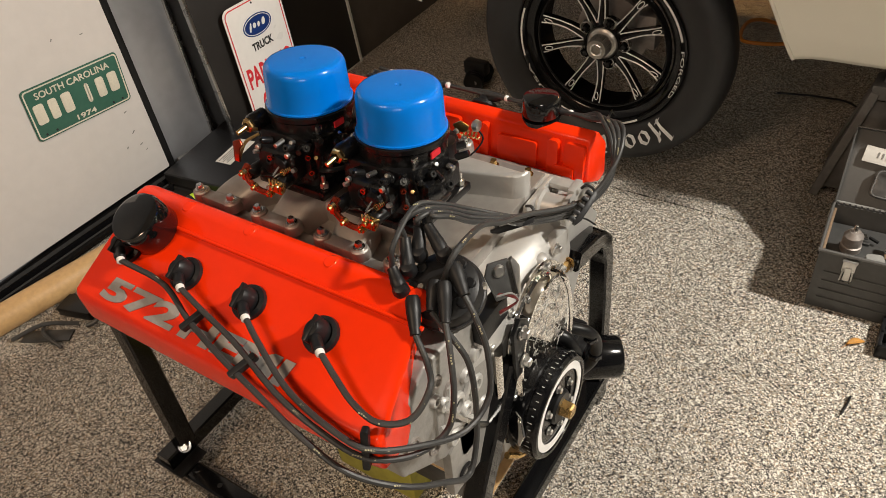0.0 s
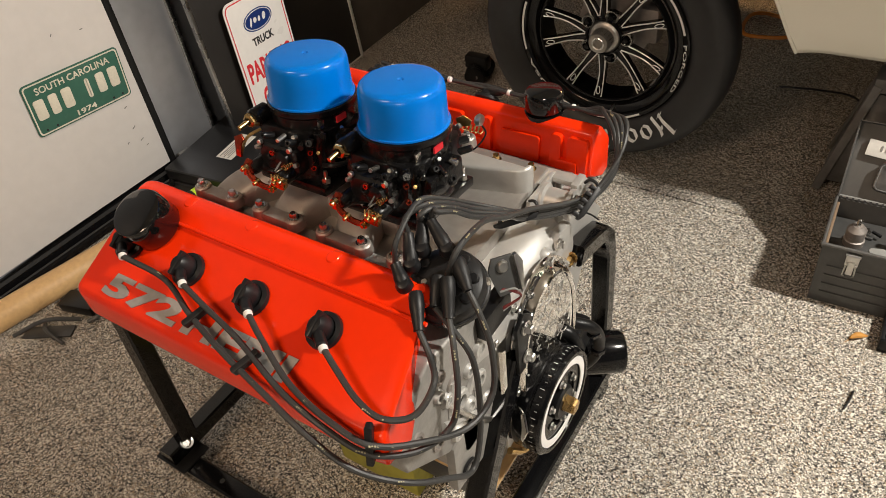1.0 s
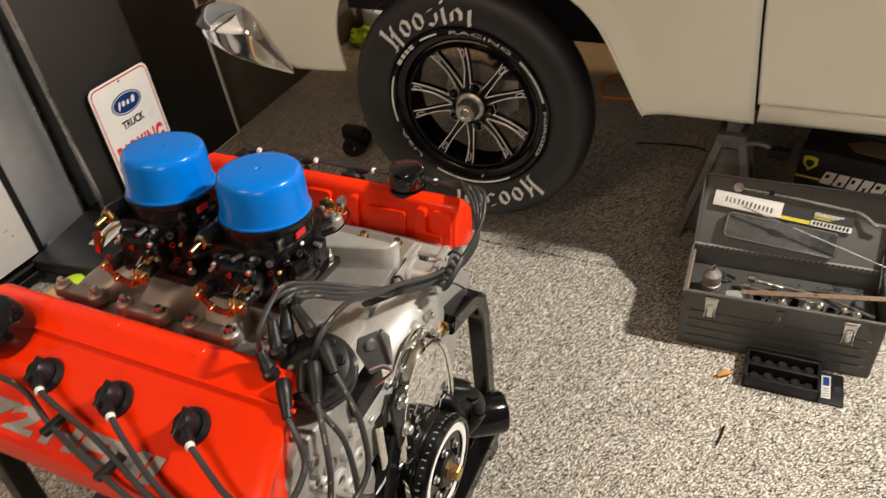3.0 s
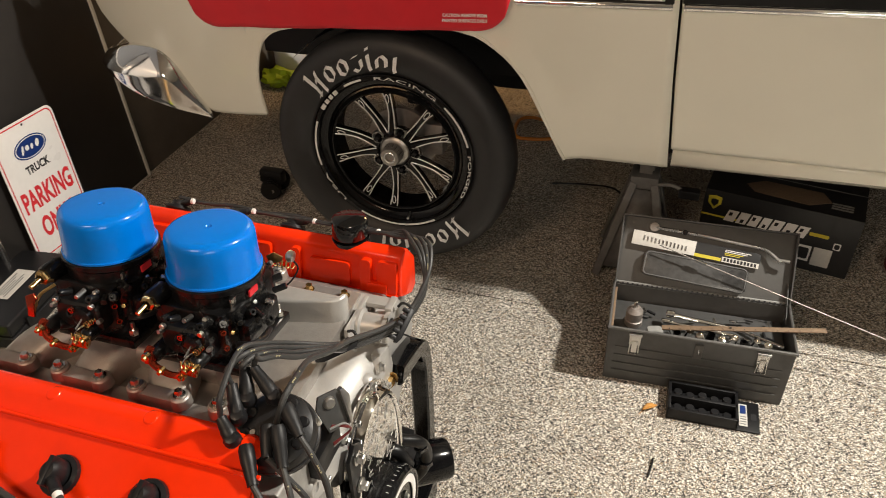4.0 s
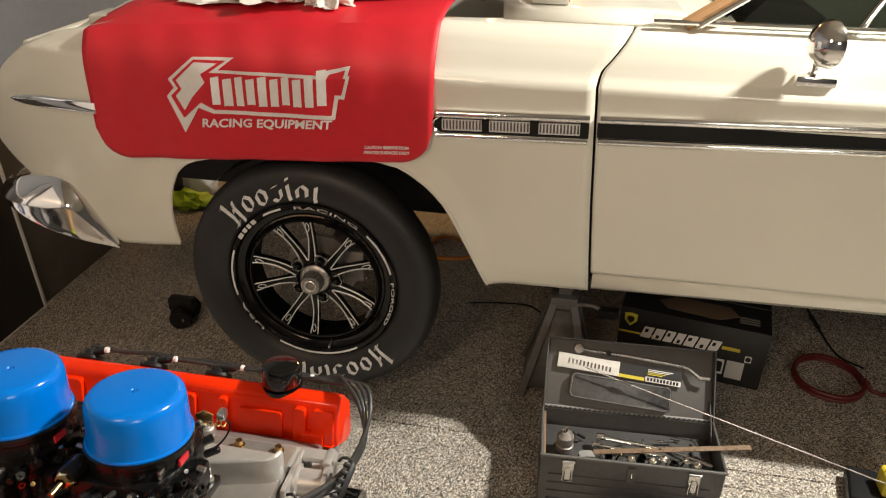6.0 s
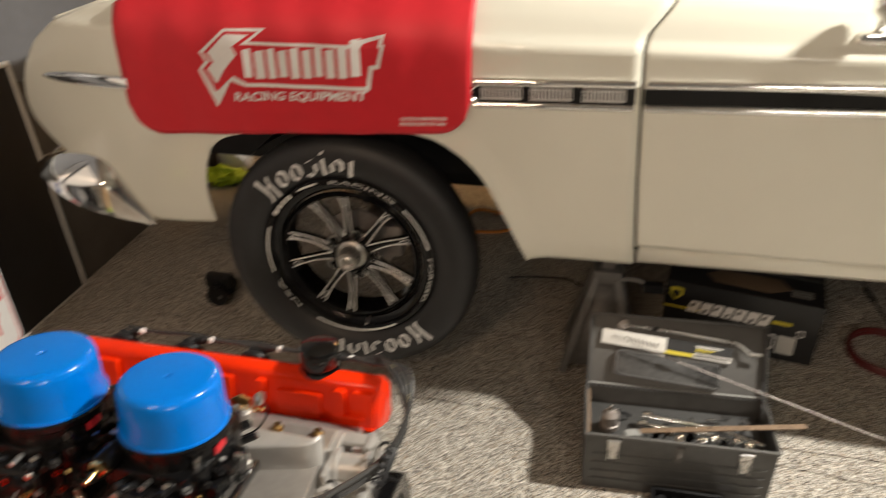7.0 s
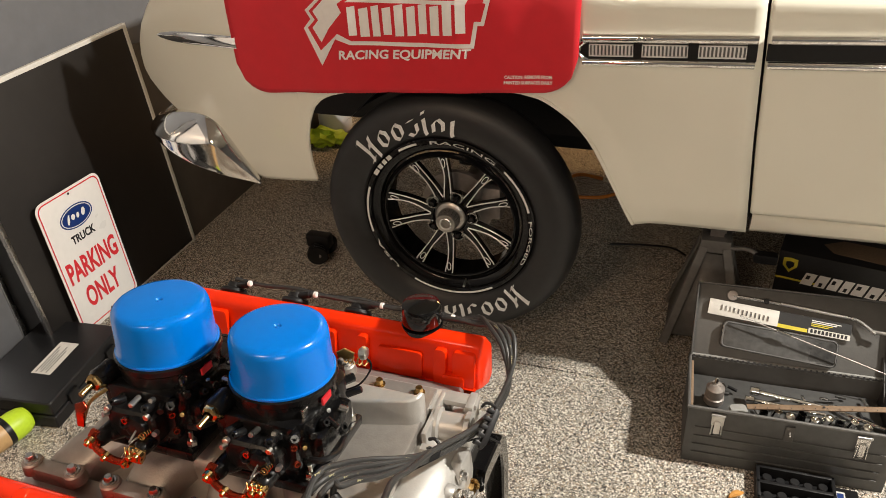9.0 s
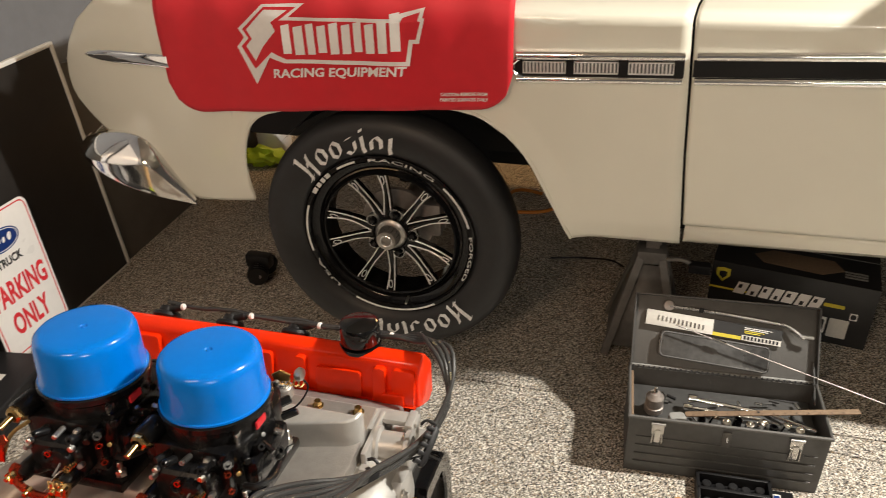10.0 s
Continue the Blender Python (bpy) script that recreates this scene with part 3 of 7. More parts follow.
def side_trim():
    """Chrome belt with three louvred inserts on the fender and a black band along the door."""
    def y(z):
        return side_y(0.5, z) - 0.002
    for z0, z1, nm in ((0.936, 0.957, "upper_chrome"), (0.883, 0.900, "lower_chrome")):
        part(nm, tube([(0.385, y(z0) - 0.003, (z0 + z1) / 2 + 0.006), (0.742, y(z0) - 0.003, (z0 + z1) / 2 + 0.019)], (z1 - z0) / 2, 12, smooth=False), CHROME, FENDER, "chrome strip")
        part(nm, tube([(0.766, y(z0) - 0.003, (z0 + z1) / 2 + 0.020), (2.0, y(z0) - 0.003, (z0 + z1) / 2 + 0.070)], (z1 - z0) / 2, 12, smooth=False), CHROME, DOOR, "chrome strip")
    part("chrome_tip", tube([(0.398, y(0.9) - 0.003, 0.950), (0.382, y(0.9) - 0.003, 0.939), (0.371, y(0.9) - 0.003, 0.925), (0.382, y(0.9) - 0.003, 0.911), (0.398, y(0.9) - 0.003, 0.902)], 0.005, 8, n=5), CHROME, FENDER, "chrome pointed tip")
    part("black_band", join(None, box(0.0, 0.364, -0.001, 0.004, 0, 0.041), pose(0.38, y(0.92), 0.905, 0, -2.1, 0)), BLACK_SATIN, FENDER, "black band")
    part("black_band", join(None, box(0.0, 1.24, -0.001, 0.004, 0, 0.037), pose(0.762, y(0.92), 0.9205, 0, -2.3, 0)), BLACK_SATIN, DOOR, "black band")
    for x0 in (0.399, 0.512, 0.628):
        rise = pose(x0, 0, 0.913 + 0.036 * (x0 - 0.385), 0, -2.1, 0)       # the belt climbs towards the rear

        def cell(a, c, z0, z1, out, back):
            return join(None, box(a, c, y(0.92) - out, y(0.92) - back, z0, z1), rise)
        g = part("louvre", cell(0, 0.095, 0, 0.027, 0.005, 0.0), GREY_SOFT, FENDER, "chrome louvre insert")
        for a, c, z0, z1 in ((0, 0.095, 0, 0.002), (0, 0.095, 0.025, 0.027), (0, 0.002, 0, 0.027), (0.093, 0.095, 0, 0.027)):
            part("louvre_frame", cell(a, c, z0, z1, 0.010, 0.004), MACHINED, g)
        for k in range(11):
            xx = 0.008 + 0.0079 * k
            part("slat", cell(xx - 0.0018, xx + 0.0018, 0.0015, 0.0255, 0.009, 0.004), MACHINED, g)
    part("spear", lathe([(0, 0), (0.007, 0.015), (0.013, 0.05), (0.016, 0.10), (0.0165, 0.27), (0, 0.272)], 16, m=pose(-0.775, side_y(-0.70, 0.90) - 0.004, 0.897, 0, 90, -6) @ Matrix.Diagonal((1, 0.28, 1, 1))), CHROME, FENDER, "chrome spear ornament")


side_trim()


def bumper():
    """The chrome front bumper whose end wraps round and sweeps back to a point, with a hard crease along it."""
    bm = bmesh.new()
    # x, height of the top edge, of the crease and of the low edge, how far the crease stands out, y of the back
    secs = [(-0.93, 0.630, 0.575, 0.545, 0.03, 0.60), (-0.93, 0.630, 0.585, 0.555, 0.03, 0.24), (-0.915, 0.628, 0.598, 0.582, 0.03, 0.10), (-0.892, 0.632, 0.606, 0.594, 0.035, 0.03), (-0.855, 0.648, 0.603, 0.580, 0.048, 0.004), (-0.80, 0.664, 0.598, 0.555, 0.06, 0.0),
            (-0.745, 0.668, 0.594, 0.527, 0.06, 0.0), (-0.70, 0.663, 0.594, 0.510, 0.056, 0.0), (-0.665, 0.650, 0.600, 0.500, 0.052, 0.0), (-0.642, 0.628, 0.592, 0.492, 0.048, 0.0), (-0.615, 0.578, 0.552, 0.482, 0.038, 0.0), (-0.585, 0.520, 0.504, 0.470, 0.022, 0.002), (-0.556, 0.462, 0.459, 0.455, 0.006, 0.004)]
    rings = []
    for i, (x, zt, zr, zb, d, y) in enumerate(secs):
        nx, ny = (-1, 0) if i < 2 else ((-0.8, -0.6) if i < 4 else (-0.15, -1))
        ring = []
        for z, v in ((zt, -0.4), (zt, 0.0), (zt - (zt - zr) * 0.16, 0.34), (zt - (zt - zr) * 0.70, 0.86), (zr, 1.0), (zr - (zr - zb) * 0.3, 0.95), (zr - (zr - zb) * 0.85, 0.90), (zb, 0.86), (zb, -0.4)):
            ring.append(bm.verts.new((x + nx * d * v, y + ny * d * v, z)))
        rings.append(ring)
    for a, c in zip(rings, rings[1:]):
        for k in range(len(a) - 1):
            bm.faces.new((a[k], a[k + 1], c[k + 1], c[k]))
    hard = bm.edges.layers.float.new("crease_edge")
    for a, c in zip(rings[3:], rings[4:]):
        for k in (1, 4, 7):
            bm.edges.get((a[k], c[k]))[hard] = 1.0 if k == 4 else 0.6
    bmesh.ops.recalc_face_normals(bm, faces=bm.faces)
    ob = part("front_bumper", bm, CHROME, CAR, "chrome front bumper with swept-back end", angle=75)
    ob.modifiers.new("round", "SUBSURF").render_levels = 3
    thicken(ob, 0.004)

bumper()


def wheel():
    c = Vector((HX, 0.0, HZ))
    m = Matrix.Translation(c) @ pose(0, 0, 0, 90, 0, 0)      # local z looks out of the wheel, to -y
    w = part("front_wheel", lathe([(0.05, -0.10), (0.05, -0.01)], 24, m=m), BLACK_SATIN, CAR, "black multi-spoke racing wheel")
    rt = part("tyre", lathe([(0.232, -0.085), (0.270, -0.096), (0.31, -0.098), (0.345, -0.086), (TR - 0.006, -0.064), (TR, -0.046), (TR + 0.001, -0.028), (TR, -0.012), (TR - 0.004, 0.003), (0.349, 0.015), (0.336, 0.023), (0.318, 0.029), (0.295, 0.028), (0.270, 0.020), (0.253, 0.008), (0.246, -0.001), (0.239, -0.010)], 96, m=m), RUBBER, w, "black racing tyre with pale worn lettering")
    part("rim_barrel", lathe([(0.244, -0.002), (0.246, 0.006), (0.242, 0.009), (0.232, 0.009), (0.228, 0.004), (0.2255, -0.002), (0.209, -0.008), (0.204, -0.014), (0.200, -0.05), (0.194, -0.10)], 96, m=m), BLACK_GLOSS, w, "gloss black stepped rim")
    part("inner_lip", lathe([(0.1845, -0.008), (0.187, -0.004), (0.190, -0.004), (0.199, -0.016)], 96, m=m), BLACK_GLOSS, w)
    # bright ring segments between the printed words
    for a0, a1 in ((160, 196), (108, 122), (14, 46), (-118, -58)):
        seg = bmesh.new()
        n = 20
        for r0, r1, z in ((0.2335, 0.2395, 0.0102),):
            vs = [[seg.verts.new((r * math.cos(radians(a0 + (a1 - a0) * k / n)), r * math.sin(radians(a0 + (a1 - a0) * k / n)), z)) for k in range(n + 1)] for r in (r0, r1)]
            for k in range(n):
                seg.faces.new((vs[0][k], vs[0][k + 1], vs[1][k + 1], vs[1][k]))
        bmesh.ops.recalc_face_normals(seg, faces=seg.faces)
        seg.transform(m)
        part("bright_arc", seg, MACHINED, w, "machined bright arc")

    def on_arc(bm, r, a_mid, upright=True):
        """Bends flat letters round the wheel, centred at the angle a_mid."""
        for v in bm.verts:
            if upright:
                a = radians(a_mid) - v.co.x / r
                rr = r + v.co.y
            else:
                a = radians(a_mid) + v.co.x / r
                rr = r - v.co.y
            v.co = (rr * math.cos(a), rr * math.sin(a), v.co.z)
        return bm
    for word, a, wdt in (("RACING", 76, 0.185), ("FORGED", -10, 0.145), ("USA", 215, 0.105)):
        bm = on_arc(lettering(word, 0.0125, wdt, 0.0003), 0.2355, a)
        part("rim_lettering", join(None, bm, m @ pose(0, 0, 0.0106)), MACHINED, w, "engraved word")
    part("rim_bars", join(None, on_arc(bars([0.019, 0.014, 0.013, 0.016], 0.012, 0.006, 0.0004), 0.2355, 139), m @ pose(0, 0, 0.0106)), MACHINED, w, "engraved bars")
    # five pairs of spokes
    for k in range(5):
        for s in (-1, 1):
            a_in, a_out = radians(-36 + 72 * k + s * 12), radians(-36 + 72 * k + s * 14.5)
            bm = bmesh.new()
            secs = []
            for u in range(7):
                t = u / 6
                a = a_in + (a_out - a_in) * t + s * 0.02 * math.sin(math.pi * t)
                r = 0.048 + (0.189 - 0.048) * t
                hw = 0.0066 + 0.0052 * (1 - t) ** 2 + 0.010 * max(0, t - 0.55)
                z = -0.024 - 0.012 * math.sin(math.pi * t) + 0.012 * t
                d = Vector((math.cos(a), math.sin(a), 0))
                n = Vector((-d.y, d.x, 0))
                p = d * r
                secs.append([bm.verts.new(p + n * hw + Vector((0, 0, z - 0.02))), bm.verts.new(p + n * hw + Vector((0, 0, z - 0.002))), bm.verts.new(p + n * (hw - 0.003) + Vector((0, 0, z))),
                             bm.verts.new(p - n * (hw - 0.003) + Vector((0, 0, z))), bm.verts.new(p - n * hw + Vector((0, 0, z - 0.002))), bm.verts.new(p - n * hw + Vector((0, 0, z - 0.02)))])
            for a1, c1 in zip(secs, secs[1:]):
                for q in range(6):
                    bm.faces.new((a1[q], a1[(q + 1) % 6], c1[(q + 1) % 6], c1[q]))
            bmesh.ops.recalc_face_normals(bm, faces=bm.faces)
            bm.transform(m)
            sp = part("spoke", bm, BLACK_GLOSS, w)
            # one bright milled line runs out along the spoke, round its forked end and back
            line = []
            for side, us in ((-1, range(7)), (0, (6.25,)), (1, range(6, -1, -1))):
                for u in us:
                    t = u / 6
                    a = a_in + (a_out - a_in) * t + s * 0.02 * math.sin(math.pi * t)
                    r = 0.058 + (0.186 - 0.058) * t
                    hw = 0.0060 + 0.0045 * (1 - t) ** 2 + 0.010 * max(0, t - 0.55)
                    z = -0.023 - 0.012 * math.sin(math.pi * min(t, 1)) + 0.012 * t
                    d = Vector((math.cos(a), math.sin(a), 0))
                    line.append(m @ (d * r + Vector((-d.y, d.x, 0)) * hw * side + Vector((0, 0, z))))
            part("milled_edge", tube(line, 0.0019, 6, n=3), MACHINED, w, "bright milled edge")
            tip = []
            for k2 in range(13):
                b = 2 * math.pi * k2 / 12
                a = a_out
                r = 0.166 + 0.013 * math.cos(b)
                d = Vector((math.cos(a), math.sin(a), 0))
                tip.append(m @ (d * r + Vector((-d.y, d.x, 0)) * 0.0052 * math.sin(b) + Vector((0, 0, -0.0125))))
            part("forked_tip", tube(tip, 0.0012, 6, n=2), MACHINED, w, "bright forked tip")
        a = radians(72 * k)
        p = Vector((0.062 * math.cos(a), 0.062 * math.sin(a), -0.022))
        part("lug_seat", lathe([(0.019, -0.012), (0.019, 0.0), (0.0175, 0.003), (0.0155, 0.003), (0.011, -0.008)], 20, m=m @ Matrix.Translation(p)), STEEL, w, "bright lug seat")
        part("lug_nut", lathe([(0, 0.010), (0.007, 0.010), (0.0095, 0.007), (0.0095, -0.01)], 6, m=m @ Matrix.Translation(p)), BLACK_GLOSS, w)
    part("hub_cap", lathe([(0.047, -0.04), (0.046, -0.018), (0.040, -0.012), (0.032, -0.010), (0.030, 0.018), (0.027, 0.024), (0.014, 0.025), (0.012, 0.018), (0, 0.018)], 28, m=m), HUB_STEEL, w, "dull steel centre cap")
    for k in range(18):
        b = 2 * math.pi * k / 18
        part("cap_flute", rod(m @ Vector((0.0305 * math.cos(b), 0.0305 * math.sin(b), -0.008)), m @ Vector((0.0285 * math.cos(b), 0.0285 * math.sin(b), 0.018)), 0.0016, 6), STEEL, w)
    part("cap_ring", lathe([(0.014, 0.0255), (0.016, 0.0268), (0.018, 0.0255)], 24, m=m), STEEL, w)
    part("valve_stem", rod(m @ Vector((0.04, -0.203, -0.014)), m @ Vector((0.042, -0.207, 0.018)), 0.0035, 8), STEEL, w)
    part("brake_rotor", lathe([(0.04, -0.085), (0.105, -0.085), (0.105, -0.10), (0.04, -0.10)], 48, m=m), IRON, w, "dull steel brake disc")
    part("brake_caliper", box(HX + 0.07, HX + 0.13, 0.075, 0.13, HZ - 0.03, HZ + 0.07, 0.012), IRON, w, "dull brake caliper")

    # pale worn marks on the sidewall: pointed stems, hollow lozenges and a zigzag
    def stroke(line, w):
        """A flat pen stroke along a line, cut on the slant at both ends."""
        g = bmesh.new()
        side = [Vector((w * 0.5, w * 0.28)), Vector((-w * 0.5, -w * 0.28))]
        rows = [[g.verts.new((a + o.x, c + o.y, 0)) for o in side] for a, c in line]
        for p, q in zip(rows, rows[1:]):
            g.faces.new((p[0], p[1], q[1], q[0]))
        bmesh.ops.subdivide_edges(g, edges=list(g.edges), cuts=1, use_grid_fill=True)
        return g
    lozenge = [(0.0, 0.008), (0.013, 0.0), (0.026, 0.012), (0.026, 0.032), (0.013, 0.043), (0.0, 0.030), (0.0, 0.008)]
    stem = [(0.010, 0.0), (0.006, 0.010), (0.006, 0.044)]
    marks = [(0.060, [[(0.004, -0.012), (0.008, 0.012), (0.004, 0.060), (-0.004, 0.054)], [(0.032, -0.014), (0.030, 0.030), (0.036, 0.050)], [(-0.008, -0.010), (0.016, -0.004)], [(0.020, 0.022), (0.026, 0.034)]]),
             (0.047, [lozenge]), (0.045, [lozenge]), (0.042, [lozenge[:4], [(0.004, 0.040), (0.020, 0.044)]]), (0.030, [stem, [(0.006, 0.056), (0.008, 0.064)]]), (0.044, [lozenge[2:]]), (0.038, [stem])]

    def mark_row(a_mid):
        x = -sum(wd for wd, _ in marks) / 2
        for wd, lines in marks:
            for line in lines:
                g = stroke([(x + u, v - 0.022) for u, v in line], 0.0105)
                on_arc(g, 0.288, a_mid)
                for v in g.verts:
                    v.co.z = 0.0292
                bmesh.ops.recalc_face_normals(g, faces=g.faces)
                g.transform(m)
                part("sidewall_mark", g, TYRE_INK, rt, "pale worn mark")
            x += wd
    mark_row(107)
    mark_row(-73)
    return w


wheel()


def car_inside():
    """The dark wheel house, the hood with its clutter, the cowl and the windscreen."""
    bm = bmesh.new()
    n = 24
    a = [bm.verts.new((HX + 0.05 + 0.44 * math.cos(math.pi * k / n), 0.03, 0.44 + 0.36 * math.sin(math.pi * k / n))) for k in range(20)]
    n = 19
    c = [bm.verts.new((v.co.x, 0.42, v.co.z)) for v in a]
    for k in range(n):
        bm.faces.new((a[k], a[k + 1], c[k + 1], c[k]))
    part("wheel_house", bm, BLACK_SATIN, CAR, "black wheel house")
    part("wheel_house_wall", box(-0.36, 0.55, 0.42, 0.44, 0.50, 1.0), BLACK_SATIN, CAR, "black inner wall")
    for name, xs in (("front_header", ((-0.74, 0.965), (-0.62, 1.06), (-0.52, 1.09))), ("cowl_top", ((0.52, 1.158), (0.75, 1.163), (0.95, 1.168)))):
        bm = bmesh.new()
        rows = [[bm.verts.new((x - 0.05 * math.sin(math.pi * k / 10), 0.06 + 1.45 * k / 10, z + 0.03 * math.sin(math.pi * k / 10))) for k in range(11)] for x, z in xs]
        for p, q in zip(rows, rows[1:]):
            for k in range(10):
                bm.faces.new((p[k], q[k], q[k + 1], p[k + 1]))
        bmesh.ops.recalc_face_normals(bm, faces=bm.faces)
        thicken(part(name, bm, CAR_WHITE, CAR), 0.01)
    part("fender_inner_ledge", box(-0.55, 0.60, 0.05, 0.15, 1.085, 1.11, 0.006), CAR_WHITE, CAR)
    part("inner_fender", box(-0.58, 0.60, 0.40, 0.42, 0.51, 1.08, 0.006), BLACK_SATIN, CAR, "black inner fender of the open bay")
    part("bay_ledge", box(-0.55, 0.60, 0.14, 0.42, 1.06, 1.085, 0.006), BLACK_SATIN, CAR)
    part("firewall", box(0.56, 0.60, 0.15, 1.45, 0.6, 1.14, 0.01), BLACK_SATIN, CAR, "black firewall")
    part("far_fender", box(-0.62, 0.95, 1.36, 1.52, 0.5, 1.13, 0.03), CAR_WHITE, CAR)
    part("radiator_support", box(-0.58, -0.54, 0.3, 1.35, 0.6, 1.05, 0.01), BLACK_SATIN, CAR)
    part("front_panel", box(-0.80, -0.77, 0.1, 1.5, 0.62, 1.02, 0.01), CAR_WHITE, CAR)
    part("underbody", box(0.55, 3.6, 0.12, 1.42, 0.50, 0.56, 0.01), BLACK_SATIN, CAR, "dark underbody")
    # added panel: stops the far light falling through the bay onto the near floor
    part("bay_light_blocker", box(-0.54, 0.56, 0.44, 1.05, 0.555, 0.575, 0.004), BLACK_SATIN, CAR, "black panel added under the empty bay to block light")
    part("frame_rail", box(-0.38, 2.6, 0.46, 0.54, 0.44, 0.55, 0.01), BLACK_SATIN, CAR, "black frame rail")
    part("cross_member", box(-0.1, 0.12, 0.46, 1.2, 0.34, 0.44, 0.02), BLACK_SATIN, CAR)
    part("axle", rod((HX, 0.06, HZ), (HX, 0.45, HZ), 0.03, 14), IRON, CAR, "dull suspension spindle")
    # cowl, windscreen, pillar, door glass
    part("cowl", box(0.86, 1.05, 0.10, 1.5, 1.10, 1.172, 0.01), CAR_WHITE, CAR)
    m = face_pose((1.02, 0.13, 1.175), (0, 1, 0), (0.75, 0, 0.66))
    part("windscreen", prism([(0, 0), (1.35, 0), (1.28, 0.6), (0.07, 0.6)], 0.006, m=m), GLASS, CAR, "greenish windscreen")
    part("windscreen_pillar", tube([(0.93, 0.06, 1.165), (1.10, 0.10, 1.28), (1.45, 0.18, 1.56)], 0.016, 8), WARM_LIT_TAN, CAR, "screen pillar with warm light put into its tan colour")
    part("pillar_chrome", tube([(0.96, 0.045, 1.168), (1.14, 0.085, 1.29), (1.48, 0.165, 1.57)], 0.007, 8), CHROME, CAR, "chrome pillar moulding")
    part("vent_window_bar", tube([(1.30, 0.06, 1.18), (1.48, 0.12, 1.5)], 0.008, 8, smooth=False), CHROME, CAR, "chrome vent window bar")
    m = face_pose((1.05, 0.07, 1.178), (1, 0, 0.01), (0, 0.35, 1))
    part("door_glass", prism([(0.0, 0), (1.0, 0), (1.0, 0.4), (0.4, 0.4)], 0.005, m=m), GLASS, CAR, "greenish door glass")
    part("belt_moulding", tube([(0.86, 0.05, 1.172), (2.0, 0.05, 1.187)], 0.006, 8, smooth=False), CHROME, CAR, "chrome belt moulding")
    part("dashboard", box(1.05, 1.3, 0.2, 1.45, 0.95, 1.16, 0.03), BLACK_SATIN, CAR)
    part("inner_side", box(0.9, 2.2, 1.49, 1.52, 0.5, 1.17, 0.01), CAR_WHITE, CAR)
    part("door_mirror_stem", tube([(1.205, -0.006, 1.085), (1.200, -0.03, 1.112), (1.190, -0.055, 1.150)], 0.008, 8), CHROME, CAR, "chrome mirror stem")
    part("door_mirror_foot", box(1.165, 1.250, -0.040, 0.0, 1.070, 1.092, 0.008), CHROME, CAR, "chrome mirror foot")
    part("door_mirror", lathe([(0, -0.03), (0.02, -0.028), (0.042, -0.01), (0.05, 0.01), (0.05, 0.016), (0, 0.016)], 28, m=pose(1.195, -0.065, 1.168, 0, 90, 20)), CHROME, CAR, "chrome round door mirror")


car_inside()


def car_rear():
    """The rest of the body behind the door: quarter panels, deck and roof."""
    def loft(name, secs, material, label=""):
        bm = bmesh.new()
        rows = [[bm.verts.new((x, y, z)) for y, z in sec] for x, sec in secs]
        for a, c in zip(rows, rows[1:]):
            for k in range(len(a) - 1):
                bm.faces.new((a[k], c[k], c[k + 1], a[k + 1]))
        bmesh.ops.recalc_face_normals(bm, faces=bm.faces)
        return thicken(part(name, bm, material, CAR, label, angle=50), 0.012)

    def belt(w, top, low=0.48):
        half = [(0.06, low), (0.0, low + 0.04), (-0.02, 0.62), (-0.038, 0.88), (-0.044, 1.02), (-0.01, top - 0.06), (0.05, top - 0.01), (0.20, top), (0.45, top + 0.008)]
        return [(0.76 + (y - 0.76) * w, z) for y, z in half] + [(0.76 - (y - 0.76) * w, z) for y, z in reversed(half)]
    loft("rear_body", [(2.06, belt(1.0, 1.19)), (2.6, belt(1.0, 1.19)), (3.1, belt(0.98, 1.17)), (3.5, belt(0.95, 1.13)), (3.72, belt(0.88, 1.08, 0.56)), (3.76, belt(0.80, 1.03, 0.62))], CAR_WHITE, "cream rear quarters and deck")
    loft("tail_panel", [(3.758, [(0.14, 0.63), (0.10, 0.85), (0.15, 1.02)]), (3.765, [(1.38, 0.63), (1.42, 0.85), (1.37, 1.02)])], CAR_WHITE)
    loft("far_side", [(0.80, [(1.46, 0.48), (1.55, 0.88), (1.55, 1.04), (1.46, 1.17)]), (2.06, [(1.46, 0.48), (1.55, 0.88), (1.55, 1.04), (1.46, 1.19)])], CAR_WHITE)
    loft("roof", [(1.46, [(0.20, 1.575), (0.30, 1.60), (0.76, 1.615), (1.22, 1.60), (1.32, 1.575)]), (1.9, [(0.17, 1.60), (0.30, 1.63), (0.76, 1.645), (1.22, 1.63), (1.35, 1.60)]), (2.4, [(0.18, 1.57), (0.30, 1.60), (0.76, 1.615), (1.22, 1.60), (1.34, 1.57)])], CAR_WHITE, "cream roof")
    for y0, y1 in ((0.18, 0.07), (1.34, 1.45)):
        loft("rear_pillar", [(2.20, [(y0, 1.59), (y1, 1.19)]), (2.40, [(y0, 1.57), (y1, 1.19)]), (2.46, [(y0 + 0.02, 1.54), (y1, 1.19)])], CAR_WHITE)
    loft("rear_window", [(2.40, [(0.22, 1.565), (1.30, 1.565)]), (2.72, [(0.16, 1.20), (1.36, 1.20)])], GLASS, "greenish rear window")


car_rear()


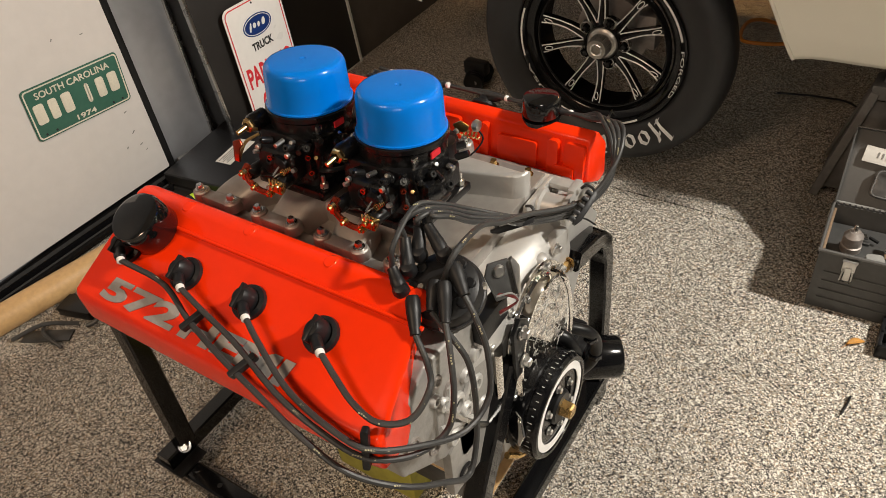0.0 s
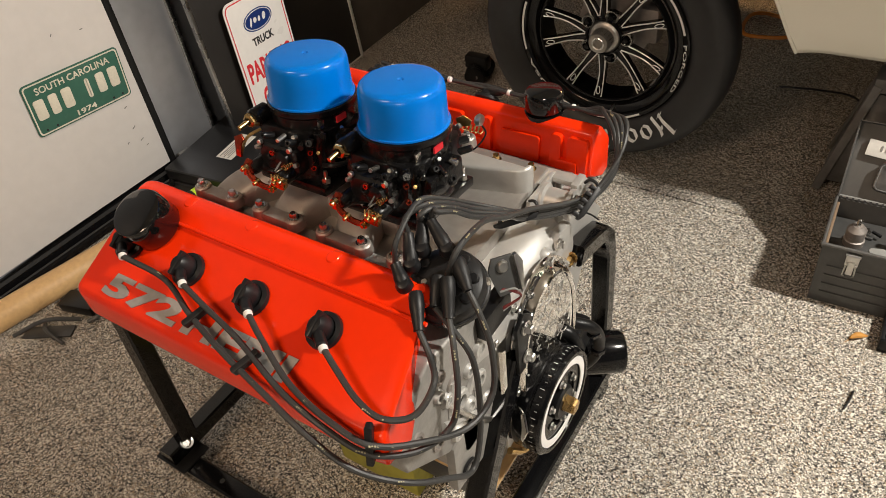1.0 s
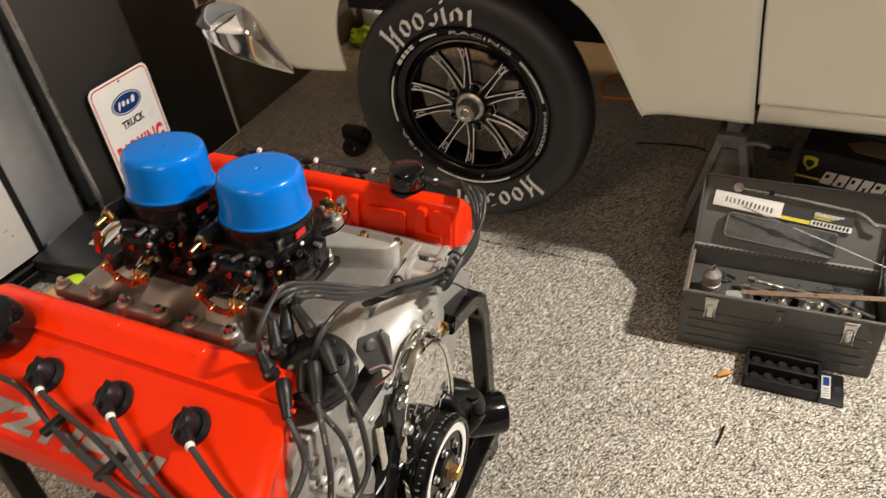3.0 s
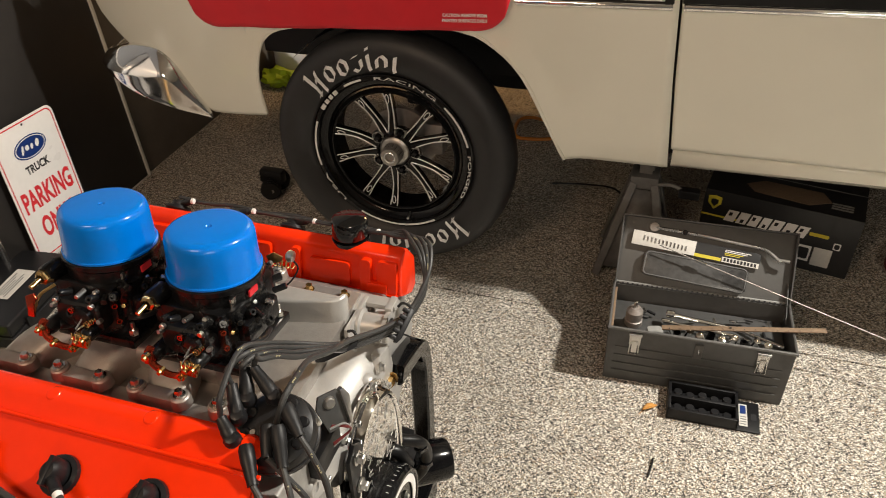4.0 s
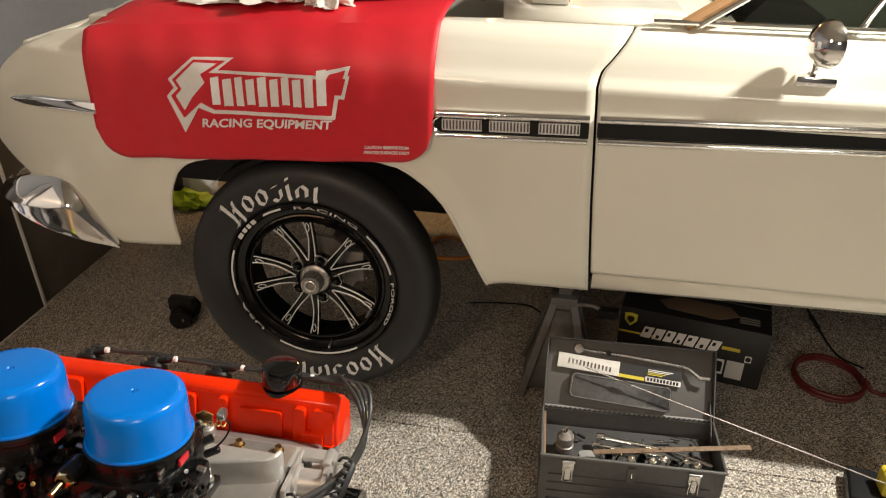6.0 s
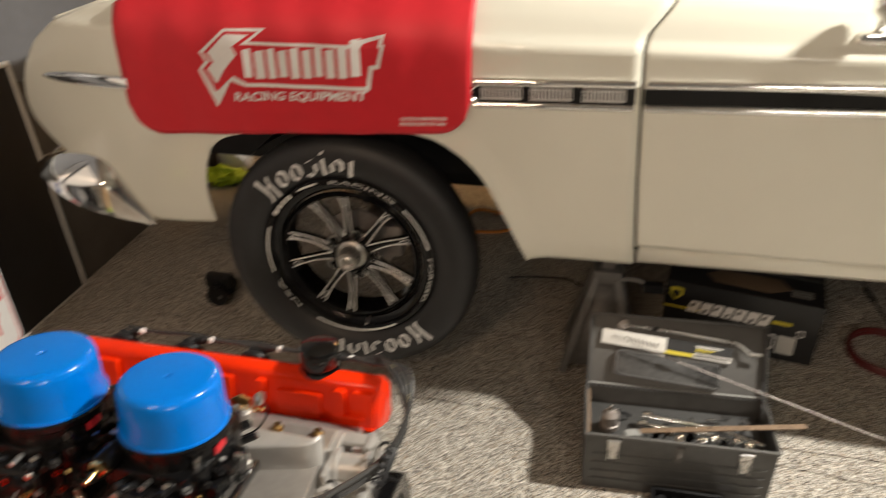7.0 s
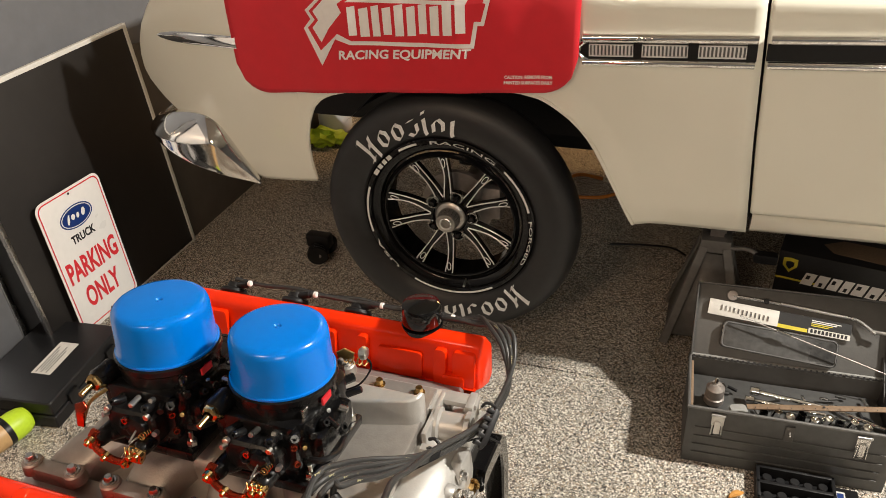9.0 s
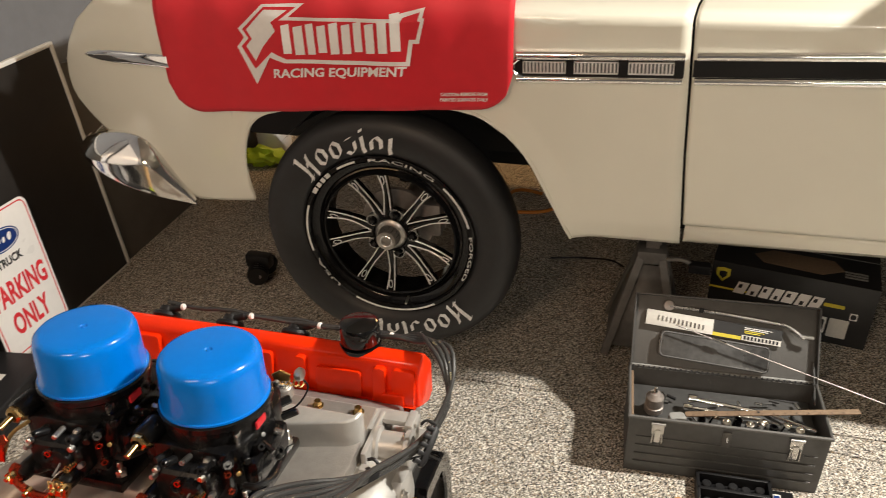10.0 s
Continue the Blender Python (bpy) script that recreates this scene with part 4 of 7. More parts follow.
def banner():
    """A red vinyl fender cover that hangs over the fender's top."""
    t = thing("fender_cover", (-0.07, -0.05, 0.76), "red vinyl fender cover with white printing draped over the fender", "fender cover")
    x0, x1, r = -0.520, 0.377, 0.085

    def drape(x, z):
        """The hanging sheet: it bridges the body's creases and ripples a little more towards its hem."""
        y = interp(z, [(0.75, -0.030), (0.88, -0.040), (0.97, -0.0455), (1.02, -0.047), (1.05, -0.043), (1.08, -0.031), (1.11, -0.012), (1.14, 0.012), (1.17, 0.045)])
        free = max(0.0, min(1.0, (1.13 - z) / 0.35))
        return y + (side_y(x, z) - side_y(-0.5, z)) - 0.012 - 0.0025 * math.sin(x * 21) * free - 0.0015 * math.sin(x * 47 + 2 + z * 9)
    bm = bmesh.new()
    cols = []
    nx = 60
    for i in range(nx + 1):
        x = x0 + (x1 - x0) * i / nx
        zl = 0.758 + 0.066 * (x - x0) / (x1 - x0)
        e = min(x - x0, x1 - x)
        if e < r:
            zl += r - math.sqrt(max(0, r * r - (r - e) ** 2))
        top = interp(x, TOP)
        col = []
        for k in range(26):
            z = zl + (top - 0.003 - zl) * k / 25
            xx = x + 0.012 * (k / 25) * (1 if x < 0 else 0.3)
            col.append(bm.verts.new((xx, drape(max(xx, -0.5), z), z)))
        for k in range(1, 9):
            yy = 0.02 + 0.05 * k
            col.append(bm.verts.new((x + 0.012, yy, top + 0.012 + 0.012 * math.sin(k * 0.5) + 0.004 * math.sin(x * 18 + k))))
        cols.append(col)
    for a, c in zip(cols, cols[1:]):
        for k in range(len(a) - 1):
            bm.faces.new((a[k], c[k], c[k + 1], a[k + 1]))
    bmesh.ops.recalc_face_normals(bm, faces=bm.faces)
    if sum(q.normal.y for q in bm.faces) > 0:
        bmesh.ops.reverse_faces(bm, faces=bm.faces)
    thicken(part("sheet", bm, BANNER_RED, t), 0.0025)

    def put(bm, x, z, name, mt, label, lift=0.002):
        """Lays a flat bmesh in x and z onto the hanging sheet."""
        for v in bm.verts:
            xx, zz = x + v.co.x, z + v.co.y
            v.co = (xx, drape(max(xx, -0.5), zz) - lift - v.co.z, zz)
        return part(name, bm, mt, t, label, smooth=False)

    def grid(out):
        own = bmesh.new()
        own.faces.new([own.verts.new((a, c, 0)) for a, c in out])
        bmesh.ops.triangulate(own, faces=own.faces)
        for _ in range(3):
            long = [e for e in own.edges if e.calc_length() > 0.022]
            if long:
                bmesh.ops.subdivide_edges(own, edges=long, cuts=1)
                bmesh.ops.triangulate(own, faces=own.faces)
        return own
    # a jagged outline with upright blocks inside, in the manner of the printed emblem
    tilt = 0.065
    def sk(p):
        return [(a, c + tilt * a) for a, c in p]
    put(grid(sk([(-0.219, -0.12), (-0.252, -0.023), (-0.23, -0.001), (-0.242, 0.021), (-0.17, 0.075), (-0.064, 0.072), (-0.107, 0.043), (0.158, 0.03), (0.166, 0.041), (0.226, 0.053), (0.219, 0.03), (0.224, 0.029), (0.208, -0.028), (0.193, -0.027), (0.182, -0.08), (-0.132, -0.067), (-0.171, -0.052)])), -0.046, 0.986, "emblem_outline", WHITE_INK, "white jagged emblem outline", 0.0030)
    put(grid(sk([(-0.215, -0.08), (-0.24, -0.022), (-0.218, -0.003), (-0.231, 0.019), (-0.166, 0.069), (-0.085, 0.065), (-0.131, 0.037), (0.166, 0.021), (0.173, 0.032), (0.214, 0.043), (0.207, 0.024), (0.214, 0.022), (0.201, -0.018), (0.185, -0.017), (0.174, -0.069), (-0.127, -0.057), (-0.162, -0.038)])), -0.046, 0.986, "emblem_field", BANNER_RED, "red emblem field", 0.0042)
    blocks = [[(-0.209, -0.059), (-0.227, -0.022), (-0.208, -0.004), (-0.22, 0.018), (-0.165, 0.063), (-0.107, 0.059), (-0.151, 0.034), (-0.143, 0.013), (-0.182, -0.024)]]
    x = -0.130
    for k, w in enumerate((0.021, 0.024, 0.020, 0.022, 0.022, 0.021, 0.020, 0.022, 0.022, 0.024)):
        h0, h1 = -0.047 + 0.004 * (k % 3 == 0), 0.028 - 0.005 * (k % 2) + 0.022 * (k == 9)
        blocks.append([(x, h0), (x + w, h0), (x + w + 0.002, h1), (x + 0.002, h1 - 0.003)])
        x += w + 0.0085
    for bl in blocks:
        put(grid(sk(bl)), -0.046, 0.986, "emblem_block", WHITE_INK, "white block", 0.0054)
    w1 = slant(lettering("RACING EQUIPMENT", 0.031, 0.340, 0.0, 0.0009), 0.18)
    for v in w1.verts:
        v.co.y += 0.065 * v.co.x
    put(w1, -0.042, 0.893, "lettering", WHITE_INK, "white printed words", 0.0062)
    for words, wide, dz in (("CAUTION: REMOVE FROM", 0.112, 0.0), ("PAINTED SURFACES DAILY", 0.116, -0.0135)):
        fine = lettering(words, 0.0115, wide, 0.0, 0.0004)
        for v in fine.verts:
            v.co.y += 0.065 * v.co.x
        put(fine, 0.262, 0.856 + dz, "fine_print", WHITE_INK, "line of fine print", 0.0030)


banner()

# ---- the engine, its front towards +x ----
YC, CRANK = -1.105, 0.41
ENGINE = thing("engine", (0.15, YC, 0.26), "large V8 engine with orange-red valve covers on a black stand", "engine")


def at(x, l, z, s=-1):
    """A point of the engine: l metres out from its middle, to the near bank (s = -1) or the far one."""
    return Vector((x, YC + s * l, z))


def profile_bar(pts, x0, x1, s, b, shrink=1.0):
    """A section of (l, z) pairs run along the engine, its ends drawn in a little."""
    bm = bmesh.new()
    cl, cz = sum(p[0] for p in pts) / len(pts), sum(p[1] for p in pts) / len(pts)
    ends = []
    for x, k in ((x0, shrink), (x0 + 0.012, 1), (x1 - 0.02, 1), (x1, shrink)):
        ends.append([bm.verts.new(at(x, cl + (l - cl) * k, cz + (z - cz) * k, s)) for l, z in pts])
    n = len(pts)
    for a, c in zip(ends, ends[1:]):
        for i in range(n):
            bm.faces.new((a[i], a[(i + 1) % n], c[(i + 1) % n], c[i]))
    bm.faces.new(ends[0][::-1])
    bm.faces.new(ends[-1])
    bmesh.ops.recalc_face_normals(bm, faces=bm.faces)
    if b:
        sharp = [e for e in bm.edges if e.calc_face_angle(0) > radians(12)]
        bmesh.ops.bevel(bm, geom=sharp, offset=b, segments=3, affect="EDGES", profile=0.5, clamp_overlap=True)
    return bm


def face_z(l):
    return 0.79 - 0.47 * (l - 0.245)


def on_face(x, l, lift, s=-1):
    return at(x, l, face_z(l), s) + Vector((0, s * 0.425, 0.905)) * lift


# cylinder block, heads, sump
part("block", profile_bar([(-0.155, 0.29), (0.155, 0.29), (0.165, 0.40), (0.205, 0.47), (0.285, 0.56), (0.175, 0.68), (-0.175, 0.68), (-0.285, 0.56), (-0.205, 0.47), (-0.165, 0.40)], -0.13, 0.385, -1, 0.006), ALU, ENGINE, "cast aluminium engine block")
part("oil_pan", profile_bar([(-0.13, 0.17), (0.13, 0.17), (0.15, 0.285), (-0.15, 0.285)], -0.12, 0.36, -1, 0.012, 0.94), BLACK_SATIN, ENGINE, "black oil pan")
part("pan_gasket", box(-0.13, 0.40, YC - 0.155, YC + 0.155, 0.285, 0.292, 0.001), WOOD, ENGINE, "tan gasket edge")
for s in (-1, 1):
    head = part("cylinder_head", profile_bar([(0.135, 0.60), (0.155, 0.722), (0.26, 0.735), (0.352, 0.682), (0.335, 0.60), (0.25, 0.53)] if s < 0 else [(0.135, 0.60), (0.155, 0.695), (0.195, 0.688), (0.232, 0.664), (0.305, 0.640), (0.295, 0.58), (0.25, 0.53)], -0.115, 0.402 if s < 0 else 0.366, s, 0.005), HEAD_ALU, ENGINE, "cast aluminium cylinder head")
    for l, z, r in ((0.31, 0.635, 0.011), (0.27, 0.585, 0.009), (0.22, 0.65, 0.012), (0.245, 0.69, 0.006)) if s < 0 else ():
        part("head_hole", lathe([(r + 0.005, 0), (r + 0.004, 0.004), (r, 0.004), (r * 0.9, -0.01), (0, -0.01)], 18, m=face_pose(at(0.401, l, z, s), (0, 1, 0), (0, 0, 1))), IRON, head)
for x, y, z, w, h in ((0.386, -1.24, 0.60, 0.09, 0.10), (0.386, -1.30, 0.53, 0.05, 0.09)):
    part("front_casting", prism(round_rect(w, h, 0.015), 0.018, 0.004, m=face_pose((x, y, z), (0, 1, 0), (0, 0, 1))), HEAD_ALU, ENGINE)
part("mount_ear", prism([(-0.055, -0.06), (0.05, -0.07), (0.06, 0.05), (0.0, 0.07), (-0.05, 0.04)], 0.016, 0.004, m=face_pose((0.388, -1.30, 0.49), (0, 1, 0), (0, 0, 1))), HEAD_ALU, ENGINE)
part("mount_hole", lathe([(0.017, 0), (0.016, 0.004), (0.011, 0.004), (0.010, -0.004), (0, -0.004)], 18, m=face_pose((0.405, -1.325, 0.455), (0, 1, 0), (0, 0, 1))), BLACK_SATIN, ENGINE)


# valve covers
COVER = [(0.152, 0.722), (0.196, 0.796), (0.206, 0.803), (0.222, 0.803), (0.236, 0.793), (0.372, 0.731), (0.376, 0.722), (0.374, 0.678), (0.33, 0.672), (0.2, 0.70)]


FAR_COVER = [(0.226, 0.664), (0.238, 0.732), (0.244, 0.740), (0.262, 0.742), (0.274, 0.735), (0.300, 0.703), (0.304, 0.695), (0.302, 0.635), (0.28, 0.63), (0.245, 0.650)]


def valve_cover(s):
    bm = profile_bar(COVER if s < 0 else FAR_COVER, -0.125 if s < 0 else -0.135, 0.415 if s < 0 else 0.387, s, 0.0055, 0.975)
    for v in bm.verts if s < 0 else ():      # the near cover's inner front corner is cut back
        if v.co.x > 0.38:
            v.co.x -= 0.055 * max(0.0, min(1.0, (0.262 - (YC - v.co.y)) / 0.06))
    c = part("valve_cover", bm, RED, ENGINE, "orange-red enamelled valve cover")
    for x in (-0.02, 0.10, 0.24, 0.37) if s < 0 else ():
        bm = lathe([(0.0, 0.0035), (0.008, 0.003), (0.013, -0.002), (0.016, -0.014)], 18, m=Matrix.Translation(at(x, 0.216, 0.801, s)) @ pose(0, 0, 0, s * -12, 0, 0))
        part("bolt_boss", bm, RED, c)
    # pockets and ribs on the wall that looks at the intake
    l0, z0 = (0.152, 0.722) if s < 0 else (0.226, 0.664)
    u = Vector((0, s * 0.044, 0.074)).normalized() if s < 0 else Vector((0, 0.012, 0.076)).normalized()
    far = ((0.222, 0.296, 0.006, 0.052, 0.0045), (0.188, 0.206, 0.0, 0.066, 0.008), (0.166, 0.190, 0.0, 0.028, 0.011), (0.100, 0.150, 0.0, 0.064, 0.007), (0.316, 0.336, 0.0, 0.066, 0.008), (0.346, 0.381, 0.003, 0.066, 0.006), (0.330, 0.366, 0.0, 0.026, 0.011), (0.02, 0.08, 0.004, 0.056, 0.004), (-0.10, -0.05, 0.0, 0.064, 0.008), (-0.12, 0.382, -0.002, 0.006, 0.010))
    for x0, x1, v0, v1, h in far if s > 0 else ():
        m = face_pose(at((x0 + x1) / 2, l0, z0, s) + u * ((v0 + v1) / 2), (s, 0, 0), u)
        part("wall_rib", prism(round_rect(x1 - x0, v1 - v0, 0.006, 3), h + 0.004, 0.0025, m=m @ pose(0, 0, -0.003)), RED, c)
    for x in (0.06, 0.20, 0.33):
        m = face_pose(at(x, l0, z0, s) + u * 0.022, (s, 0, 0), u)
        part("wall_screw", lathe([(0, 0.004), (0.004, 0.004), (0.005, 0.0)], 8, m=m), BLACK_SATIN, c)
    return c


NEAR, FAR = valve_cover(-1), valve_cover(1)
FACE = face_pose(on_face(0.095, 0.350, 0.0012), (1, 0, 0), (0, 0.905, 0.425))
for word, u, wide in (("572", -0.094, 0.146), ("HEMI", 0.082, 0.178)):
    part("lettering", join(None, slant(lettering(word, 0.043, wide, 0.0008, 0.0020), 0.22), FACE @ pose(u, 0, 0)), MARK_GREY, NEAR, "bare metal raised characters")
# long crease bead along the near cover
part("crease_bead", tube([on_face(-0.11, 0.248, 0.001), on_face(0.40, 0.248, 0.001)], 0.003, 8, smooth=False), RED, NEAR)


def filler_cap(p, n, r, h, cover):
    m = Matrix.Translation(p) @ Vector(n).to_track_quat("Z", "Y").to_matrix().to_4x4()
    c = part("filler_cap", lathe([(0, h), (r * 0.80, h), (r * 0.93, h * 0.96), (r, h * 0.84), (r, h * 0.18), (r * 0.96, h * 0.13), (r * 0.84, h * 0.12), (r * 0.84, h * 0.05), (r * 1.02, h * 0.03), (r * 1.02, -0.006)], 40, m=m), CAP_BLACK, cover, "gloss black round filler cap")
    return c


filler_cap(on_face(-0.048, 0.262, -0.006), (0, -0.42, 0.9), 0.0385, 0.054, NEAR)
filler_cap(at(0.283, 0.272, 0.740, 1), (0, 0.05, 1), 0.0315, 0.038, FAR)


# intake manifold
part("intake_floor", box(-0.10, 0.345, YC - 0.165, YC + 0.165, 0.685, 0.715, 0.004), SHADED_ALU, ENGINE, "cast aluminium intake valley")
INTAKE = part("intake_manifold", box(-0.05, 0.240, YC - 0.078, YC + 0.078, 0.70, 0.752, 0.020, seg=4), SHADED_ALU, ENGINE, "cast aluminium dual-carburettor intake manifold")
for s in (-1, 1):
    part("flange_rail", box(-0.112, 0.39 if s < 0 else 0.352, YC + s * 0.148 - 0.022, YC + s * 0.148 + 0.022, 0.690, 0.728 if s < 0 else 0.711, 0.004), ALU, INTAKE)
    for k in range(4 if s < 0 else 3):
        x = -0.0645 + 0.1235 * k
        wide = 0.037
        bm = bmesh.new()
        secs = []
        for t in range(7):
            q = t / 6
            l = 0.070 + 0.070 * q
            z = 0.760 - 0.030 * q ** 2.0 + 0.0
            xx = x + (0.09 - x) * 0.22 * (1 - q) ** 1.5
            w = wide * (1.0 - 0.10 * math.sin(math.pi * q))
            secs.append([bm.verts.new(at(xx + dx * w, l, zz, s)) for dx, zz in ((-1.05, 0.70), (-1, z - 0.012), (-0.82, z - 0.003), (-0.6, z), (0.6, z), (0.82, z - 0.003), (1, z - 0.012), (1.05, 0.70))])
        for a, c in zip(secs, secs[1:]):
            for i in range(7):
                bm.faces.new((a[i], a[i + 1], c[i + 1], c[i]))
        bm.faces.new(secs[-1])
        bm.faces.new(secs[0][::-1])
        bmesh.ops.recalc_face_normals(bm, faces=bm.faces)
        part("runner", bm, SHADED_ALU, INTAKE, angle=40)
        own = bmesh.new()
        for dx in (-0.0335, 0.0335):
            lathe([(0, 0.016), (0.011, 0.016), (0.013, 0.014), (0.0145, 0.0), ], 18, own, Matrix.Translation(at(x + dx, 0.139, 0.738, s)))
        box(x - 0.0335, x + 0.0335, YC + s * 0.139 - 0.010, YC + s * 0.139 + 0.010, 0.726, 0.750, 0.003, own)
        pad = part("runner_pad", own, SHADED_ALU, INTAKE)
        for dx in (-0.0335, 0.0335):
            bolt(at(x + dx, 0.139, 0.754, s), (0, 0, 1), 0.0058, 0.010, INTAKE, STEEL)
for x, l in ((0.260, 0.150), (0.322, 0.150)):
    part("bolt_seat", rod(at(x, l, 0.69, 1), at(x, l, 0.713, 1), 0.012, 16), ALU, INTAKE)
    bolt(at(x, l, 0.713, 1), (0, 0, 1), 0.0058, 0.012, INTAKE, BRASS)
bm = prism([(0.20, -1.070), (0.228, -1.066), (0.338, -1.040), (0.349, -1.032), (0.353, -1.020), (0.349, -0.992), (0.20, -0.990)], 0.093, 0.007, m=pose(0, 0, 0.656), seg=4)
for v in bm.verts:                            # its outer wall leans in towards the top
    k = max(0.0, min(1.0, (v.co.z - 0.695) / 0.045))
    if v.co.y < -1.0:
        v.co.y += 0.030 * k
    if v.co.x > 0.32:
        v.co.x -= 0.010 * k
part("front_runner", bm, ALU, INTAKE, "smooth raised front runner")
def apron(y0, y1, lift=0.0):
    """The smooth end of the intake that curves down to the timing cover."""
    bm = bmesh.new()
    sec = [(0.27, 0.650), (0.282, 0.676), (0.305, 0.686), (0.335, 0.688), (0.360, 0.684), (0.380, 0.676), (0.394, 0.664), (0.402, 0.649), (0.405, 0.632), (0.37, 0.628)]
    n = 14
    rows = []
    for i in range(n + 1):
        q = i / n
        y = y0 + (y1 - y0) * q
        sag = 0.010 * math.cos(math.pi * (q - 0.5)) + 0.004 * math.sin(q * 9)
        rows.append([bm.verts.new((x + (sag if x > 0.33 else 0), y, z + lift + (0.5 * sag if 0.28 < x < 0.39 else 0))) for x, z in sec])
    for a, c in zip(rows, rows[1:]):
        for k in range(len(sec) - 1):
            bm.faces.new((a[k], a[k + 1], c[k + 1], c[k]))
    bm.faces.new(rows[0][::-1])
    bm.faces.new(rows[-1])
    bmesh.ops.recalc_face_normals(bm, faces=bm.faces)
    return bm


part("apron", apron(YC - 0.165, YC + 0.10), ALU, INTAKE, "smooth sloping casting", angle=60)
part("flange_web", box(0.350, 0.358, YC + 0.078, YC + 0.165, 0.63, 0.712, 0.003), ALU, INTAKE)
part("flange_web", box(0.352, 0.375, YC + 0.062, YC + 0.075, 0.63, 0.700, 0.004), ALU, INTAKE)
neck = part("water_neck", lathe([(0.026, 0), (0.026, 0.006), (0.0205, 0.009), (0.0195, 0.042), (0.0245, 0.044), (0.0250, 0.051), (0.017, 0.052), (0.016, 0.03), (0, 0.03)], 28, m=Matrix.Translation((0.356, YC + 0.122, 0.688)) @ Vector((1, 0.05, 0.02)).to_track_quat("Z", "Y").to_matrix().to_4x4()), ALU, INTAKE, "round water outlet")
part("neck_flange", box(0.392, 0.404, YC + 0.142, YC + 0.175, 0.66, 0.712, 0.003), ALU, INTAKE)
part("flange_tip", box(0.346, 0.408, YC + 0.150, YC + 0.172, 0.700, 0.710, 0.003), ALU, INTAKE)
AP = face_pose((0.330, -1.102, 0.6945), (0.26, 0.96, 0.0), (-0.96, 0.26, 0.1))
for k in range(9):
    part("pen_mark", prism(round_rect(0.012 - 0.003 * (k % 2), 0.0016, 0.0007, 2), 0.0012, m=AP @ pose(-0.030 + 0.0066 * k, 0.002 * (k % 2), 0.0005, 0, 0, 58 + 34 * (k % 3) - 22)), BLACK_INK, INTAKE, "dark pen stroke")
for y, z, x in ((YC - 0.075, 0.655, 0.404), (YC + 0.035, 0.655, 0.405), (YC - 0.13, 0.64, 0.402)):
    part("apron_boss", lathe([(0.016, -0.006), (0.014, 0.004), (0.012, 0.006), (0, 0.006)], 18, m=face_pose((x, y, z), (0, 1, 0), (0, 0, 1))), ALU, INTAKE)
    bolt((x + 0.005, y, z), (1, 0, 0), 0.0058, 0.008, INTAKE, STEEL)


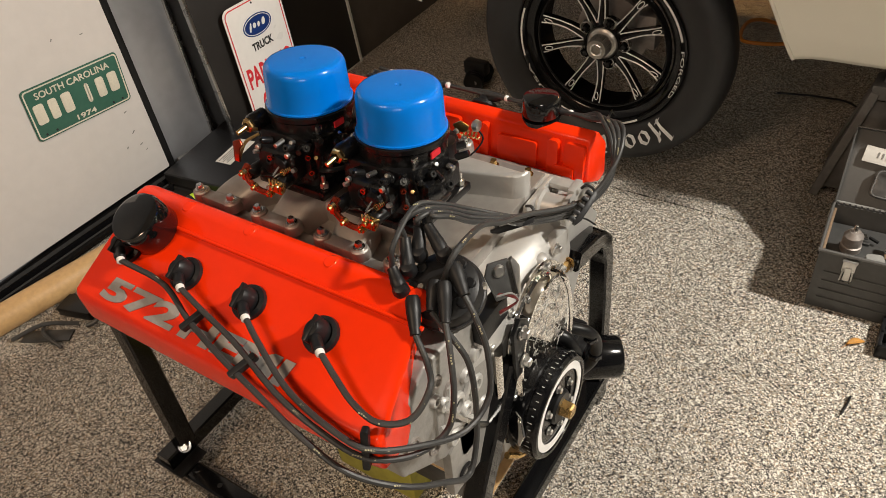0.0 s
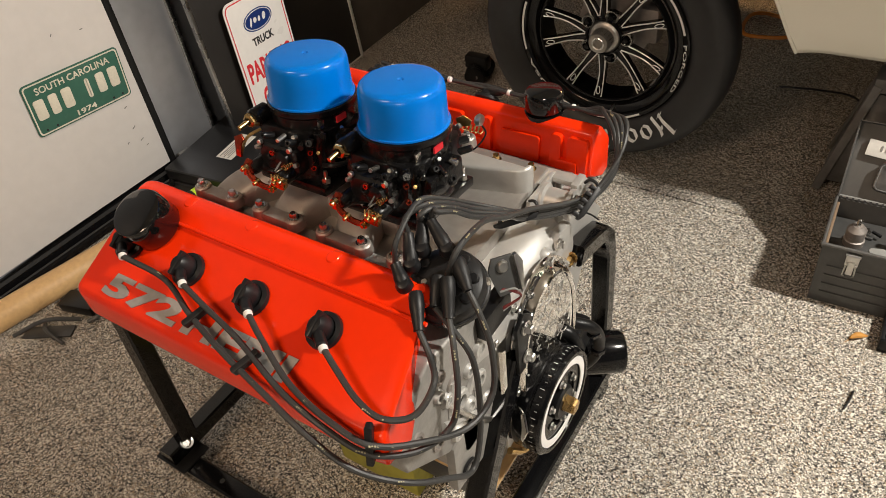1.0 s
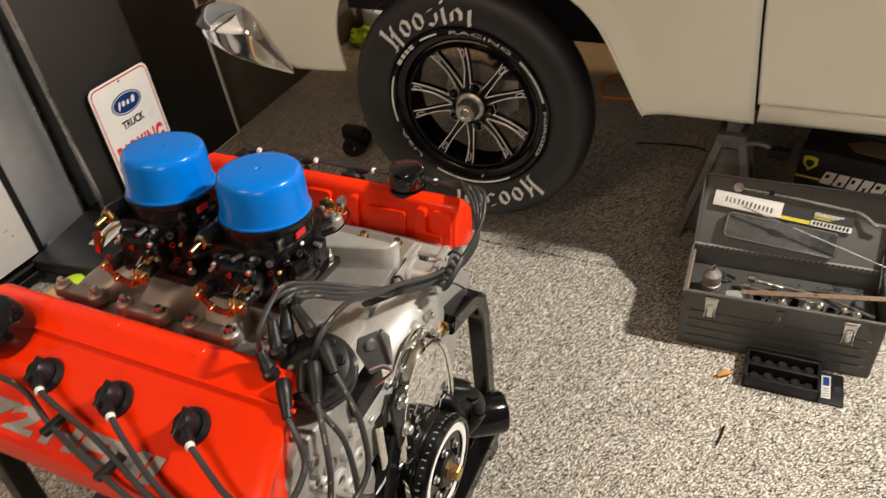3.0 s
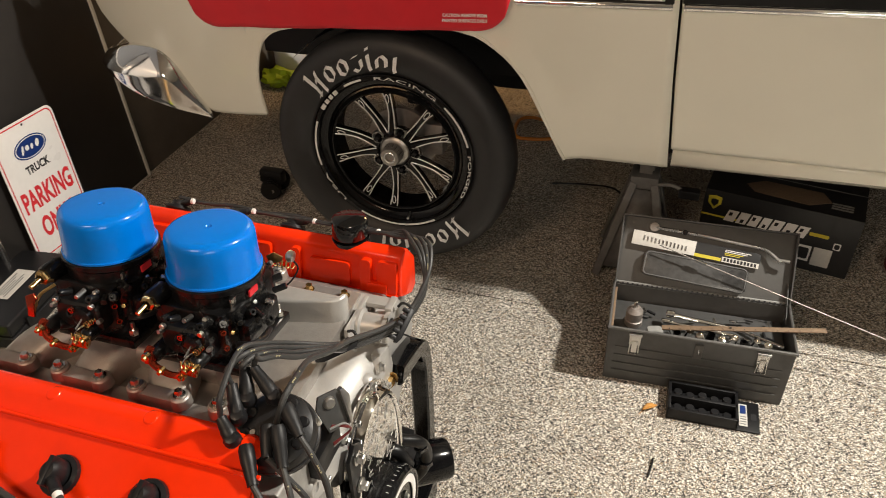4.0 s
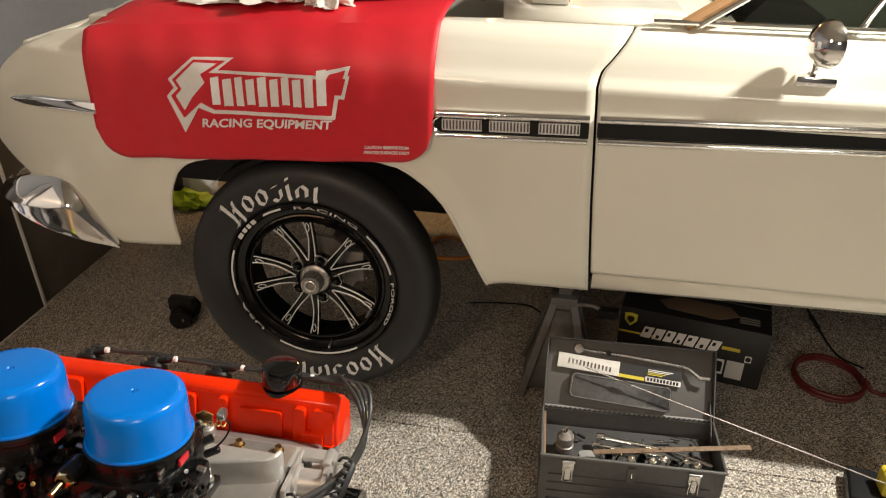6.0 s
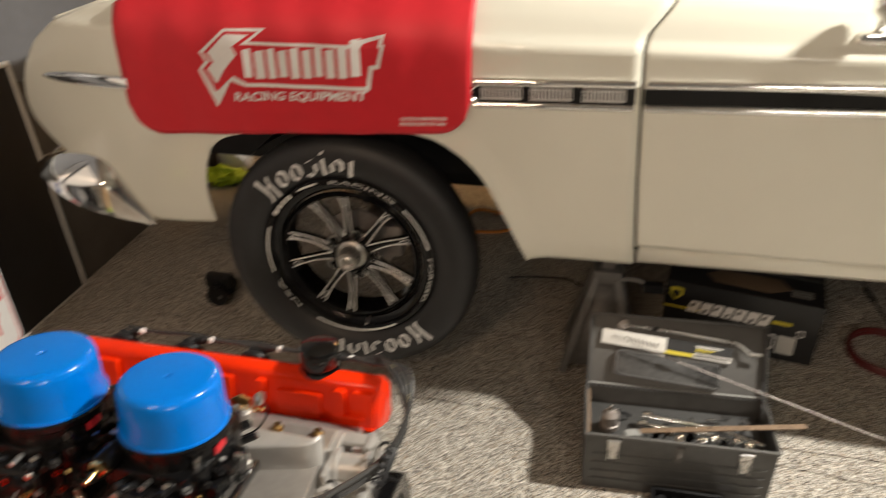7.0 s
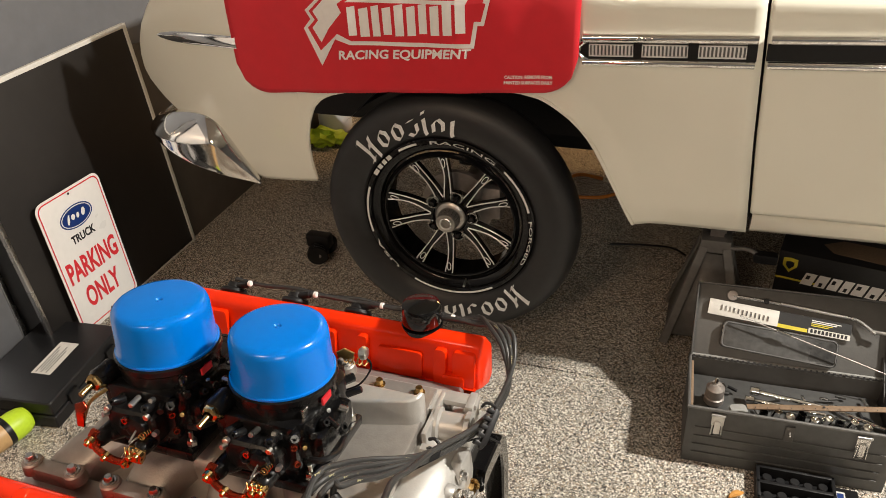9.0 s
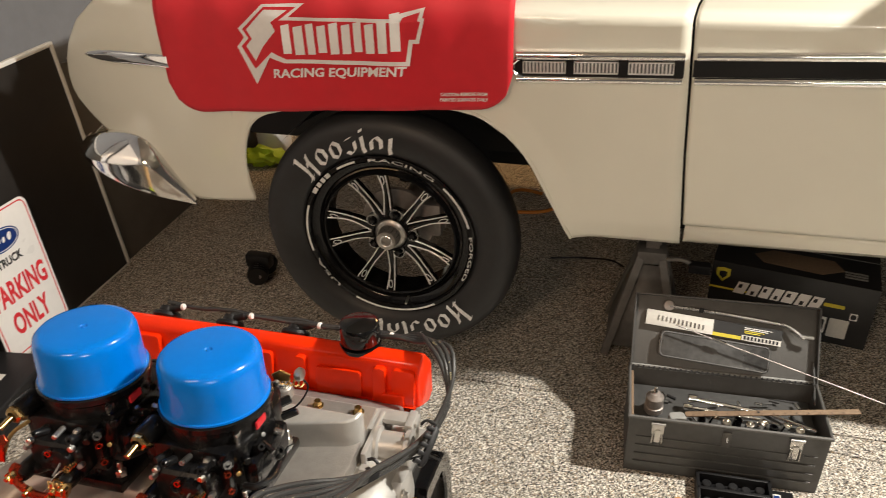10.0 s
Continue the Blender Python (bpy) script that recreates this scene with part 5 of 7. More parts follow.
# carburettors with their blue dust caps
def carburettor(x, lift):
    PRE[0] = pose(0, -1.128, 0.752 + lift) @ pose(0, 0, 0, -6, 0, 0) @ pose(0, -YC, -0.752)
    c = part("carburettor", box(x - 0.064, x + 0.064, YC - 0.07, YC + 0.07, 0.752, 0.766, 0.003), CARB, ENGINE, "black four-barrel carburettor with gold and red linkage")
    part("throttle_body", prism(round_rect(0.105, 0.128, 0.03), 0.03, 0.004, m=pose(x, YC, 0.765)), CARB, c)
    part("main_body", prism(round_rect(0.118, 0.118, 0.022), 0.052, 0.006, m=pose(x, YC, 0.793)), CARB, c)
    part("air_horn", lathe([(0.060, 0.838), (0.062, 0.845), (0.0615, 0.860), (0.0655, 0.864), (0.0655, 0.871), (0.062, 0.873), (0, 0.873)], 44, m=pose(x, YC, 0)), CARB, c)
    for s in (-1, 1):
        part("float_bowl", box(x - 0.036, x + 0.036, YC + s * 0.060, YC + s * 0.090, 0.786, 0.830, 0.010, seg=3), CARB, c)
        part("metering_block", box(x - 0.046, x + 0.046, YC + s * 0.052, YC + s * 0.066, 0.780, 0.845, 0.003), CARB, c)
        for dx in (-0.033, 0.033):
            for z in (0.793, 0.830):
                part("bowl_screw", rod((x + dx * 0.85, YC + s * 0.087, z), (x + dx * 0.85, YC + s * 0.093, z), 0.0042, 10), STEEL, c)
        part("bowl_bump", lathe([(0.016, 0), (0.015, 0.006), (0.009, 0.009), (0, 0.009)], 20, m=face_pose((x + 0.012, YC + s * 0.090, 0.812), (-s, 0, 0), (0, 0, 1))), CARB, c)
        part("side_lobe", box(x + s * 0.055, x + s * 0.073, YC - 0.05, YC + 0.03, 0.79, 0.825, 0.006), CARB, c)
        for y in (-0.055, 0.055):
            part("stud", rod((x + s * 0.055, YC + y, 0.765), (x + s * 0.055, YC + y, 0.787), 0.0032, 8), STEEL, c)
            part("stud_nut", lathe([(0, 0.008), (0.006, 0.008), (0.0066, 0.006), (0.0066, 0)], 6, m=pose(x + s * 0.055, YC + y, 0.767)), STEEL, c)
    rnd = random.Random(int(x * 1000))
    for k in range(16):
        a = 2 * math.pi * k / 16 + 0.1 * rnd.random()
        rr = 0.066 + 0.006 * rnd.random()
        p = Vector((x + rr * math.cos(a), YC + rr * math.sin(a), 0.828 + 0.014 * rnd.random()))
        d = Vector((math.cos(a), math.sin(a), 0.4 - 0.8 * rnd.random()))
        part("fitting", rod(p, p + d * (0.010 + 0.012 * rnd.random()), 0.0035 + 0.003 * rnd.random(), 8), STEEL if k % 6 == 0 else CARB, c)
    for z, dy in ((0.822, 0.004), (0.796, 0.002)):
        part("red_ring", lathe([(0.0024, -0.002), (0.0024, 0.0015), (0.0040, 0.0015), (0.0040, -0.002)], 12, m=face_pose((x + 0.047, YC - 0.066 - dy, z), (0.6, 0.8, 0), (0, 0, 1))), RED_ANODISED, c, "red anodised ring")
    part("red_ring", lathe([(0.0024, -0.002), (0.0024, 0.0015), (0.0040, 0.0015), (0.0040, -0.002)], 12, m=face_pose((x + 0.004, YC - 0.1, 0.826), (1, 0, 0), (0, 0, 1))), RED_ANODISED, c, "red anodised ring")
    for dx, dy, z, r, mt in ((0.040, -0.094, 0.812, 0.0032, STEEL), (-0.030, -0.094, 0.824, 0.0030, STEEL), (0.058, -0.064, 0.822, 0.0028, BRASS), (0.030, -0.078, 0.846, 0.0030, STEEL), (-0.046, -0.074, 0.848, 0.0030, BRASS), (0.066, -0.020, 0.842, 0.0028, STEEL)):
        part("set_screw", lathe([(0, 0.004), (r, 0.0038), (r * 1.15, 0.001), (r * 1.15, -0.004)], 10, m=Matrix.Translation((x + dx, YC + dy, z)) @ Vector((dx * 0.6, dy, 0.03)).to_track_quat("Z", "Y").to_matrix().to_4x4()), mt, c)
    part("vacuum_hose", tube([(x + 0.060, YC - 0.060, 0.800), (x + 0.078, YC - 0.062, 0.806), (x + 0.086, YC - 0.040, 0.802), (x + 0.080, YC - 0.012, 0.796)], 0.0038, 8), BLACK_PLASTIC, c)
    part("linkage_rod", tube([(x + 0.020, YC - 0.096, 0.806), (x + 0.010, YC - 0.104, 0.798), (x + 0.008, YC - 0.122, 0.790)], 0.0013, 6), STEEL, c)
    # two horns towards the near bank, joined by a bent red and gold lever
    hy, hz, xc = YC - 0.106, 0.796, x
    x += 0.013
    for dx in (-0.050, 0.010):
        part("pump_horn", lathe([(0, 0.040), (0.0075, 0.040), (0.0095, 0.037), (0.0105, 0.030), (0.0105, 0.0)], 18, m=face_pose((x + dx, hy + 0.036, hz - 0.004), (1, 0, 0), (0, 0, 1))), CARB, c)
    lev = part("lever", tube([(x - 0.053, hy - 0.006, hz + 0.004), (x - 0.047, hy - 0.009, hz - 0.010), (x - 0.030, hy - 0.010, hz - 0.019), (x - 0.012, hy - 0.010, hz - 0.020), (x - 0.003, hy - 0.009, hz - 0.014)], 0.0046, 10), RED_ANODISED, c, "red and gold throttle lever")
    part("lever_plate", prism([(-0.008, -0.013), (0.005, -0.013), (0.008, -0.004), (0.003, 0.004), (0.006, 0.011), (-0.004, 0.013), (-0.009, 0.004)], 0.005, 0.0012, m=face_pose((x - 0.052, hy - 0.002, hz - 0.001), (1, 0, 0), (0, 0.3, 1))), RED_ANODISED, lev, "red lever plate")
    part("lever_block", box(-0.011, 0.011, -0.006, 0.006, -0.009, 0.009, 0.003, m=pose(x + 0.008, hy - 0.006, hz - 0.006, 0, 18, 14)), BRASS, lev, "gold lever block")
    for dx, dz in ((-0.053, 0.002), (-0.034, -0.016), (-0.004, -0.018), (0.006, -0.004), (0.017, 0.0)):
        part("pivot", lathe([(0, 0.011), (0.0028, 0.0105), (0.0036, 0.008), (0.0036, 0.006), (0.0056, 0.006), (0.0056, 0.0)], 10, m=face_pose((x + dx, hy - 0.008, hz + dz), (1, 0, 0), (0, 0, 1))), BRASS, lev, "gold pivot")
    for k in range(4):
        part("lever_web", tube([(x - 0.002 + 0.006 * k, hy - 0.010, hz + 0.006), (x + 0.001 + 0.006 * k, hy - 0.014, hz - 0.003), (x + 0.0 + 0.006 * k, hy - 0.010, hz - 0.013)], 0.0013, 6), BRASS, lev)
    part("return_spring", tube([(x + 0.012 + 0.0042 * math.cos(k * 0.9), hy + 0.002 + 0.0005 * k, hz + 0.012 + 0.0042 * math.sin(k * 0.9)) for k in range(50)], 0.0009, 5, smooth=False), BRASS, c, "gold coil spring")
    part("rod_link", tube([(x + 0.006, hy + 0.030, hz + 0.022), (x + 0.004, hy + 0.012, hz + 0.020), (x + 0.000, hy - 0.004, hz + 0.008)], 0.0013, 6), STEEL, c)
    x = xc
    # fuel fitting and, on one of them, the choke lever
    part("fuel_nut", lathe([(0.0105, 0), (0.0105, 0.006), (0.007, 0.008)], 6, m=face_pose((x - 0.054, YC - 0.074, 0.852), (1, 0, 0.0), (0, 0, 1))), BRASS, c, "gold nut")
    part("fuel_boss", lathe([(0.0135, -0.030), (0.0135, -0.004), (0.011, 0.0), (0, 0.0)], 16, m=face_pose((x - 0.054, YC - 0.074, 0.852), (1, 0, 0), (0, 0, 1))), CARB, c)
    part("fuel_barb", tube([(x - 0.054, YC - 0.078, 0.852), (x - 0.056, YC - 0.098, 0.848)], 0.0037, 12, smooth=False), BRASS, c, "brass hose barb")
    if x < 0.1:
        part("choke_plate", prism([(-0.006, -0.014), (0.002, -0.015), (0.004, 0.0), (0.010, 0.006), (0.006, 0.012), (-0.005, 0.008)], 0.003, 0.0006, m=face_pose((x - 0.060, YC - 0.100, 0.824), (1, 0, 0.1), (0, 0.2, 1)) @ Matrix.Diagonal((1.3, 1.3, 1, 1))), RED_ANODISED, c, "bent linkage plate")
        part("choke_rod", tube([(x - 0.07, YC - 0.095, 0.80), (x - 0.066, YC - 0.08, 0.822), (x - 0.055, YC - 0.06, 0.83)], 0.0024, 6), BRASS, c)
    # far-side throttle linkage, springs and vacuum pod
    part("link_plate", prism([(0, 0), (0.018, 0.003), (0.021, 0.012), (0.008, 0.019), (-0.004, 0.012)], 0.003, 0.0005, m=face_pose((x + 0.02, YC + 0.104, 0.822), (1, 0.2, 0), (0, 0, 1))), BRASS, c, "gold linkage plate")
    part("link_spring", tube([(x + 0.02 + 0.0012 * k, YC + 0.112 + 0.005 * math.cos(k * 1.1), 0.818 + 0.005 * math.sin(k * 1.1)) for k in range(30)], 0.0011, 5, smooth=False), BRASS, c)
    part("link_knob", lathe([(0, 0.012), (0.008, 0.01), (0.0095, 0.004), (0.006, 0)], 14, m=face_pose((x + 0.052, YC + 0.10, 0.842), (0, 1, 0), (0, 0, 1))), STEEL, c)
    part("link_wire", tube([(x + 0.055, YC + 0.10, 0.84), (x + 0.065, YC + 0.105, 0.82), (x + 0.055, YC + 0.09, 0.80), (x + 0.03, YC + 0.085, 0.785)], 0.0014, 6), BLACK_SATIN, c)
    part("label_tag", box(x + 0.046, x + 0.050, YC - 0.046, YC - 0.032, 0.846, 0.858, 0.001, m=None), STEEL, c, "small pale tag")
    part("red_tag", box(x + 0.0605, x + 0.063, YC - 0.022, YC - 0.002, 0.850, 0.859), RED_INK, c, "small red tag")
    for dx, dy, z, r in ((0.03, -0.088, 0.842, 0.006), (-0.01, -0.092, 0.846, 0.005), (0.05, -0.07, 0.838, 0.007), (-0.055, -0.06, 0.842, 0.007), (0.066, -0.03, 0.832, 0.006), (0.07, 0.0, 0.80, 0.009), (0.0, -0.094, 0.818, 0.008), (-0.028, -0.09, 0.79, 0.007)):
        part("cast_lug", lathe([(r, -0.012), (r, 0.004), (r * 0.7, 0.007), (r * 0.35, 0.007), (r * 0.3, 0.002), (0, 0.002)], 12, m=Matrix.Translation((x + dx, YC + dy, z)) @ Vector((dx, dy * 1.2, 0.05)).to_track_quat("Z", "Y").to_matrix().to_4x4()), CARB, c)
    cap = thing("dust_cap", (x, YC, 0.866), "bright blue plastic dust cap over a carburettor mouth", "dust cap", "blue caps on the carburettors")
    part("shell", lathe([(0.0035, 0.9330), (0.005, 0.9348), (0.0465, 0.9348), (0.053, 0.9333), (0.0568, 0.9295), (0.0586, 0.923), (0.0598, 0.90), (0.0607, 0.881), (0.0618, 0.8765), (0.0634, 0.8755), (0.0634, 0.873), (0.0598, 0.874)], 64, m=pose(x, YC, 0)), BLUE, cap)
    part("centre_pip", lathe([(0, 0.9340), (0.0018, 0.9338), (0.0024, 0.9328), (0.0036, 0.9326)], 16, m=pose(x, YC, 0)), BLUE, cap, "moulding mark")
    PRE[0] = Matrix.Identity(4)
    return c


carburettor(0.055, 0.007)
carburettor(0.219, 0.0)


# distributor, boots and ignition wires
DAX = Vector((0.12, -0.40, 0.90)).normalized()
DC = Vector((0.386, -1.288, 0.792))
DM = Matrix.Translation(DC) @ DAX.to_track_quat("Z", "Y").to_matrix().to_4x4()
DIST = part("distributor", lathe([(0, 0.012), (0.020, 0.011), (0.036, 0.008), (0.0445, 0.003), (0.0470, -0.004), (0.0475, -0.016), (0.0495, -0.017), (0.0495, -0.025), (0.042, -0.028), (0.040, -0.05), (0.022, -0.06), (0.02, -0.12)], 40, m=DM), BLACK_PLASTIC, ENGINE, "black distributor with wire boots")
for k in range(9):
    a = 2 * math.pi * k / 8 + 0.2
    rr = 0.034 if k < 8 else 0.0
    part("terminal_tower", lathe([(0.0075, 0.0), (0.0066, 0.009), (0.0056, 0.010), (0, 0.010)], 14, m=DM @ pose(rr * math.cos(a), rr * math.sin(a), 0.002)), BLACK_PLASTIC, DIST)
part("cap_rib", prism([(-0.016, -0.001), (0.016, -0.002), (0.013, 0.008), (-0.010, 0.009)], 0.006, 0.001, m=DM @ pose(0.012, -0.02, 0.008, 0, 0, 40)), BLACK_PLASTIC, DIST)
for v in ((-0.024, -0.006, 0.008), (0.006, -0.046, -0.012), (0.045, 0.012, -0.012)):
    part("cap_screw", lathe([(0, 0.005), (0.0035, 0.005), (0.005, 0.002), (0.005, -0.004)], 12, m=DM @ Matrix.Translation(v)), STEEL, DIST)


def wire(points, name="plug_wire", r=0.0039, marks=3):
    w = part(name, tube(points, r, 10, n=7), WIRE, ENGINE, "dark grey ignition wire with pale print")
    line = smooth_path(points, 14)
    for k in range(marks):
        i = int((k + 0.7) / (marks + 0.4) * len(line))
        a, c = line[i], line[min(i + 2, len(line) - 1)]
        d = (c - a).normalized()
        eye = (Vector((0.75, -1.75, 1.45)) - a).normalized()
        side = d.cross(eye).normalized()
        out = side.cross(d).normalized()
        m = face_pose(a + out * (r - 0.0004), d, side)
        bm = bmesh.new()
        for j in range(9):
            box(-0.015 + 0.0032 * j, -0.0130 + 0.0032 * j, -0.0010, 0.0010 - 0.0006 * (j % 3 == 1), 0, 0.0007, 0, bm)
        bm.transform(m)
        part("print", bm, WIRE_PRINT, w, "pale print marks")
    return w


def boot(a, c, r0=0.0090, r1=0.0056):
    a, c = Vector(a), Vector(c)
    m = Matrix.Translation(a) @ (c - a).to_track_quat("Z", "Y").to_matrix().to_4x4()
    n = (c - a).length
    part("boot", lathe([(0, -0.002), (r0 * 0.8, -0.002), (r0, 0.003), (r0, n * 0.4), (r0 * 0.9, n * 0.5), (r0 * 0.82, n * 0.75), (r1 * 1.15, n * 0.9), (r1 * 1.2, n), (0, n)], 14, m=m), BOOT, DIST, "black rubber boot")


PLUGS = [-0.073, 0.046, 0.163, 0.282]
for s, cover in ((-1, NEAR), ):
    for x in PLUGS:
        n = Vector((0.0, s * 0.425, 0.905))
        p = on_face(x, 0.296, 0, s)
        m = Matrix.Translation(p) @ n.to_track_quat("Z", "Y").to_matrix().to_4x4()
        tubep = part("plug_grommet", lathe([(0.0225, -0.003), (0.0245, 0.001), (0.0235, 0.006), (0.018, 0.008), (0.0155, 0.004), (0, 0.004)], 26, m=m), BLACK_PLASTIC, cover, "black plug grommet")
        part("plug_boot_head", lathe([(0, 0.030), (0.008, 0.029), (0.0125, 0.022), (0.014, 0.010), (0.015, 0.0)], 18, m=m @ Matrix.Diagonal((1.0, 1.25, 1, 1))), BLACK_PLASTIC, tubep)
        part("boot_rib", box(-0.003, 0.003, -0.017, 0.017, 0.004, 0.031, 0.0015, m=m), BLACK_PLASTIC, tubep)
        if s < 0:
            q = p + n * 0.017
            part("plug_boot_end", rod(q + Vector((0.006, -0.008, 0.0)), q + Vector((0.024, -0.022, 0.0)), 0.0072, 12), BLACK_PLASTIC, tubep)
            part("crimp_ring", rod(q + Vector((0.0235, -0.0215, 0.0)), q + Vector((0.0295, -0.0258, -0.001)), 0.0056, 12), WHITE_INK, tubep, "white crimp ring")

T = [on_face(x, 0.296, 0.017) + Vector((0.028, -0.024, 0)) for x in PLUGS]
wire([T[0], (0.035, -1.432, 0.772), (0.101, -1.455, 0.758), (0.172, -1.475, 0.748), (0.25, -1.492, 0.738), (0.325, -1.506, 0.722), (0.385, -1.503, 0.690), (0.43, -1.470, 0.650), (0.452, -1.426, 0.612), (0.455, -1.380, 0.565), (0.452, -1.350, 0.60), (0.45, -1.338, 0.675), (0.445, -1.336, 0.737), (0.425, -1.335, 0.770), (0.398, -1.331, 0.797)], marks=9)
wire([T[1], (0.11, -1.440, 0.772), (0.186, -1.456, 0.758), (0.273, -1.483, 0.744), (0.345, -1.494, 0.733), (0.400, -1.488, 0.712), (0.435, -1.450, 0.690), (0.452, -1.405, 0.690), (0.455, -1.385, 0.731), (0.438, -1.358, 0.772), (0.420, -1.336, 0.793)], marks=7)
wire([T[2], (0.222, -1.448, 0.770), (0.283, -1.474, 0.750), (0.351, -1.488, 0.741), (0.405, -1.485, 0.728), (0.44, -1.445, 0.705), (0.462, -1.385, 0.672), (0.468, -1.335, 0.683), (0.460, -1.316, 0.741), (0.445, -1.310, 0.785), (0.426, -1.301, 0.808)], marks=6)
wire([T[3], (0.338, -1.445, 0.770), (0.373, -1.459, 0.758), (0.408, -1.462, 0.750), (0.436, -1.440, 0.748), (0.443, -1.408, 0.770), (0.422, -1.382, 0.772), (0.395, -1.362, 0.785)], marks=4)
boot((0.372, -1.330, 0.806), (0.395, -1.362, 0.785))
boot((0.401, -1.304, 0.820), (0.420, -1.336, 0.793))
boot((0.400, -1.279, 0.827), (0.426, -1.301, 0.808), 0.0095)
boot((0.387, -1.303, 0.815), (0.398, -1.331, 0.797))
FAR_BOOTS = [((0.352, -1.325, 0.806), (0.333, -1.312, 0.822), (0.337, -1.306, 0.856)), ((0.347, -1.300, 0.816), (0.330, -1.276, 0.840), (0.327, -1.273, 0.860)),
             ((0.350, -1.279, 0.825), (0.336, -1.253, 0.846), (0.342, -1.264, 0.862)), ((0.380, -1.269, 0.828), (0.348, -1.252, 0.848), (0.350, -1.246, 0.862))]
for a, c, d in FAR_BOOTS:
    boot(a, c, 0.0090, 0.0058)
    part("boot_elbow", lathe([(0, 0.010), (0.007, 0.008), (0.0105, 0.002), (0.0105, -0.006), (0.008, -0.012)], 14, m=Matrix.Translation(a) @ DAX.to_track_quat("Z", "Y").to_matrix().to_4x4()), BLACK_PLASTIC, DIST)
# the far bank's wires run in a bundle over the intake's front and round the far cover
for j, (a, c, d) in enumerate(FAR_BOOTS):
    o = Vector((0.0, 0.0, 0.0058 * (1.5 - j)))
    pts = [Vector(c), Vector(d), Vector((0.330 + 0.009 * j, -1.248, 0.868 - 0.002 * j)), Vector((0.337 + 0.009 * j, -1.209 - 0.005 * j, 0.846)), Vector((0.350 + 0.006 * j, -1.165 - 0.007 * j, 0.810)), Vector((0.371 + 0.004 * j, -1.135, 0.782)) + o * 0.5, Vector((0.386, -1.095, 0.750)) + o * 0.75, Vector((0.409, -1.02, 0.713)) + o * 0.75,
           Vector((0.430, -0.957, 0.703)) + o * 0.75, Vector((0.444, -0.915, 0.735 - 0.004 * j)), Vector((0.444 - 0.006 * j, -0.880, 0.758)), Vector((0.425 - 0.01 * j, -0.845, 0.768)), Vector((0.37, -0.828 + 0.006 * j, 0.752))]
    for xw in (PLUGS[3], PLUGS[2], PLUGS[1], PLUGS[0])[:1 + j]:
        pts += [Vector((xw + 0.055, -0.822 + 0.006 * j, 0.750 - 0.004 * j)), Vector((xw, -0.815 + 0.004 * j, 0.738 + 0.004 * (j % 2)))]
    wire(pts, r=0.0035, marks=4)
# the coil's lead rises from the middle of the cap and joins the bundle
wire([(0.393, -1.293, 0.812), (0.400, -1.281, 0.840), (0.399, -1.248, 0.842), (0.388, -1.194, 0.818), (0.390, -1.150, 0.790), (0.396, -1.095, 0.764), (0.416, -1.02, 0.727), (0.436, -0.96, 0.712)], marks=2)
for x in PLUGS:
    g = part("plug_grommet", lathe([(0.0215, 0.0), (0.0235, 0.003), (0.021, 0.008), (0.014, 0.010), (0.012, 0.018), (0, 0.020)], 22, m=Matrix.Translation((x, -0.818, 0.722)) @ Vector((0, 0.70, 0.72)).to_track_quat("Z", "Y").to_matrix().to_4x4()), BLACK_PLASTIC, FAR, "black plug grommet")
    part("plug_boot_end", rod((x + 0.002, -0.812, 0.732), (x + 0.030, -0.812, 0.742), 0.0062, 12), BLACK_PLASTIC, g)
for x in (0.085, 0.205, 0.325, -0.04):
    part("crimp_ring", rod((x, -0.815, 0.746), (x + 0.006, -0.815, 0.746), 0.0052, 12), WHITE_INK, ENGINE, "white crimp ring")


def separator(p, d, up, w, name="wire_separator"):
    m = face_pose(p, up, d)
    part(name, prism(round_rect(w, 0.009, 0.003, 3), 0.010, 0.002, m=m @ pose(0, 0, -0.005)), BLACK_PLASTIC, ENGINE, "black wire separator")


separator(on_face(0.108, 0.343, 0.015), (1, -0.5, -0.2), (0.4, 0.8, 0.3), 0.034)
separator(on_face(0.212, 0.362, 0.014), (1, -0.5, -0.2), (0.4, 0.8, 0.3), 0.040)
separator((0.40, -1.482, 0.722), (1, 0.4, -0.3), (0.0, 0.2, 1), 0.060)
def wire_comb(at_, along, up, n, length):
    """A black slotted bar that holds the wires apart, with a clip at one end."""
    m = face_pose(at_, along, up)
    h = length / 2
    comb = part("wire_comb", prism([(-h, -0.004), (-h + 0.010, -0.0075), (h - 0.004, -0.0075), (h, -0.002), (h, 0.002), (-h, 0.001)], 0.010, 0.0015, m=m), BLACK_PLASTIC, ENGINE, "black slotted wire comb")
    for k in range(n):
        x = -h + (k + 0.5) * length / n
        part("comb_tooth", box(x - 0.0028, x + 0.0028, 0.0, 0.010, 0.0, 0.010, 0.0012, m=m), BLACK_PLASTIC, comb)
    part("comb_clip", tube([m @ Vector(v) for v in ((h - 0.003, -0.004, 0.005), (h + 0.002, 0.004, 0.008), (h + 0.001, 0.015, 0.006), (h - 0.006, 0.018, 0.001))], 0.0022, 8), BLACK_PLASTIC, comb)


wire_comb((0.372, -1.098, 0.741), (0.040, 0.043, 0.004), (-0.45, 0.35, 0.8), 3, 0.064)
wire_comb((0.434, -0.998, 0.716), (0.010, 0.049, 0.026), (-0.75, 0.1, 0.6), 5, 0.058)
part("zip_tail", tube([(0.40, -1.02, 0.70), (0.43, -0.99, 0.69), (0.45, -0.985, 0.68)], 0.0014, 6), BLACK_PLASTIC, ENGINE)

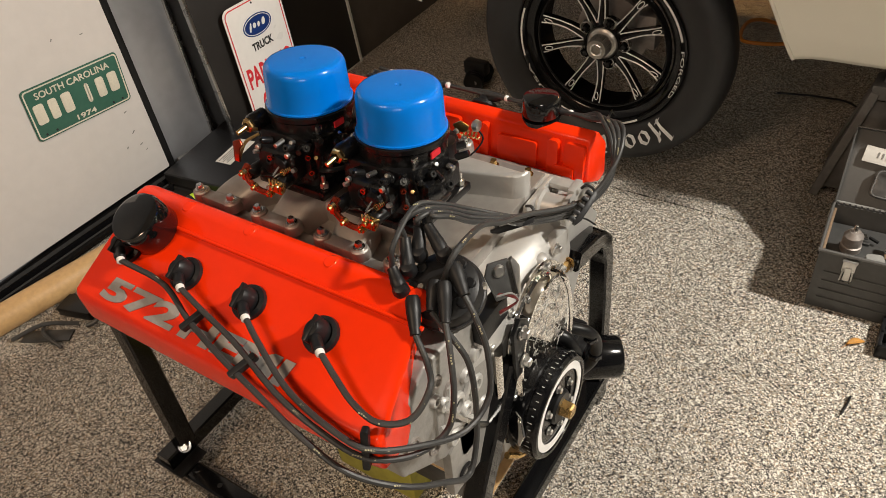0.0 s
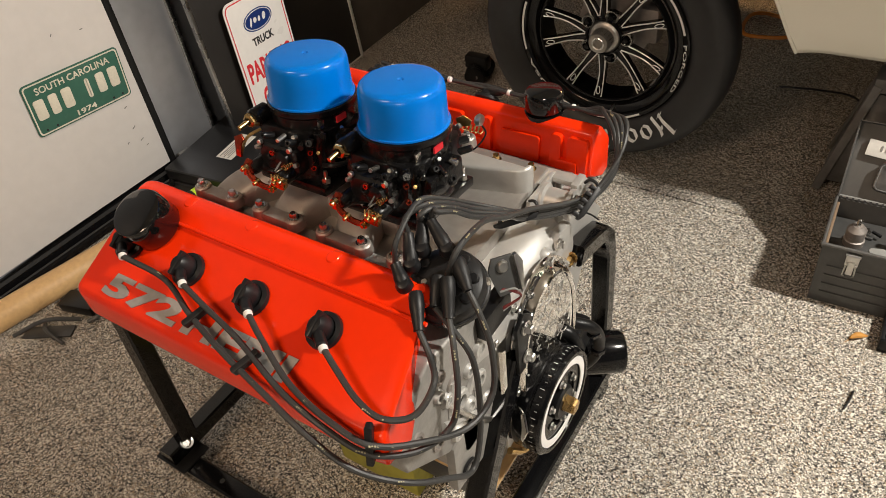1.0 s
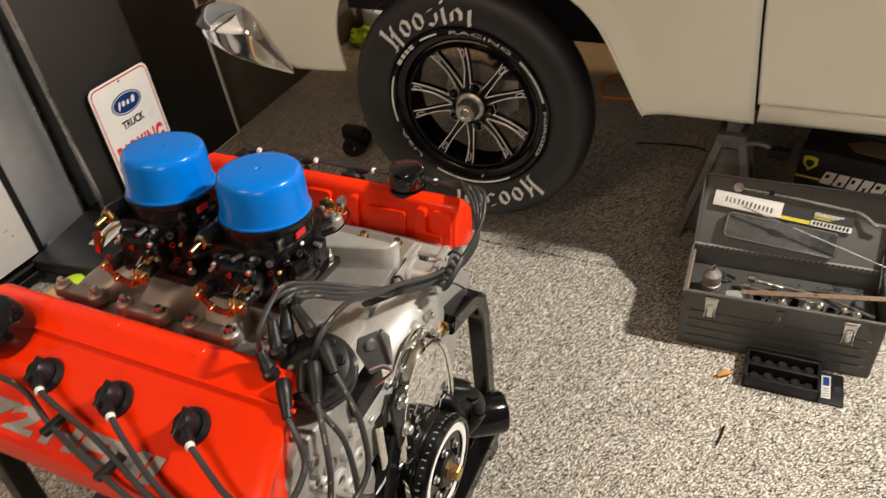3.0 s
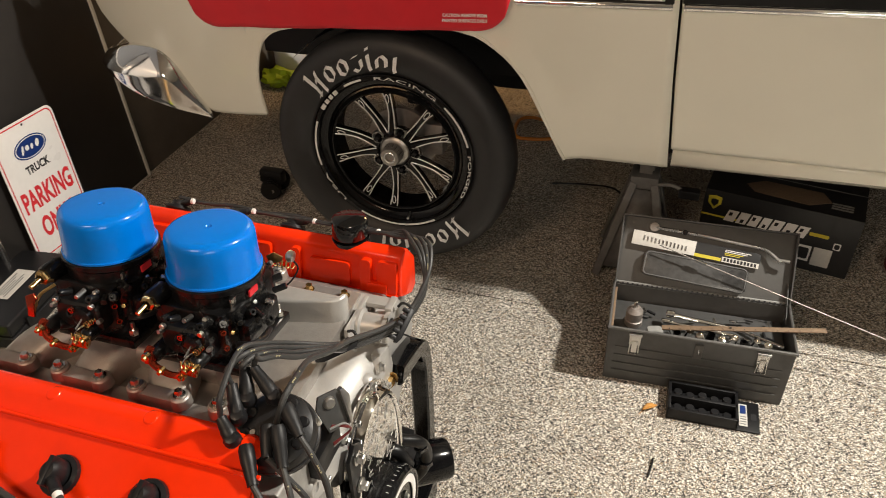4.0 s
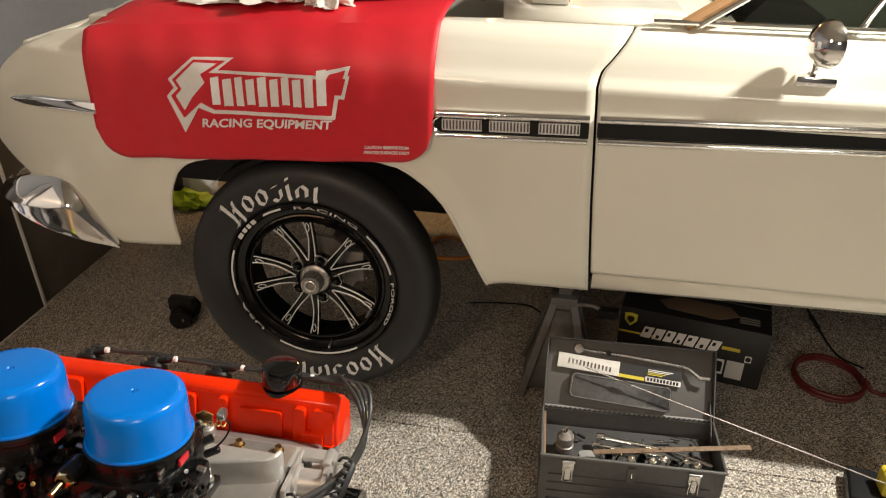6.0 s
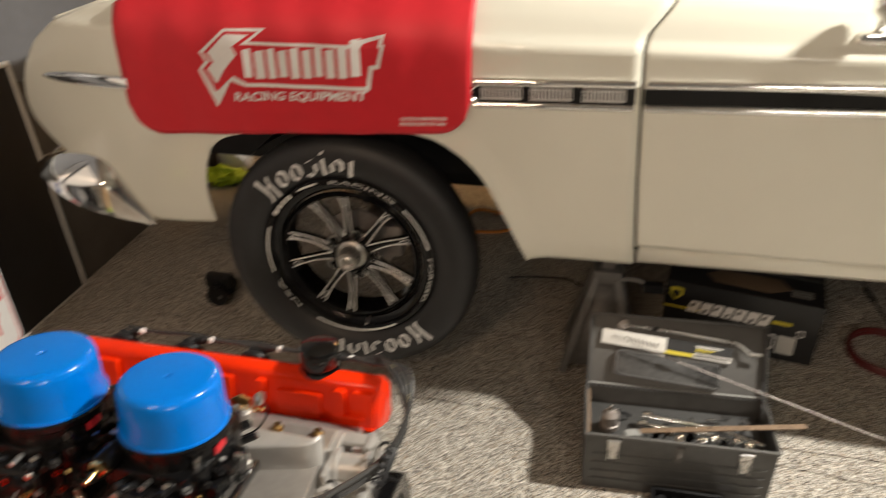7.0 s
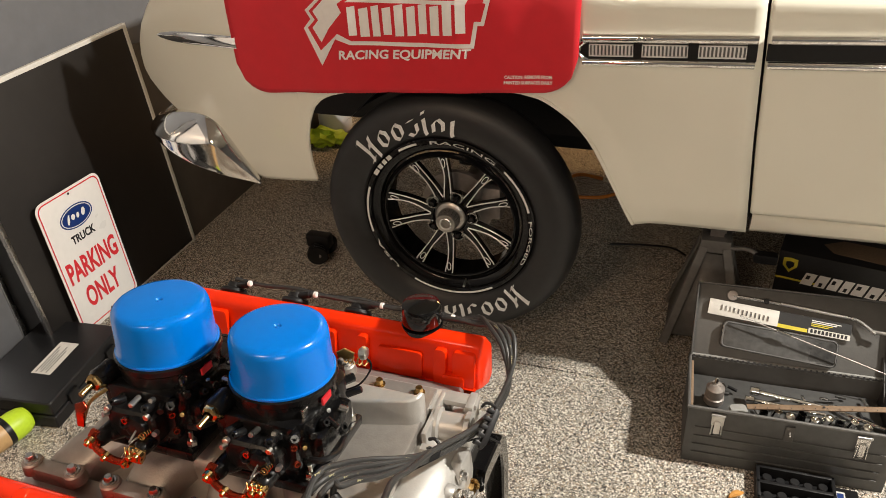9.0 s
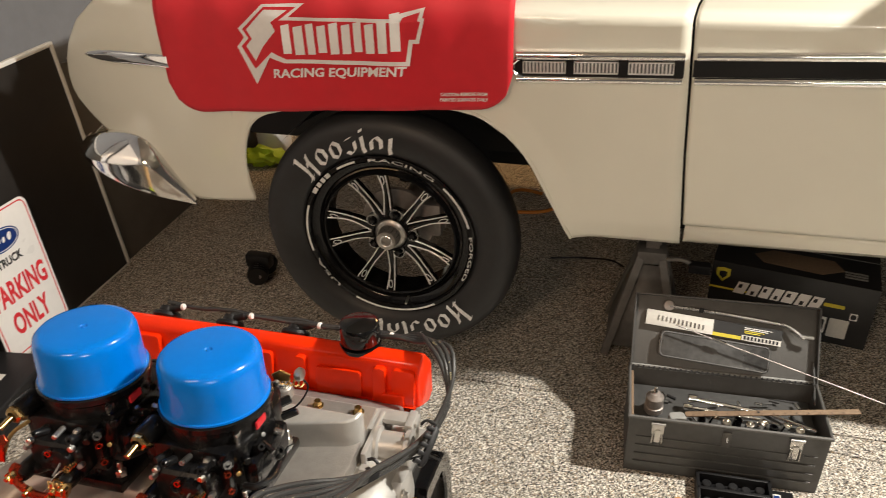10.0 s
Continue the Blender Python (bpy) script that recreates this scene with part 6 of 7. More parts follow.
# front: bracket, timing cover, balancer, oil filter
BR = face_pose((0.413, -1.205, 0.748), (0.55, 0.83, 0.0), (-0.30, 0.20, 0.93))
part("coil_bracket", prism([(-0.012, -0.030), (0.018, -0.030), (0.022, 0.010), (0.016, 0.022), (-0.012, 0.024), (-0.020, 0.008)], 0.004, 0.001, m=BR), GREY_STEEL, ENGINE, "dark steel bracket")
part("bracket_lip", prism([(0.017, -0.030), (0.021, -0.030), (0.028, 0.010), (0.022, 0.023), (0.017, 0.021)], 0.010, 0.002, m=BR), STEEL, ENGINE, "bright bent lip")
part("bracket_button", lathe([(0, 0.005), (0.006, 0.0045), (0.0085, 0.002), (0.009, 0)], 18, m=BR @ pose(0.0, 0.010, 0.004)), STEEL, ENGINE)
# the shade below the bracket, built as a black box
part("bracket_shadow_box", box(0.395, 0.418, -1.262, -1.195, 0.672, 0.712, 0.004), BLACK_SATIN, ENGINE, "black box that stands for the shade below the bracket")
for k in range(3):
    part("pickup_wire", tube([(0.424, -1.232 + 0.003 * k, 0.742), (0.436, -1.215, 0.738 - 0.003 * k), (0.438, -1.205, 0.715), (0.422, -1.225, 0.700 + 0.003 * k)], 0.0014, 6), RED_RUBBER if k else GREY_PRINT, ENGINE)
part("timing_cover", prism([(-0.11, -0.20), (0.10, -0.20), (0.115, -0.05), (0.10, 0.03), (0.06, 0.10), (-0.03, 0.105), (-0.09, 0.05), (-0.12, -0.05)], 0.022, 0.006, m=face_pose((0.383, YC, 0.55), (0, 1, 0), (0, 0, 1))), ALU, ENGINE, "aluminium timing cover")
# the chromed cover: a teardrop that widens towards the crankshaft
CM = face_pose((0.409, YC - 0.002, 0.535), (0, 1, 0), (0, 0, 1))


def teardrop(k, n=56):
    out = []
    for i in range(n):
        a = 2 * math.pi * i / n
        w = 0.092 + 0.016 * max(0, -math.sin(a))
        out.append((w * math.cos(a) * k, (0.132 if math.sin(a) > 0 else 0.17) * math.sin(a) * k))
    return out


bm = bmesh.new()
rings = [[bm.verts.new(CM @ Vector((a, c, z))) for a, c in teardrop(k)] for k, z in ((1.06, 0.0), (1.07, 0.003), (1.06, 0.006), (0.985, 0.007), (0.96, 0.010), (0.95, 0.017), (0.925, 0.0215), (0.89, 0.023), (0.86, 0.0215), (0.84, 0.018), (0.80, 0.0175), (0.3, 0.018))]
for a, c in zip(rings, rings[1:]):
    for i in range(len(a)):
        bm.faces.new((a[i], a[(i + 1) % len(a)], c[(i + 1) % len(a)], c[i]))
bm.faces.new(rings[-1])
bmesh.ops.recalc_face_normals(bm, faces=bm.faces)
CHROME_COVER = part("chrome_cover", bm, CHROME, ENGINE, "chromed engraved timing cover")
for i in range(0, 56, 6):
    a, c = teardrop(1.02)[i]
    bolt(CM @ Vector((a, c, 0.006)), (1, 0, 0), 0.0055, 0.009, ENGINE, STEEL)
rnd = random.Random(5)
for k in range(150):
    r, a = 0.80 * math.sqrt(rnd.random()), 6.283 * rnd.random()
    px, pz = 0.090 * r * math.cos(a), 0.130 * r * math.sin(a)
    b = 360 * rnd.random()
    part("engraving", prism(round_rect(0.004 + 0.010 * rnd.random(), 0.0022, 0.001, 2), 0.0010, m=CM @ pose(px, pz, 0.0174, 0, 0, b)), ENGRAVED, CHROME_COVER)
# ear of the casting for the arched leg, and webs between the water passage and the cover
part("mount_ear", prism([(-0.030, -0.040), (0.020, -0.050), (0.036, -0.010), (0.028, 0.040), (-0.012, 0.050), (-0.034, 0.020)], 0.018, 0.005, m=face_pose((0.392, -1.020, 0.626), (0, 1, 0), (0, 0, 1))), ALU, ENGINE, "cast mounting ear")
for y, z in ((-1.000, 0.590), (-1.040, 0.662)):
    bolt((0.411, y, z), (1, 0, 0), 0.006, 0.009, ENGINE, STEEL)
# bosses, pads and holes on the head's front between the ignition wires
for y, z, r in ((-1.262, 0.655, 0.014), (-1.292, 0.640, 0.010), (-1.318, 0.610, 0.016), (-1.345, 0.640, 0.011), (-1.300, 0.575, 0.012), (-1.272, 0.600, 0.015), (-1.36, 0.665, 0.009), (-1.335, 0.555, 0.013), (-1.262, 0.545, 0.011)):
    part("cast_boss", lathe([(r * 1.25, -0.010), (r * 1.05, 0.004), (r * 0.9, 0.006), (r * 0.55, 0.006), (r * 0.5, -0.004), (0, -0.004)], 18, m=face_pose((0.402, y, z), (0, 1, 0), (0, 0, 1))), ALU, ENGINE)
    part("dark_hole", lathe([(0, 0.0), (r * 0.5, 0.0)], 14, m=face_pose((0.4035, y, z), (0, 1, 0), (0, 0, 1))), BLACK_SATIN, ENGINE)
for a, c in (((0.403, -1.25, 0.68), (0.403, -1.30, 0.60)), ((0.403, -1.33, 0.66), (0.403, -1.345, 0.58)), ((0.402, -1.29, 0.545), (0.402, -1.36, 0.60))):
    part("cast_rib", tube([a, c], 0.006, 8, smooth=False), ALU, ENGINE)
BM = face_pose((0.428, YC - 0.032, CRANK + 0.013), (0, 1, 0), (0, 0, 1))
BAL = part("balancer", lathe([(0, -0.01), (0.088, -0.01), (0.090, -0.007), (0.090, 0.010), (0.0885, 0.012), (0.0885, 0.015), (0.090, 0.017), (0.090, 0.033), (0.086, 0.038), (0.080, 0.038), (0.078, 0.034), (0.05, 0.032), (0.048, 0.026), (0, 0.026)], 72, m=BM), BLACK_GLOSS, ENGINE, "black crankshaft balancer with degree marks")
part("white_ring", lathe([(0.0645, 0.0345), (0.0645, 0.0362), (0.0775, 0.0362), (0.0775, 0.0345)], 72, m=BM), WHITE_INK, BAL, "white timing ring")
part("balancer_hub", lathe([(0.030, 0.026), (0.030, 0.036), (0.026, 0.040), (0.014, 0.040)], 36, m=BM), BLACK_SATIN, BAL)
part("crank_bolt", lathe([(0.015, 0.038), (0.0155, 0.041), (0.0145, 0.043), (0.0145, 0.056), (0.012, 0.059), (0, 0.059)], 6, m=BM), BRASS, BAL, "gold crank bolt")
for k in range(6):
    a = radians(30 + 60 * k)
    bolt(BM @ Vector((0.042 * math.cos(a), 0.042 * math.sin(a), 0.033)), (1, 0, 0), 0.005, 0.007, BAL, STEEL)
for k in range(48):
    a = 2 * math.pi * k / 48
    n = Vector((math.cos(a), math.sin(a), 0))
    part("degree_mark", box(-0.0004, 0.0004, -0.0015 - 0.003 * (k % 4 == 0), 0.003, 0, 0.0005, m=BM @ Matrix.Translation(n * 0.0898 + Vector((0, 0, 0.025))) @ n.to_track_quat("Z", "Y").to_matrix().to_4x4()), PAPER, BAL, "white degree mark")
part("timing_pointer", prism([(-0.03, -0.025), (0.02, -0.035), (0.03, 0.0), (0.012, 0.022), (-0.03, 0.018)], 0.003, 0.0005, m=face_pose((0.43, YC - 0.108, 0.455), (0.75, -0.6, 0), (0.1, 0.1, 1))), CHROME, ENGINE, "chrome timing pointer")
part("side_bolt_column", tube([(0.41, YC - 0.115, 0.61), (0.415, YC - 0.125, 0.54), (0.41, YC - 0.12, 0.47), (0.405, YC - 0.10, 0.38)], 0.007, 8), CHROME, ENGINE, "chrome cover flange")
part("oil_filter", lathe([(0, 0.0), (0.032, 0.0), (0.039, 0.005), (0.041, 0.012), (0.041, 0.072), (0.038, 0.079), (0.02, 0.081), (0, 0.081)], 36, m=Matrix.Translation((0.405, -0.945, 0.304)) @ Vector((0.78, 0.60, -0.12)).to_track_quat("Z", "Y").to_matrix().to_4x4()), BLACK_GLOSS, ENGINE, "gloss black oil filter")
part("filter_mount", box(0.36, 0.42, -1.0, -0.93, 0.31, 0.40, 0.008), BLACK_SATIN, ENGINE)
part("oil_hose", tube([(0.425, -1.02, 0.475), (0.45, -1.0, 0.455), (0.458, -0.985, 0.415), (0.452, -0.985, 0.37), (0.43, -0.99, 0.33)], 0.0105, 14), BLACK_SATIN, ENGINE, "black braided oil line")
part("oil_hose", tube([(0.405, -1.055, 0.485), (0.43, -1.045, 0.475), (0.445, -1.04, 0.44)], 0.012, 14), BLACK_SATIN, ENGINE, "black elbow fitting")
for p, d in (((0.452, -0.998, 0.447), (0.1, 0.4, -1)), ((0.456, -0.985, 0.392), (0, 0, -1))):
    part("hose_collar", rod(p, Vector(p) + Vector(d).normalized() * 0.014, 0.0135, 6), BLACK_GLOSS, ENGINE)
part("dipstick_tube", tube([(0.40, -1.36, 0.66), (0.41, -1.30, 0.55), (0.40, -1.22, 0.44)], 0.004, 8), STEEL, ENGINE)
part("lower_pulley_arc", tube([(0.40, YC - 0.10, 0.33), (0.41, YC - 0.07, 0.30), (0.41, YC - 0.02, 0.288), (0.41, YC + 0.04, 0.288)], 0.006, 8), BRASS, ENGINE, "gold-coloured curved pipe")
part("rear_tab", box(-0.10, -0.06, YC - 0.33, YC - 0.29, 0.57, 0.62, 0.006), ALU, ENGINE)


# ---- engine stand ----
STAND = thing("engine_stand", (0.0, YC, 0.0), "black square-tube steel engine stand with splayed legs", "engine stand")
def bar(points, r=0.019, name="tube_leg", label=""):
    return part(name, tube(points, r, smooth=False, square=True), BLACK_GLOSS, STAND, label)


bar([(-0.36, -1.405, 0.022), (0.40, -1.405, 0.022)], 0.021, "base_rail")
bar([(-0.36, -0.80, 0.022), (0.40, -0.80, 0.022)], 0.021, "base_rail")
bar([(-0.335, -1.43, 0.0635), (-0.335, -0.78, 0.0635)], 0.0195, "cross_bar")
bar([(0.385, -1.43, 0.0635), (0.385, -0.77, 0.0635)], 0.0195, "cross_bar")
bar([(-0.325, -1.375, 0.083), (-0.325, -1.36, 0.52)], 0.0195)
bar([(-0.325, -0.83, 0.083), (-0.325, -0.85, 0.52)], 0.0195)
bar([(-0.325, -1.362, 0.50), (-0.12, -1.25, 0.50)], 0.017, "rear_arm")
bar([(-0.325, -0.848, 0.50), (-0.12, -0.96, 0.50)], 0.017, "rear_arm")
bar([(0.395, -1.43, 0.083), (0.408, -1.195, 0.575)], 0.0185)
part("leg_arch", tube([(0.385, -0.800, 0.083), (0.395, -0.822, 0.35), (0.398, -0.832, 0.47), (0.399, -0.845, 0.520), (0.40, -0.870, 0.545), (0.402, -0.905, 0.560), (0.408, -0.985, 0.592)], 0.0172, smooth=False, square=True), BLACK_GLOSS, STAND, "black arched leg")
part("mount_tab", prism([(-0.02, -0.05), (0.02, -0.05), (0.022, 0.04), (0.0, 0.06), (-0.02, 0.045)], 0.006, 0.001, m=face_pose((0.425, -1.188, 0.60), (0, 1, 0), (0, 0, 1))), BLACK_SATIN, STAND, "black mounting tab")
for p in ((0.432, -1.188, 0.635), (0.432, -1.188, 0.575)):
    bolt(p, (1, 0, 0), 0.008, 0.012, STAND, STEEL)
bolt((0.411, -1.000, 0.600), (0.2, -1, 0.1), 0.008, 0.018, STAND, BRASS)
bolt((-0.312, -1.385, 0.083), (0.6, -0.5, 0.6), 0.010, 0.014, STAND, STEEL)
part("foot_plate", box(-0.375, -0.285, -1.435, -1.36, 0.0435, 0.0475, 0.001), BLACK_SATIN, STAND)
part("rail_label", box(0.4048, 0.4056, -1.15, -1.12, 0.055, 0.072), GREY_PRINT, STAND, "small worn label")
for x in (-0.20, -0.05, 0.10):
    part("rail_hole", lathe([(0, 0.0436), (0.006, 0.0436)], 12, m=pose(x, -1.405, 0)), BLACK_INK, STAND)

# ---- toolbox by the car ----
TB = face_pose((0.713, -0.305, 0.0), (1, 0.05, 0), (-0.05, 1, 0))     # x along the front, y to the back, z up
W, D, H = 0.447, 0.19, 0.180


def toolbox():
    t = thing("toolbox", TB.translation, "open dark grey steel toolbox full of chrome tools", "toolbox")
    th = 0.004

    def tb(x0, x1, y0, y1, z0, z1, b=0.0015):
        return box(x0, x1, y0, y1, z0, z1, b, m=TB)
    front = part("front_wall", tb(0, W, 0, th, 0.004, H), GREY_STEEL, t)
    part("back_wall", tb(0, W, D - th, D, 0.004, H), GREY_STEEL, t)
    left = part("side_wall", tb(0, th, th, D - th, 0.004, H), GREY_STEEL, t)
    part("side_wall", tb(W - th, W, th, D - th, 0.004, H), GREY_STEEL, t)
    part("bottom", tb(0, W, 0, D, 0, 0.004, 0.001), GREY_STEEL, t)
    part("inner_lining", tb(th, W - th, D - th - 0.003, D - th - 0.001, 0.03, H - 0.004, 0.0), GREY_INNER, t)
    # warm light on the left end, painted as a tan strip
    part("warm_lit_inner_edge", tb(th, th + 0.006, th + 0.004, D - 0.02, H - 0.045, H - 0.004, 0.001), RAW_WOOD, t, "tan strip that stands for warm light on the inner edge")
    part("front_rim", tube([TB @ Vector((-0.003, -0.002, H)), TB @ Vector((W + 0.003, -0.002, H))], 0.0045, 8, smooth=False), GREY_INNER, t, "worn bright rim")
    part("side_rim", tube([TB @ Vector((0, 0, H)), TB @ Vector((0, D, H))], 0.004, 8, smooth=False), GREY_INNER, t)
    part("side_rim", tube([TB @ Vector((W, 0, H)), TB @ Vector((W, D, H))], 0.004, 8, smooth=False), GREY_INNER, t)
    for z in (0.035, 0.062, 0.09, 0.118):
        part("pressed_rib", tube([TB @ Vector((0.02, -0.0005, z)), TB @ Vector((W - 0.02, -0.0005, z))], 0.0022, 8, smooth=False), GREY_STEEL, front)
        part("pressed_rib", tube([TB @ Vector((W + 0.0005, 0.02, z)), TB @ Vector((W + 0.0005, D - 0.02, z))], 0.0022, 8, smooth=False), GREY_STEEL, t)
    for x in (0.068, W - 0.072):
        l = part("latch", box(x - 0.014, x + 0.014, -0.006, -0.001, 0.135, 0.172, 0.0015, m=TB), STEEL, t, "worn nickel latch")
        part("latch_loop", tube([TB @ Vector(v) for v in ((x - 0.010, -0.008, 0.142), (x - 0.012, -0.009, 0.108), (x + 0.012, -0.009, 0.108), (x + 0.010, -0.008, 0.142))], 0.0022, 6, smooth=False), STEEL, l)
        part("latch_tongue", box(x - 0.007, x + 0.007, -0.010, -0.005, 0.112, 0.150, 0.002, m=TB), STEEL, l)
        part("latch_knuckle", rod(TB @ Vector((x - 0.016, -0.006, 0.168)), TB @ Vector((x + 0.016, -0.006, 0.168)), 0.0038, 8), STEEL, l)
    part("hasp", box(W / 2 - 0.010, W / 2 + 0.010, -0.005, -0.001, 0.120, 0.165, 0.0015, m=TB), GREY_INNER, t, "worn hasp plate")
    part("hasp_staple", tube([TB @ Vector((W / 2, -0.005, 0.150)), TB @ Vector((W / 2, -0.014, 0.145)), TB @ Vector((W / 2, -0.005, 0.138))], 0.0022, 6), STEEL, t)
    # the open lid leans back on its hinge
    lm = TB @ pose(0, D, H, 52, 0, 0)                    # y runs up the lid
    LH = 0.185
    lid = part("lid", box(0, W, 0, LH, -0.004, 0.0, 0.001, m=lm), GREY_INNER, t, "open lid, scuffed grey inside")
    for x0, x1, y0, y1 in ((0, 0.004, 0, LH), (W - 0.004, W, 0, LH), (0, W, LH - 0.004, LH)):
        part("lid_flange", box(x0, x1, y0, y1, 0.0, 0.022, 0.001, m=lm), GREY_STEEL, lid)
    part("hinge", tube([lm @ Vector((0.0, 0.0, 0.001)), lm @ Vector((W, 0.0, 0.001))], 0.0038, 8, smooth=False), GREY_PRINT, t, "piano hinge")
    for k in range(34):
        part("hinge_slot", box(0.006 + k * 0.013, 0.011 + k * 0.013, -0.005, 0.0, 0.004, 0.0062, m=lm), BLACK_INK, t)
    part("lid_stay", tube([TB @ Vector((W - 0.01, D - 0.06, H - 0.02)), lm @ Vector((W - 0.01, 0.05, 0.01))], 0.0022, 6, smooth=False), GREY_STEEL, t)
    return lm, LH


LIDM, LH = toolbox()


def lid_goods():
    m = LIDM
    t = thing("socket_rail_card", m @ Vector((0.2, 0.12, 0.01)), "socket rail set on its printed card, stored upside down", "tool card")
    cm = m @ pose(0.196, 0.113, 0.006, 0, 0, -4.5) @ Matrix.Diagonal((1.14, 1.05, 1, 1))
    part("card", box(-0.145, 0.145, -0.019, 0.019, 0, 0.004, 0.0008, m=cm), CARD_BLACK, t, "black printed card")
    part("window", box(-0.145, 0.0, -0.0185, 0.0185, 0.0042, 0.008, 0.001, m=cm), PAPER, t, "pale clear-wrapped window")
    part("yellow_band", box(0.0, 0.06, -0.0185, -0.010, 0.0042, 0.0048, m=cm), YELLOW, t)
    part("name_bar", box(0.062, 0.144, -0.0188, -0.006, 0.0044, 0.005, m=cm), PAPER, t, "white name bar")
    for k in range(10):
        part("name_stroke", box(0.066 + 0.0075 * k, 0.071 + 0.0075 * k, -0.0165, -0.008, 0.005, 0.0054, m=cm), BLACK_INK, t)
    for k in range(4):
        part("text_bar", box(0.066, 0.10 + 0.008 * k, -0.001 + 0.004 * k, 0.001 + 0.004 * k, 0.0044, 0.0048, m=cm), YELLOW if k < 2 else WHITE_INK, t)
    for k in range(12):
        part("socket", rod(cm @ Vector((-0.118 + 0.0088 * k, -0.004 - 0.0006 * k, 0.0075)), cm @ Vector((-0.118 + 0.0088 * k, 0.008 - 0.0006 * k, 0.0075)), 0.0026, 8), STEEL, t)
    t = thing("bent_wrench", m @ Vector((0.2, 0.16, 0.01)), "chrome breaker bar with a bent end across the lid", "wrench")
    part("bar", tube([m @ Vector(v) for v in ((0.085, 0.157, 0.012), (0.2, 0.150, 0.012), (0.33, 0.138, 0.012), (0.37, 0.132, 0.014), (0.395, 0.116, 0.020), (0.408, 0.104, 0.026))], 0.0042, 10, n=5), STEEL, t)
    part("head", lathe([(0, 0.006), (0.012, 0.005), (0.014, 0), (0.012, -0.005), (0, -0.006)], 18, m=m @ pose(0.085, 0.158, 0.010)), IRON, t)
    part("pivot", rod(m @ Vector((0.165, 0.153, 0.006)), m @ Vector((0.165, 0.153, 0.017)), 0.0070, 14), BLACK_SATIN, t)
    part("knurled_end", rod(m @ Vector((0.398, 0.110, 0.022)), m @ Vector((0.43, 0.108, 0.028)), 0.0048, 10), STEEL, t)
    t = thing("plastic_case", m @ Vector((0.2, 0.06, 0.01)), "scuffed smoked-plastic case lying in the toolbox lid", "case")
    pm = m @ pose(0.20, 0.052, 0.001, 0, 0, -4.0) @ Matrix.Diagonal((1.10, 1.02, 1, 1))
    part("shell", prism(round_rect(0.242, 0.066, 0.012), 0.022, 0.004, m=pm), CLEAR_GREY, t)
    part("rim", tube([pm @ Vector((x, y, 0.022)) for x, y in round_rect(0.236, 0.060, 0.011)] + [pm @ Vector((0.118, 0.02, 0.022))], 0.0016, 6, smooth=False), GREY_SOFT, t, "pale worn rim")


lid_goods()


